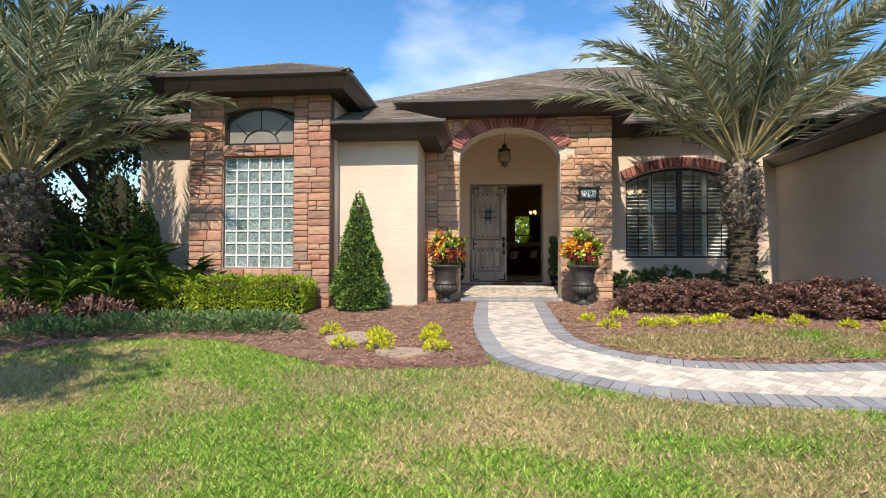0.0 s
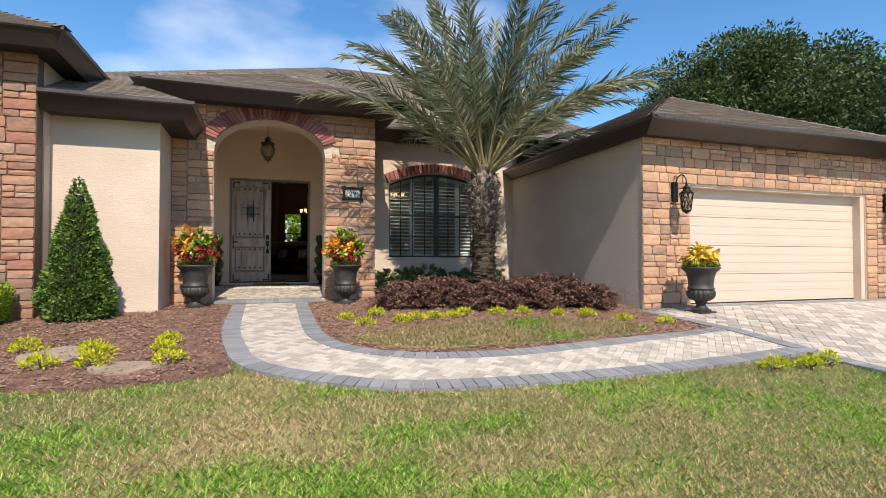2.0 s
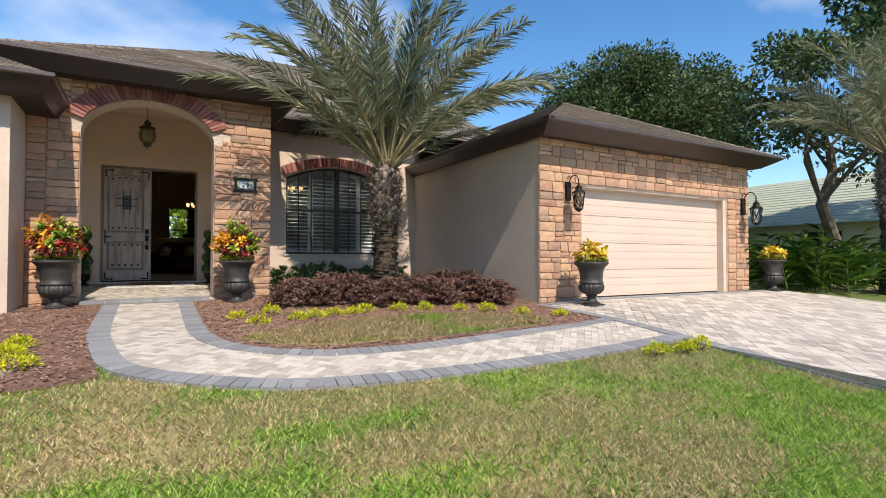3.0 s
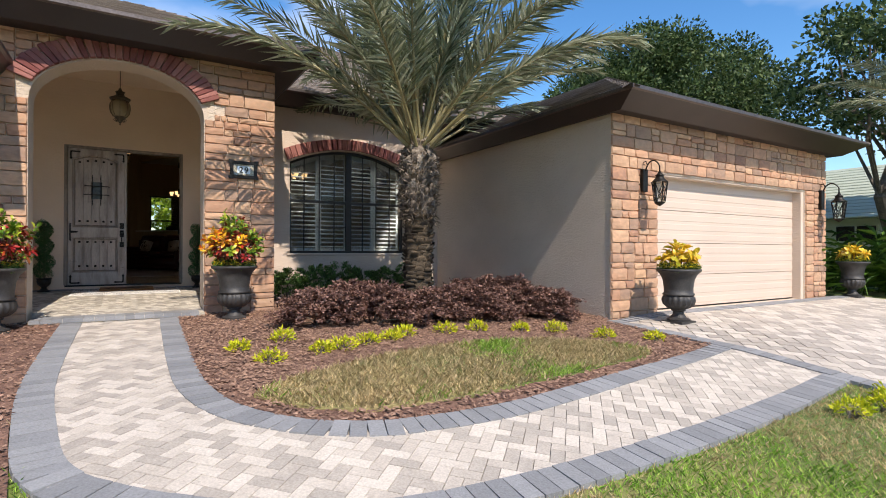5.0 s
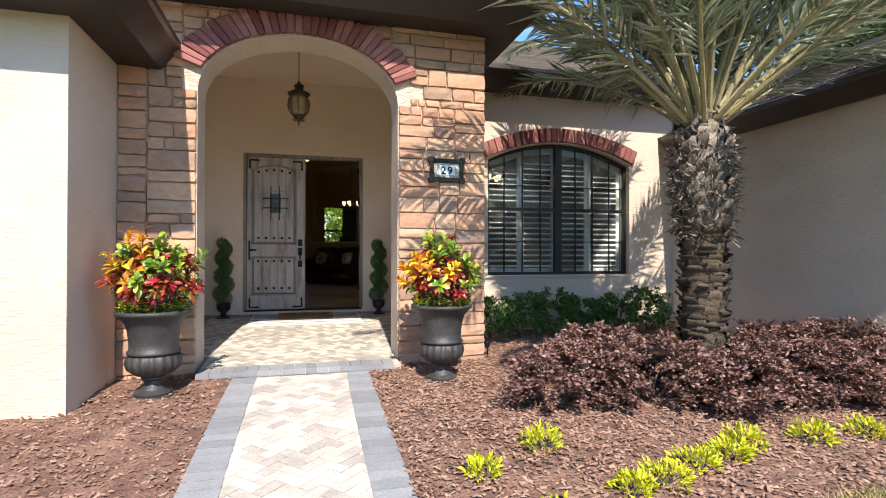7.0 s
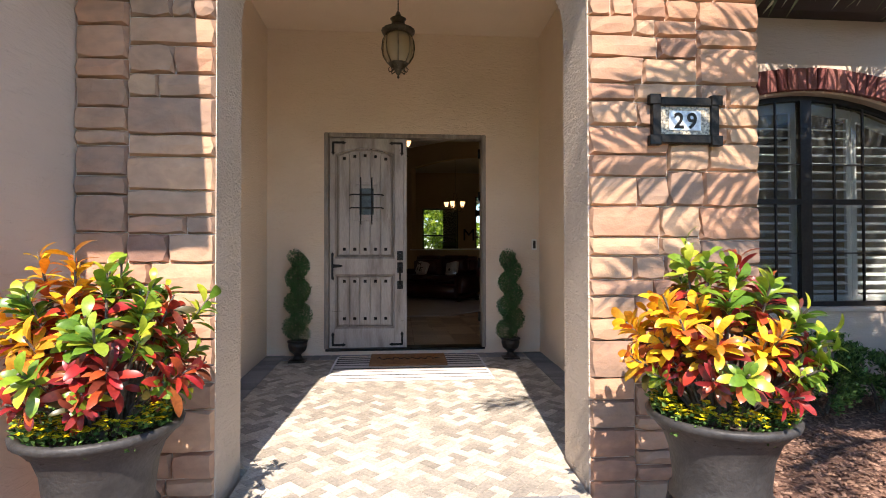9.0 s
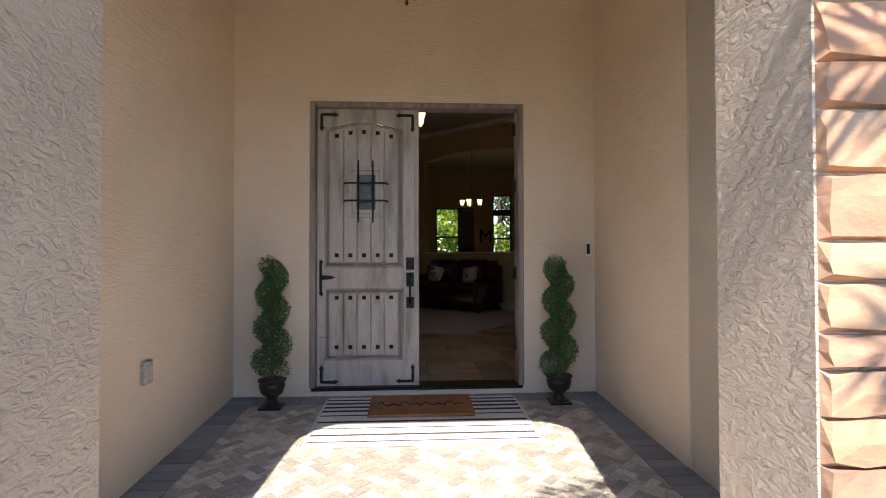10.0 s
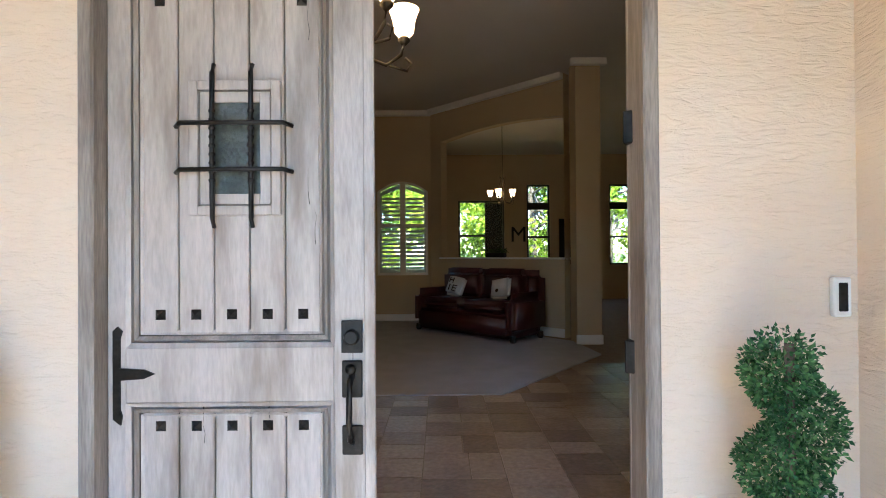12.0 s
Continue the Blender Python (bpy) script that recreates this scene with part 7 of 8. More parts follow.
for k, (lx, rot) in enumerate(((-0.55, 8), (0.52, -10))):
    p = empty("throw_pillow", (0, 0, 0), "white cotton throw pillow with dark print on sofa", "pillow", "sofa pillows")
    p.matrix_world = pose(0.80, 6.92, 0.012, 0, 0, -46) @ pose(lx * 0.98, 0.0, 0.58, -20, rot, 0)
    bm = bmesh.new()
    cushion(bm, -0.2, 0.2, -0.06, 0.06, 0.0, 0.38, 0.055)
    part("cover", bm, M_PILLOW, p, smooth=True)
    bm = bmesh.new()
    if k == 0:
        for x0, x1, z0, z1 in ((-0.13, -0.11, 0.22, 0.31), (-0.05, -0.03, 0.22, 0.31), (-0.11, -0.05, 0.255, 0.275), (-0.1, -0.08, 0.08, 0.19), (-0.02, 0.0, 0.08, 0.19), (0.0, 0.08, 0.08, 0.095), (0.0, 0.07, 0.13, 0.145), (0.0, 0.08, 0.175, 0.19)):
            box(bm, x0, x1, -0.064, -0.058, z0, z1)
    else:
        lathe(bm, [(0.03, 0), (0.03, 0.006)], 12)
        for v in bm.verts:
            v.co = Vector((v.co.x - 0.03, -0.058 - v.co.z, 0.14 + v.co.y))
    part("print", bm, M_INK, p, "dark printed motif")

# small things at the back
tv = empty("wall_panel", (3.79, 13.12, 1.0), "tall dark panel hung on the rear wall", "wall panel")
slab("screen", M_TV, (-0.19, 0.19, -0.05, 0.06, 0.0, 1.28), tv, bevel=0.008)
txt = bpy.data.curves.new("letter", "FONT")
txt.body, txt.size, txt.extrude, txt.align_x = "M", 0.62, 0.015, "CENTER"
tob = new("letter", txt)
dg = bpy.context.evaluated_depsgraph_get()
lm = bpy.data.meshes.new_from_object(tob.evaluated_get(dg))
bpy.data.objects.remove(tob)
lm.materials.clear()
lm.materials.append(M_BLACK)
lm.transform(pose(2.45, 13.16, 1.64, 90, 0, 0))
tagged(new("wall_letter", lm), "dark letter M hung on the tan wall", "wall decor")
ledge = empty("ledge_plant", (1.20, 7.49, 1.25), "row of small dark plants on the half wall", "plant")
rngp = np.random.default_rng(4)
P = np.stack([rngp.uniform(-.22, .22, 260), rngp.uniform(-.06, .06, 260), rngp.uniform(0.07, .14, 260)], 1)
v, f = leaves(P, ball_ways(260, rngp, .3), ball_ways(260, rngp), np.full(260, .05), np.full(260, .025))
soup("foliage", v, f, M_SCRUB, ledge)
slab("trough", M_BLACK, (-0.2, 0.2, -0.05, 0.05, 0.0, 0.08), ledge, bevel=0.01)
ledge.rotation_euler = (0, 0, math.atan2(-2.35, 2.37))
chair = empty("armchair", (5.2, 9.5, -0.005), "tan upholstered armchair in the rear room", "chair")
for nm, d in (("seat", (-0.4, 0.4, -0.4, 0.4, 0.15, 0.45)), ("backrest", (-0.42, 0.42, 0.25, 0.45, 0.15, 0.95)), ("arm", (-0.52, -0.38, -0.4, 0.4, 0.15, 0.62)), ("arm", (0.38, 0.52, -0.4, 0.4, 0.15, 0.62))):
    bm = bmesh.new()
    cushion(bm, *d, 0.06)
    part(nm, bm, M_STUCCO_GREY, chair, smooth=True)
for x in (-0.4, 0.4):
    for y in (-0.33, 0.36):
        bm = bmesh.new()
        lathe(bm, [(0.02, 0), (0.03, 0.16)], 8, (x, y, 0))
        part("leg", bm, M_BLACK, chair)

# neighbouring house beyond the drive
M_NROOF = surf("pale green-grey metal roof", (0.36, 0.40, 0.32), (0.44, 0.48, 0.39), 2.0, 0.85, 0.0, 40, fine=0.06, spec=0.2)
M_NWALL = surf("pale green stucco", (0.50, 0.53, 0.42), (0.56, 0.59, 0.47), 1.0, 0.85, 0.3, 40, fine=0.05)
nb = empty("neighbour_house", (30, -2, -0.4), "pale stucco neighbour house with ribbed metal roof", "house")
def nloc(o):
    o.data.transform(Matrix.Translation((-30, 2, 0.4)))
    return o
nloc(slab("wall", M_NWALL, (25.5, 38, -14, 10, -0.6, 2.15), nb))
n = 17
for i in range(n):
    bm = bmesh.new()
    s0, s1 = i / n, (i + 1.05) / n
    x0, x1, z0, z1 = 24.6 + 6.0 * s0, 24.6 + 6.0 * s1, 2.05 + 2.75 * s0, 2.05 + 2.75 * s1
    vs = [bm.verts.new(p) for p in ((x0, -15, z0), (x0, 11, z0), (x1, 11, z1 - 0.03), (x1, -15, z1 - 0.03), (x0, -15, z0 - 0.05), (x0, 11, z0 - 0.05))]
    bm.faces.new(vs[:4]), bm.faces.new((vs[4], vs[5], vs[1], vs[0]))
    nloc(part("roof_course", bm, M_NROOF, nb))
bm = bmesh.new()
prism(bm, [(30.6, 4.79), (24.7, 2.0), (38, 2.0)], "y", -15, 11)
nloc(part("roof_body", bm, M_NROOF, nb))
for y in (-7.6, -4.6, -1.5):
    w = nloc(slab("window", M_NWALL, (25.44, 25.5, y - 0.75, y + 0.75, 1.05, 1.75), nb))
    for k in (-1, 1):
        nloc(slab("pane", M_TV, (25.42, 25.45, y + 0.36 * k - 0.32, y + 0.36 * k + 0.32, 1.1, 1.7), w))

# slate tiles near the door
rngt = random.Random(21)
rects = []
split_fields = ((-1.7, 2.6, 0.22, 3.3), (0.7, 2.6, 3.3, 4.6))
def tile_split(x0, x1, y0, y1):
    w, h = x1 - x0, y1 - y0
    if w > 0.66 or (w > 0.45 and w >= h and rngt.random() < 0.5):
        c = x0 + w * rngt.uniform(.38, .62)
        tile_split(x0, c, y0, y1), tile_split(c, x1, y0, y1)
    elif h > 0.46 or (h > 0.36 and rngt.random() < 0.5):
        c = y0 + h * rngt.uniform(.38, .62)
        tile_split(x0, x1, y0, c), tile_split(x0, x1, c, y1)
    else:
        rects.append((x0, x1, y0, y1))
for f in split_fields:
    tile_split(*f)
for x0, x1, y0, y1 in rects:
    if y0 > 3.28 and x0 < 0.67 + (y1 - 3.3) * 0.65:
        continue
    bm = bmesh.new()
    box(bm, x0 + 0.004, x1 - 0.004, y0 + 0.004, y1 - 0.004, -0.02, 0.0)
    o = new("tile", mesh("tile", bm, M_TILE))
    o.parent = floor_inside

# ---------------------------------------------------------------- stone cladding, bricks and pavers
def split(x0, x1, z0, z1, rng, out, maxw=0.58, maxh=0.235, minw=0.13, minh=0.075):
    """Random ashlar: halve the field until each piece has the size of a stone."""
    w, h = x1 - x0, z1 - z0
    if 0.35 < h < 1.6 and w > 0.6 and rng.random() < 0.6:
        c = x0 + w * rng.uniform(0.35, 0.65)
        split(x0, c, z0, z1, rng, out, maxw, maxh, minw, minh)
        split(c, x1, z0, z1, rng, out, maxw, maxh, minw, minh)
        return
    if h > maxh or (h > 0.165 and h > minh * 2.1 and rng.random() < 0.3 and w < 0.4):
        if h > 2 * minh:
            c = z0 + h * rng.uniform(0.36, 0.64)
            if h > 0.7:
                c = z0 + h * rng.uniform(0.42, 0.58)
            split(x0, x1, z0, c, rng, out, maxw, maxh, minw, minh)
            split(x0, x1, c, z1, rng, out, maxw, maxh, minw, minh)
            return
    if w > maxw or (w > minw * 2.3 and w > h * 2.6 and rng.random() < 0.4) or (w > minw * 2.2 and w > 0.36 and rng.random() < 0.25):
        c = x0 + w * rng.uniform(0.32, 0.68)
        split(x0, c, z0, z1, rng, out, maxw, maxh, minw, minh)
        split(c, x1, z0, z1, rng, out, maxw, maxh, minw, minh)
        return
    out.append((x0, x1, z0, z1))


def stone_mesh(w, h, d, rng):
    """One split-faced stone: an uneven front with rounded arrises; back at y = 0."""
    nx, nz = (4 if w > 0.2 else 3), (4 if h > 0.15 else 3)
    g = 0.004
    verts, faces = [], []
    front = {}
    tilt, lean = rng.uniform(-.007, .007), rng.uniform(-.007, .007)
    for i in range(nx):
        for j in range(nz):
            u, t = i / (nx - 1), j / (nz - 1)
            rim = i in (0, nx - 1) or j in (0, nz - 1)
            corner = i in (0, nx - 1) and j in (0, nz - 1)
            x, z = g + (w - 2 * g) * u, g + (h - 2 * g) * t
            x += rng.uniform(-.007, .007) + (0.005 if i == 0 else -0.005 if i == nx - 1 else 0)
            z += rng.uniform(-.006, .006) + (0.004 if j == 0 else -0.004 if j == nz - 1 else 0)
            if corner:
                x += 0.006 if i == 0 else -0.006
                z += 0.005 if j == 0 else -0.005
            y = -d - (0 if rim else rng.uniform(0.0, 0.008)) + (rng.uniform(0.001, 0.005) if rim else 0) + tilt * (u - .5) + lean * (t - .5)
            front[i, j] = len(verts)
            verts.append((x - w / 2, y, z - h / 2))
    for i in range(nx - 1):
        for j in range(nz - 1):
            faces.append((front[i, j], front[i + 1, j], front[i + 1, j + 1], front[i, j + 1]))
    ring = [(i, 0) for i in range(nx)] + [(nx - 1, j) for j in range(1, nz)] + [(i, nz - 1) for i in range(nx - 2, -1, -1)] + [(0, j) for j in range(nz - 2, 0, -1)]
    back = []
    for i, j in ring:
        u, t = i / (nx - 1), j / (nz - 1)
        back.append(len(verts))
        verts.append((g * .6 + (w - 1.2 * g) * u - w / 2, 0, g * .6 + (h - 1.2 * g) * t - h / 2))
    k = len(ring)
    for q in range(k):
        a, b = front[ring[q]], front[ring[(q + 1) % k]]
        faces.append((b, a, back[q], back[(q + 1) % k]))
    me = bpy.data.meshes.new("stone")
    me.from_pydata(verts, [], faces)
    me.polygons.foreach_set("use_smooth", [False] * len(faces))
    return me


def clad(parent, fields, y, material, seed, keep=None, maxh=0.205, maxw=0.47):
    """Stones over rectangular fields of a wall face that looks towards -y."""
    rng = random.Random(seed)
    inv = parent.matrix_world.inverted()
    for x0, x1, z0, z1 in fields:
        rects = []
        split(x0, x1, z0, z1, rng, rects, maxw, maxh)
        todo = list(rects)
        while todo:
            a, b, c, d = todo.pop()
            if keep:
                state = keep(a, b, c, d)
                if state == 0:
                    continue
                if state == 1 and (b - a > 0.15 or d - c > 0.13):
                    if (b - a) > (d - c):
                        m = (a + b) / 2
                        todo += [(a, m, c, d), (m, b, c, d)]
                    else:
                        m = (c + d) / 2
                        todo += [(a, b, c, m), (a, b, m, d)]
                    continue
            me = stone_mesh(b - a, d - c, rng.uniform(0.028, 0.035), rng)
            me.materials.append(material)
            o = new("stone", me)
            o.parent = parent
            o.location = inv @ Vector(((a + b) / 2, y, (c + d) / 2))


RING_IN, RING_OUT = (0.962, 0.62), (1.215, 0.88)


def arch_keep(a, b, c, d):
    """0: within the arch or its brick ring, 1: across the ring's edge, 2: clear of it."""
    def r(x, z):
        if z < 2.42:
            return 9.0
        return math.hypot((x + 0.015) / 1.10, (z - 2.42) / 0.765)
    vals = [r(x, z) for x in (a, (a + b) / 2, b) for z in (c, (c + d) / 2, d)]
    if min(vals) >= 1:
        return 2
    return 0 if vals[4] < 1 else 1


clad(wall_entry, [(-1.63, -0.972, -0.42, 2.42), (0.925, 1.86, -0.42, 2.42), (-1.63, 1.86, 2.42, 3.30)], -3.25, M_STONE, 11, arch_keep)
clad(wall_tower, [(-5.47, -4.885, -0.45, 3.36), (-3.645, -3.02, -0.45, 3.36), (-4.885, -3.645, -0.45, 0.38), (-4.885, -3.645, 2.27, 2.46), (-4.885, -3.645, 3.15, 3.36)], -4.72, M_STONE_RED, 12)
clad(wall_garage, [(5.65, 6.62, -0.40, 1.80), (10.95, 11.72, -0.40, 1.80), (5.65, 11.72, 1.80, 2.58)], -6.12, M_STONE, 13, maxh=0.185, maxw=0.46)


def wedge(name, centre, inner, outer, a0, a1, depth, y):
    """A tapered brick of an elliptical ring, between two angles."""
    bm = bmesh.new()
    pts = []
    for ell, a in ((inner, a0), (inner, a1), (outer, a1), (outer, a0)):
        pts.append((centre[0] - ell[0] * math.cos(a), centre[1] + ell[1] * math.sin(a)))
    prism(bm, pts, "y", y - depth, y)
    return mesh(name, bm, M_BRICK, bevel=0.006)


rng = random.Random(5)
k = 34
lo, hi = radians(19), radians(161)
for i in range(k):
    a0, a1 = lo + (hi - lo) * (i + 0.05) / k, lo + (hi - lo) * (i + 0.95) / k
    o = new("brick", wedge("brick", (-0.025, 2.42), RING_IN, (RING_OUT[0] + rng.uniform(-.015, .015), RING_OUT[1] + rng.uniform(-.015, .015)), a0, a1, 0.055 + rng.uniform(0, .012), -3.25))
    o.parent = wall_entry
# brick arch over the window
k = 26
for i in range(k):
    u0, u1 = (i + 0.05) / k, (i + 0.95) / k
    bm = bmesh.new()
    pts = []
    for u, off in ((u0, 0.0), (u1, 0.0), (u1, 0.20), (u0, 0.20)):
        x = 2.50 + 2.43 * u
        z = 2.275 + 0.29 * (1 - (2 * u - 1) ** 2) + off
        pts.append((x + (u - 0.5) * off * 0.75, z))
    prism(bm, pts, "y", -1.45 - 0.045 - rng.uniform(0, .012), -1.45)
    o = new("brick", mesh("brick", bm, M_BRICK, bevel=0.006))
    o.parent = wall_window


def paver_meshes(w, d, h, material, n=5, seed=0):
    rng = random.Random(seed)
    res = []
    for _ in range(n):
        bm = bmesh.new()
        box(bm, -w / 2, w / 2, -d / 2, d / 2, -h, 0)
        top = [v for v in bm.verts if v.co.z > -h / 2]
        for v in top:
            v.co.x *= 0.972 + rng.uniform(-.008, .008)
            v.co.y *= 0.948 + rng.uniform(-.01, .01)
            v.co.z += rng.uniform(-.0015, .0015)
        for v in bm.verts:
            if v.co.z < -h / 2:
                v.co.x *= 0.985
                v.co.y *= 0.975
        res.append(mesh("paver", bm, material))
    return res


def herringbone(area, angle, length=0.225, origin=(0, 0)):
    """Places (x, y, turn) of pavers in a herringbone laid at an angle, whose centres lie in the area."""
    s = length / 2
    xs, ys = [p[0] for p in area], [p[1] for p in area]
    cx, cy = (min(xs) + max(xs)) / 2, (min(ys) + max(ys)) / 2
    reach = math.hypot(max(xs) - min(xs), max(ys) - min(ys)) / 2 + 0.5
    n = int(reach / s) + 3
    c, sn = math.cos(radians(angle)), math.sin(radians(angle))
    P = []
    for j in range(-n, n):
        for i in range(-n, n):
            m = (i - j) % 4
            if m == 0:
                P.append(((i + 1.0) * s, (j + 0.5) * s, 0.0))
            elif m == 3:
                P.append(((i + 0.5) * s, (j + 1.0) * s, 90.0))
    P = np.array(P)
    X = cx + P[:, 0] * c - P[:, 1] * sn
    Y = cy + P[:, 0] * sn + P[:, 1] * c
    ok = inside(X, Y, area)
    return X[ok], Y[ok], P[ok, 2] + angle


PM = paver_meshes(0.121, 0.0595, 0.04, M_PAVER_PORCH, 6, 1)
PE = paver_meshes(0.215, 0.105, 0.05, M_PAVER_EDGE, 4, 2)
rng = random.Random(9)
# porch floor
X, Y, R = herringbone([(-1.40, -3.30), (1.40, -3.30), (1.40, -0.02), (-1.40, -0.02)], 45, 0.124)
ok = (np.abs(X) < 0.88) | (Y > -2.86)
tiltq = Matrix.Rotation(math.atan(0.125 / 3.5), 4, "X")
n = 0
extra = []
for x, y, r in zip(X[ok], Y[ok], R[ok]):
    if n < 300 and abs(x) < 0.75 and -2.4 < y < -0.9:
        o = new("paver", rng.choice(PM))
        o.parent = floor_porch
        o.matrix_local = Matrix.Translation((x, y, porch_z(y) + 0.0005 + rng.uniform(-.0008, .0008))) @ tiltq @ pose(0, 0, 0, 0, 0, r)
        n += 1
    else:
        extra.append((x, y, porch_z(y) + 0.0005, r))


def joined(name, places, w, d, h, material, parent, slope=False, grade=0.0):
    """Many pavers in one mesh."""
    V, F = [], []
    rr = np.random.default_rng(3)
    base = np.array([(-w / 2, -d / 2, 0), (w / 2, -d / 2, 0), (w / 2, d / 2, 0), (-w / 2, d / 2, 0)]) * [0.972, 0.948, 1]
    low = np.array([(-w / 2, -d / 2, -h), (w / 2, -d / 2, -h), (w / 2, d / 2, -h), (-w / 2, d / 2, -h)]) * [0.99, 0.98, 1]
    for i, (x, y, z, r) in enumerate(places):
        c, s = math.cos(radians(r)), math.sin(radians(r))
        for q in (base, low):
            pts = np.stack([q[:, 0] * c - q[:, 1] * s + x, q[:, 0] * s + q[:, 1] * c + y, q[:, 2]], 1)
            dz = (land(pts[:, 0], pts[:, 1]) - land(x, y)) if slope else 0
            pts[:, 2] += z + dz + grade * (pts[:, 1] - y) + rr.uniform(-.001, .001)
            V.append(pts)
        k = i * 8
        F += [(k, k + 1, k + 2, k + 3), (k, k + 4, k + 5, k + 1), (k + 1, k + 5, k + 6, k + 2), (k + 2, k + 6, k + 7, k + 3), (k + 3, k + 7, k + 4, k)]
    ob = soup(name, np.concatenate(V), F, material, parent)
    return tagged(ob, kind="stuff")


joined("paver_rest", extra, 0.121, 0.0595, 0.04, M_PAVER_PORCH_JOINED, floor_porch, grade=0.125 / 3.5)
# charcoal edges of the porch
def edge_run(line, parent, lift, pitch=0.1075, zf=None):
    """A course of charcoal pavers set across a line."""
    acc = 0.0
    for p, q in zip(line, line[1:]):
        p, q = Vector(p[:2]), Vector(q[:2])
        d = (q - p).length
        while acc <= d:
            c = p.lerp(q, acc / d) if d else p
            turn = math.degrees(math.atan2(q.y - p.y, q.x - p.x)) + 90
            z = (zf(c.y) if zf else float(land(c.x, c.y))) + lift
            o = new("edge_paver", rng.choice(PE))
            o.parent = parent
            sl = math.atan((float(land(c.x, c.y + .05)) - float(land(c.x, c.y - .05))) / 0.1) if not zf else math.atan(0.125 / 3.5)
            o.matrix_local = Matrix.Translation((c.x, c.y, z + rng.uniform(-.001, .001))) @ Matrix.Rotation(sl, 4, "X") @ pose(0, 0, 0, 0, 0, turn + rng.uniform(-1, 1))
            acc += pitch
        acc -= d


edge_run([(-0.87, -3.41), (0.86, -3.41)], floor_porch, 0.008, pitch=0.104, zf=porch_z)
edge_run([(-1.44, -0.06), (-1.44, -2.80)], floor_porch, 0.008, zf=porch_z)
edge_run([(1.44, -0.06), (1.44, -2.80)], floor_porch, 0.008, zf=porch_z)
edge_run([(-1.31, -0.115), (1.33, -0.115)], floor_porch, 0.006, zf=porch_z)

def offset(line, d):
    res = []
    for i, p in enumerate(line):
        a, b = Vector(line[max(0, i - 1)]), Vector(line[min(len(line) - 1, i + 1)])
        t = (b - a).normalized()
        res.append(Vector(p) + Vector((-t.y, t.x)) * d)
    return res


# path
path = patch("path", PATH_AREA, 0.012, M_JOINT, spacing=0.25)
tagged(path, "curved herringbone paver path with charcoal borders", "path", kind="structure")
INNER = [*offset(PATH_OUT, 0.13), *offset(PATH_IN, -0.13)[::-1]]
X, Y, R = herringbone(INNER, 45, 0.16)
order = np.argsort(Y)[::-1]
rest, n = [], 0
PP = paver_meshes(0.16, 0.08, 0.04, M_PAVER, 5, 4)
for i in order:
    x, y, r = X[i], Y[i], R[i]
    z = float(land(x, y)) + 0.026
    if n < 300:
        o = new("paver", rng.choice(PP))
        o.parent = path
        sl = math.atan((float(land(x, y + .05)) - float(land(x, y - .05))) / 0.1)
        o.matrix_local = Matrix.Translation((x, y, z + rng.uniform(-.0015, .0015))) @ Matrix.Rotation(sl, 4, "X") @ pose(0, 0, 0, 0, 0, r)
        n += 1
    else:
        rest.append((x, y, z, r))
if rest:
    joined("paver_rest", rest, 0.16, 0.08, 0.04, M_PAVER_JOINED, path, True)


edge_run(offset(PATH_OUT, 0.10), path, 0.034)
edge_run(offset(PATH_IN, -0.10), path, 0.034)

# driveway
drive = patch("driveway", DRIVE, 0.012, M_JOINT, spacing=0.5)
tagged(drive, "wide tan herringbone paver driveway", "driveway", kind="structure")
near = [(5.75, -6.25), (12.5, -6.25), (13.1, -10), (13.3, -13), (5.75, -13)]
X, Y, R = herringbone(near, 45, 0.27)
order = np.argsort((X - 5.8) ** 2 + (Y + 8.0) ** 2)
PD = paver_meshes(0.27, 0.135, 0.04, M_PAVER, 5, 6)
for i in order[:300]:
    o = new("paver", rng.choice(PD))
    o.parent = drive
    sl = math.atan((float(land(X[i], Y[i] + .05)) - float(land(X[i], Y[i] - .05))) / 0.1)
    o.matrix_local = Matrix.Translation((X[i], Y[i], float(land(X[i], Y[i])) + 0.026 + rng.uniform(-.0015, .0015))) @ Matrix.Rotation(sl, 4, "X") @ pose(0, 0, 0, 0, 0, R[i])
joined("paver_field", [(X[i], Y[i], float(land(X[i], Y[i])) + 0.026, R[i]) for i in order[300:]], 0.27, 0.135, 0.04, M_PAVER_JOINED, drive, True)
far = [(5.75, -13), (13.3, -13), (13.5, -20), (5.75, -20)]
X, Y, R = herringbone(far, 45, 0.4)
joined("paver_field", [(x, y, float(land(x, y)) + 0.026, r) for x, y, r in zip(X, Y, R)], 0.4, 0.2, 0.04, M_PAVER_JOINED, drive, True)
edge_run([(5.60, -6.25), (5.60, -13.0)], drive, 0.036)
edge_run([(5.75, -6.32), (12.4, -6.32)], drive, 0.036)

# sandy spots in the bed
for i, (x, y, rx, ry) in enumerate(((-1.95, -7.35, .28, .42), (-1.25, -7.95, .30, .18))):
    o = patch("bare_soil", [(x + rx * math.cos(a) * (1 + .15 * math.sin(3 * a + i)), y + ry * math.sin(a) * (1 + .12 * math.cos(4 * a))) for a in np.linspace(0, 2 * math.pi, 22)[:-1]], 0.042, M_BARE, spacing=0.12, rough=0.006, drop=0.03)
    tagged(o, "patch of bare sandy soil in mulch", "soil", kind="structure")


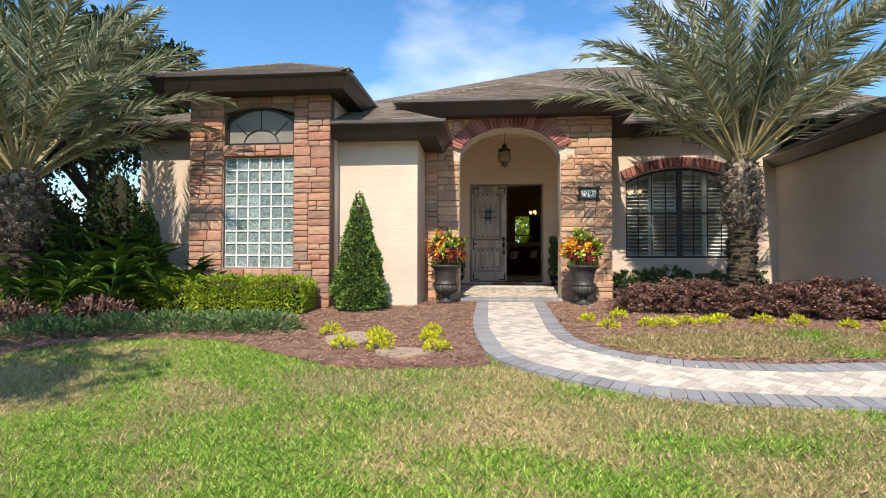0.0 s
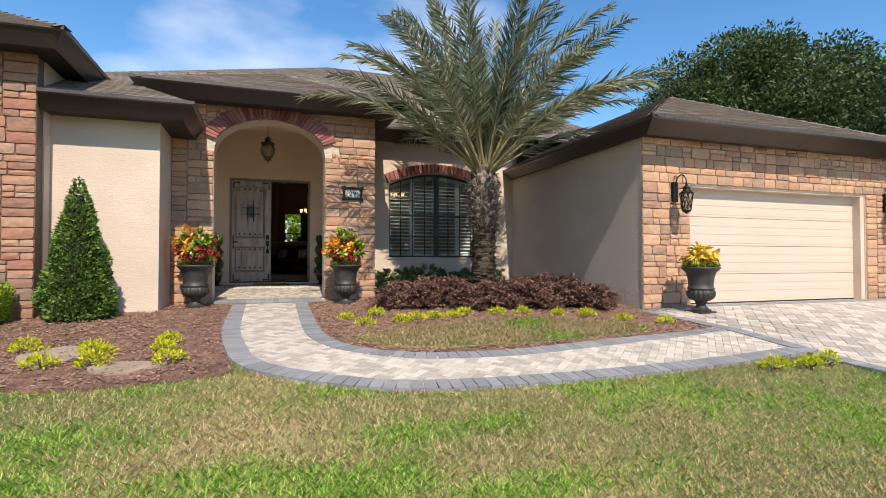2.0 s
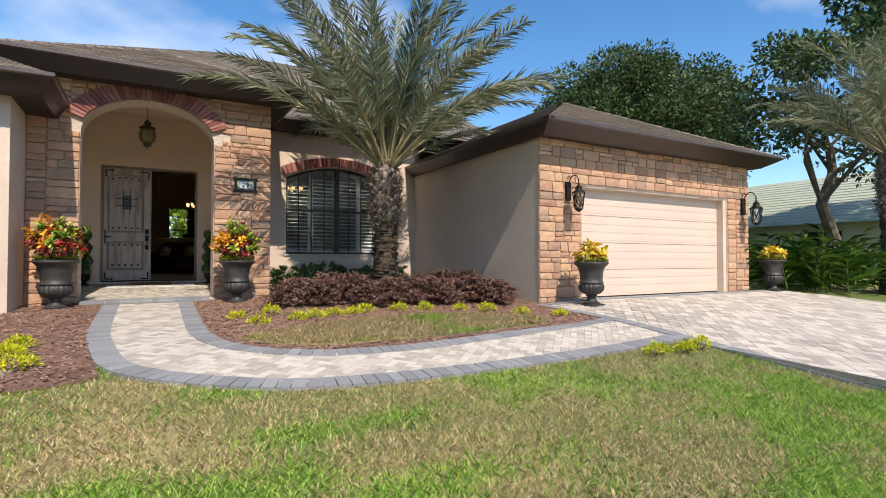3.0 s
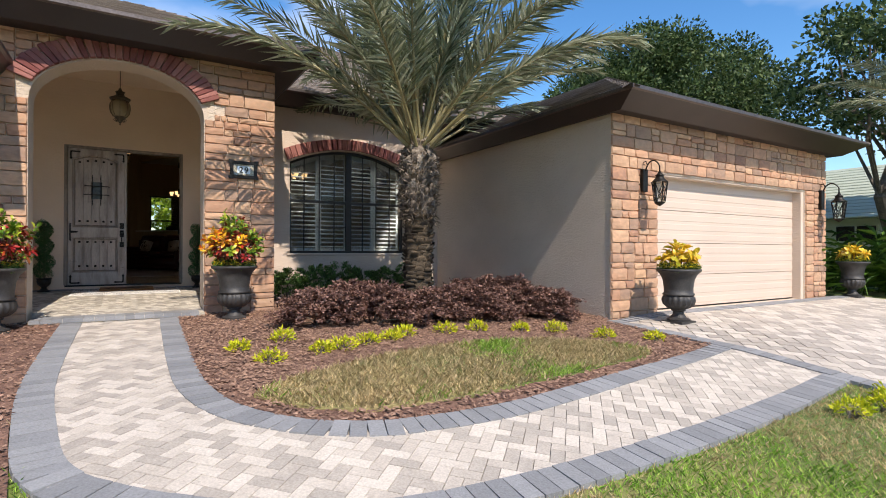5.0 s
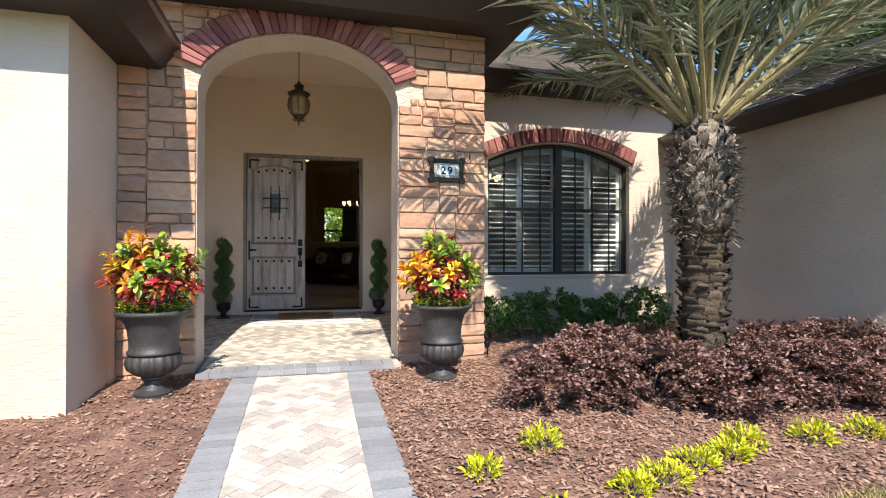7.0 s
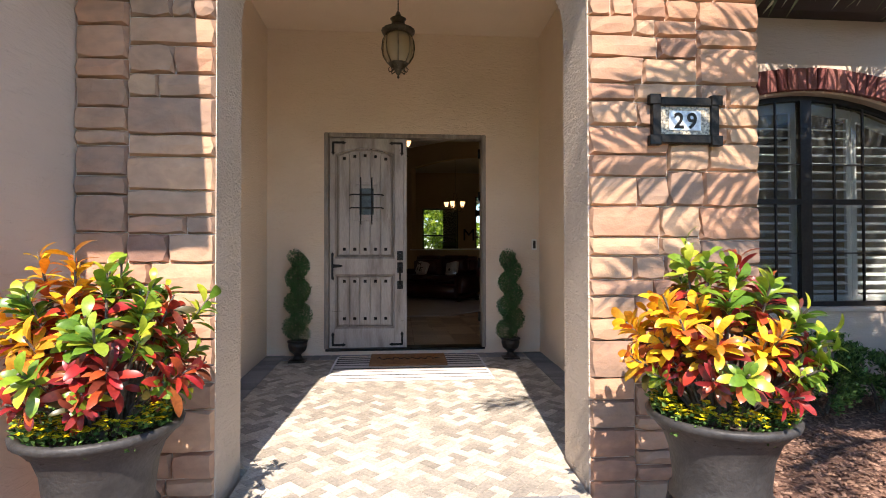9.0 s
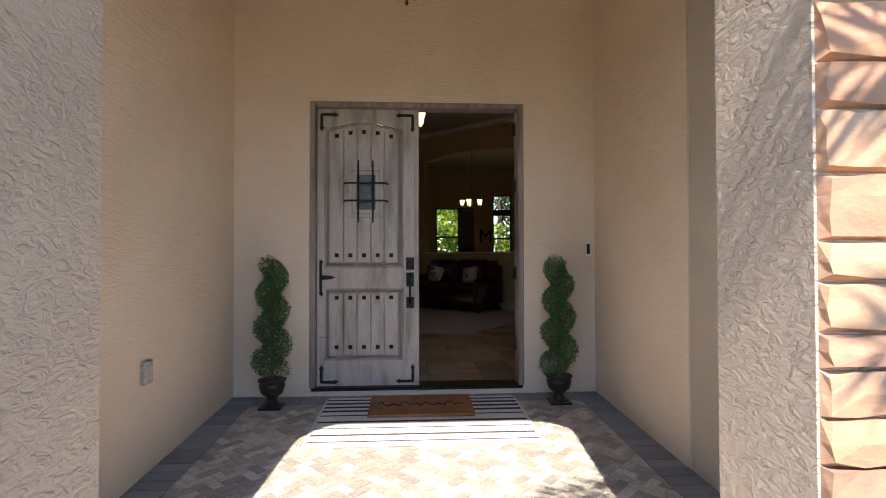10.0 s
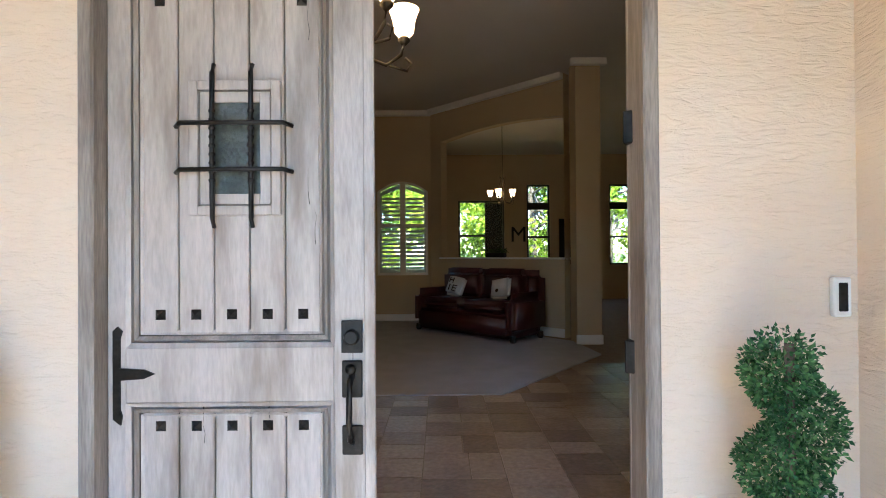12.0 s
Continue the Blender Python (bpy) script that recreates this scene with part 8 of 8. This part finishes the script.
# bark chips
def scatter_chips(name, outline, n, parent, seed, avoid=()):
    r = np.random.default_rng(seed)
    xs, ys = [p[0] for p in outline], [p[1] for p in outline]
    x, y = r.uniform(min(xs), max(xs), n * 3), r.uniform(max(min(ys), -9.4), max(ys), n * 3)
    ok = inside(x, y, outline)
    for poly in avoid:
        ok &= ~inside(x, y, poly)
    x, y = x[ok][:n], y[ok][:n]
    m = len(x)
    z = land(x, y) + 0.03 + r.uniform(0, 0.014, m)
    a, l, w, t = r.uniform(0, np.pi * 2, m), r.uniform(0.014, 0.05, m), r.uniform(0.008, 0.02, m), r.uniform(-.35, .35, m)
    D = np.stack([np.cos(a), np.sin(a), t], 1) * l[:, None] / 2
    S = np.stack([-np.sin(a), np.cos(a), r.uniform(-.5, .5, m)], 1) * w[:, None] / 2
    C = np.stack([x, y, z], 1)
    up = np.array([0, 0, 0.006])
    v = np.stack([C - D - S, C + D * .9 - S, C + D + S * .8, C - D * .85 + S, C - D * .3 + up, C + D * .4 + up], 1).reshape(-1, 3)
    k = np.arange(m)[:, None] * 6
    f = np.concatenate([k + q for q in ([0, 1, 5], [0, 5, 4], [1, 2, 5], [2, 3, 4], [2, 4, 5], [3, 0, 4])])
    tagged(soup(name, v, f, M_CHIP, parent), "loose bark chips", kind="stuff")


BED_NEAR = [p for p in BED_LEFT if p[0] > -7.5] + [Vector((-7.4, -3.0)), Vector((-1.7, -3.0))]
scatter_chips("bark_chips", BED_LEFT, 34000, bed_left, 1)
scatter_chips("bark_chips", BED_RIGHT, 34000, bed_right, 2, [ISLAND])


# grass
def scatter_grass(name, x, y, parent, seed, material, hmin=0.028, hmax=0.064, lift=0.0):
    r = np.random.default_rng(seed)
    m = len(x)
    z = land(x, y) + lift
    a = r.uniform(0, 2 * np.pi, m)
    lean = r.uniform(0.1, 0.9, m)
    D = np.stack([np.cos(a) * lean, np.sin(a) * lean, np.ones(m)], 1)
    h = r.uniform(hmin, hmax, m) * r.uniform(0.6, 1.25, m)
    v, f = leaves(np.stack([x, y, z - 0.004], 1), D, np.stack([-np.cos(a), -np.sin(a), lean], 1), h, np.full(m, 0.0046) * r.uniform(.7, 1.5, m), 0.35, 0.2, 0.3)
    return tagged(soup(name, v, f, material, parent), "short grass blades", kind="stuff")


r = np.random.default_rng(8)
n = 800000
ang, dist = r.uniform(radians(-15), radians(195), n), 0.2 + 13.5 * r.uniform(0, 1, n) ** 1.1
gx, gy = dist * np.cos(ang), -13.3 + dist * np.sin(ang)
ok = ~inside(gx, gy, BED_LEFT) & ~inside(gx, gy, PATH_AREA) & ~inside(gx, gy, BED_RIGHT) & ~inside(gx, gy, DRIVE) & (gy < -6.8) & (np.abs(gx) < 14)
ok &= ~((gx > 0.6) & (gy > -8.0) & (gx < 5.6))
gx, gy = gx[ok], gy[ok]
dry = np.array([noise.noise((x * 0.55, y * 0.75, 3.0)) + 0.7 * noise.noise((x * 1.7, y * 2.3, 7.0)) for x, y in zip(gx, gy)])
for px, py, size in ((-2.9, -9.2, 0.75), (-1.5, -8.8, 0.5), (-0.4, -8.8, 0.4), (1.6, -10.2, 0.7), (-3.9, -9.6, 0.4)):
    dry += 0.45 * np.exp(-((gx - px) ** 2 + ((gy - py) * 1.6) ** 2) / size ** 2)
dry += np.clip((gx + 2.0) / 8.0, -0.38, 0.22) + 0.30 * np.exp(-((gy + 8.7) / 0.65) ** 2) - 0.14 + 0.18 * r.normal(size=len(gx))
scatter_grass("lawn_blades", gx[dry < 0.0], gy[dry < 0.0], ground, 1, M_BLADE)
scatter_grass("dry_blades", gx[dry >= 0.0], gy[dry >= 0.0], ground, 2, M_BLADE_DRY, 0.02, 0.055)
xs, ys = r.uniform(.7, 4.7, 26000), r.uniform(-8, -6.4, 26000)
ok = inside(xs, ys, ISLAND)
xs, ys = xs[ok], ys[ok]
d2 = np.array([noise.noise((x * 1.1, y * 1.3, 11.0)) for x, y in zip(xs, ys)]) + 0.2 * r.normal(size=len(xs))
scatter_grass("lawn_blades", xs[d2 < -0.36], ys[d2 < -0.36], island, 3, M_BLADE, 0.03, 0.08, 0.04)
scatter_grass("dry_blades", xs[d2 >= -0.36], ys[d2 >= -0.36], island, 4, M_BLADE_DRY, 0.03, 0.08, 0.04)
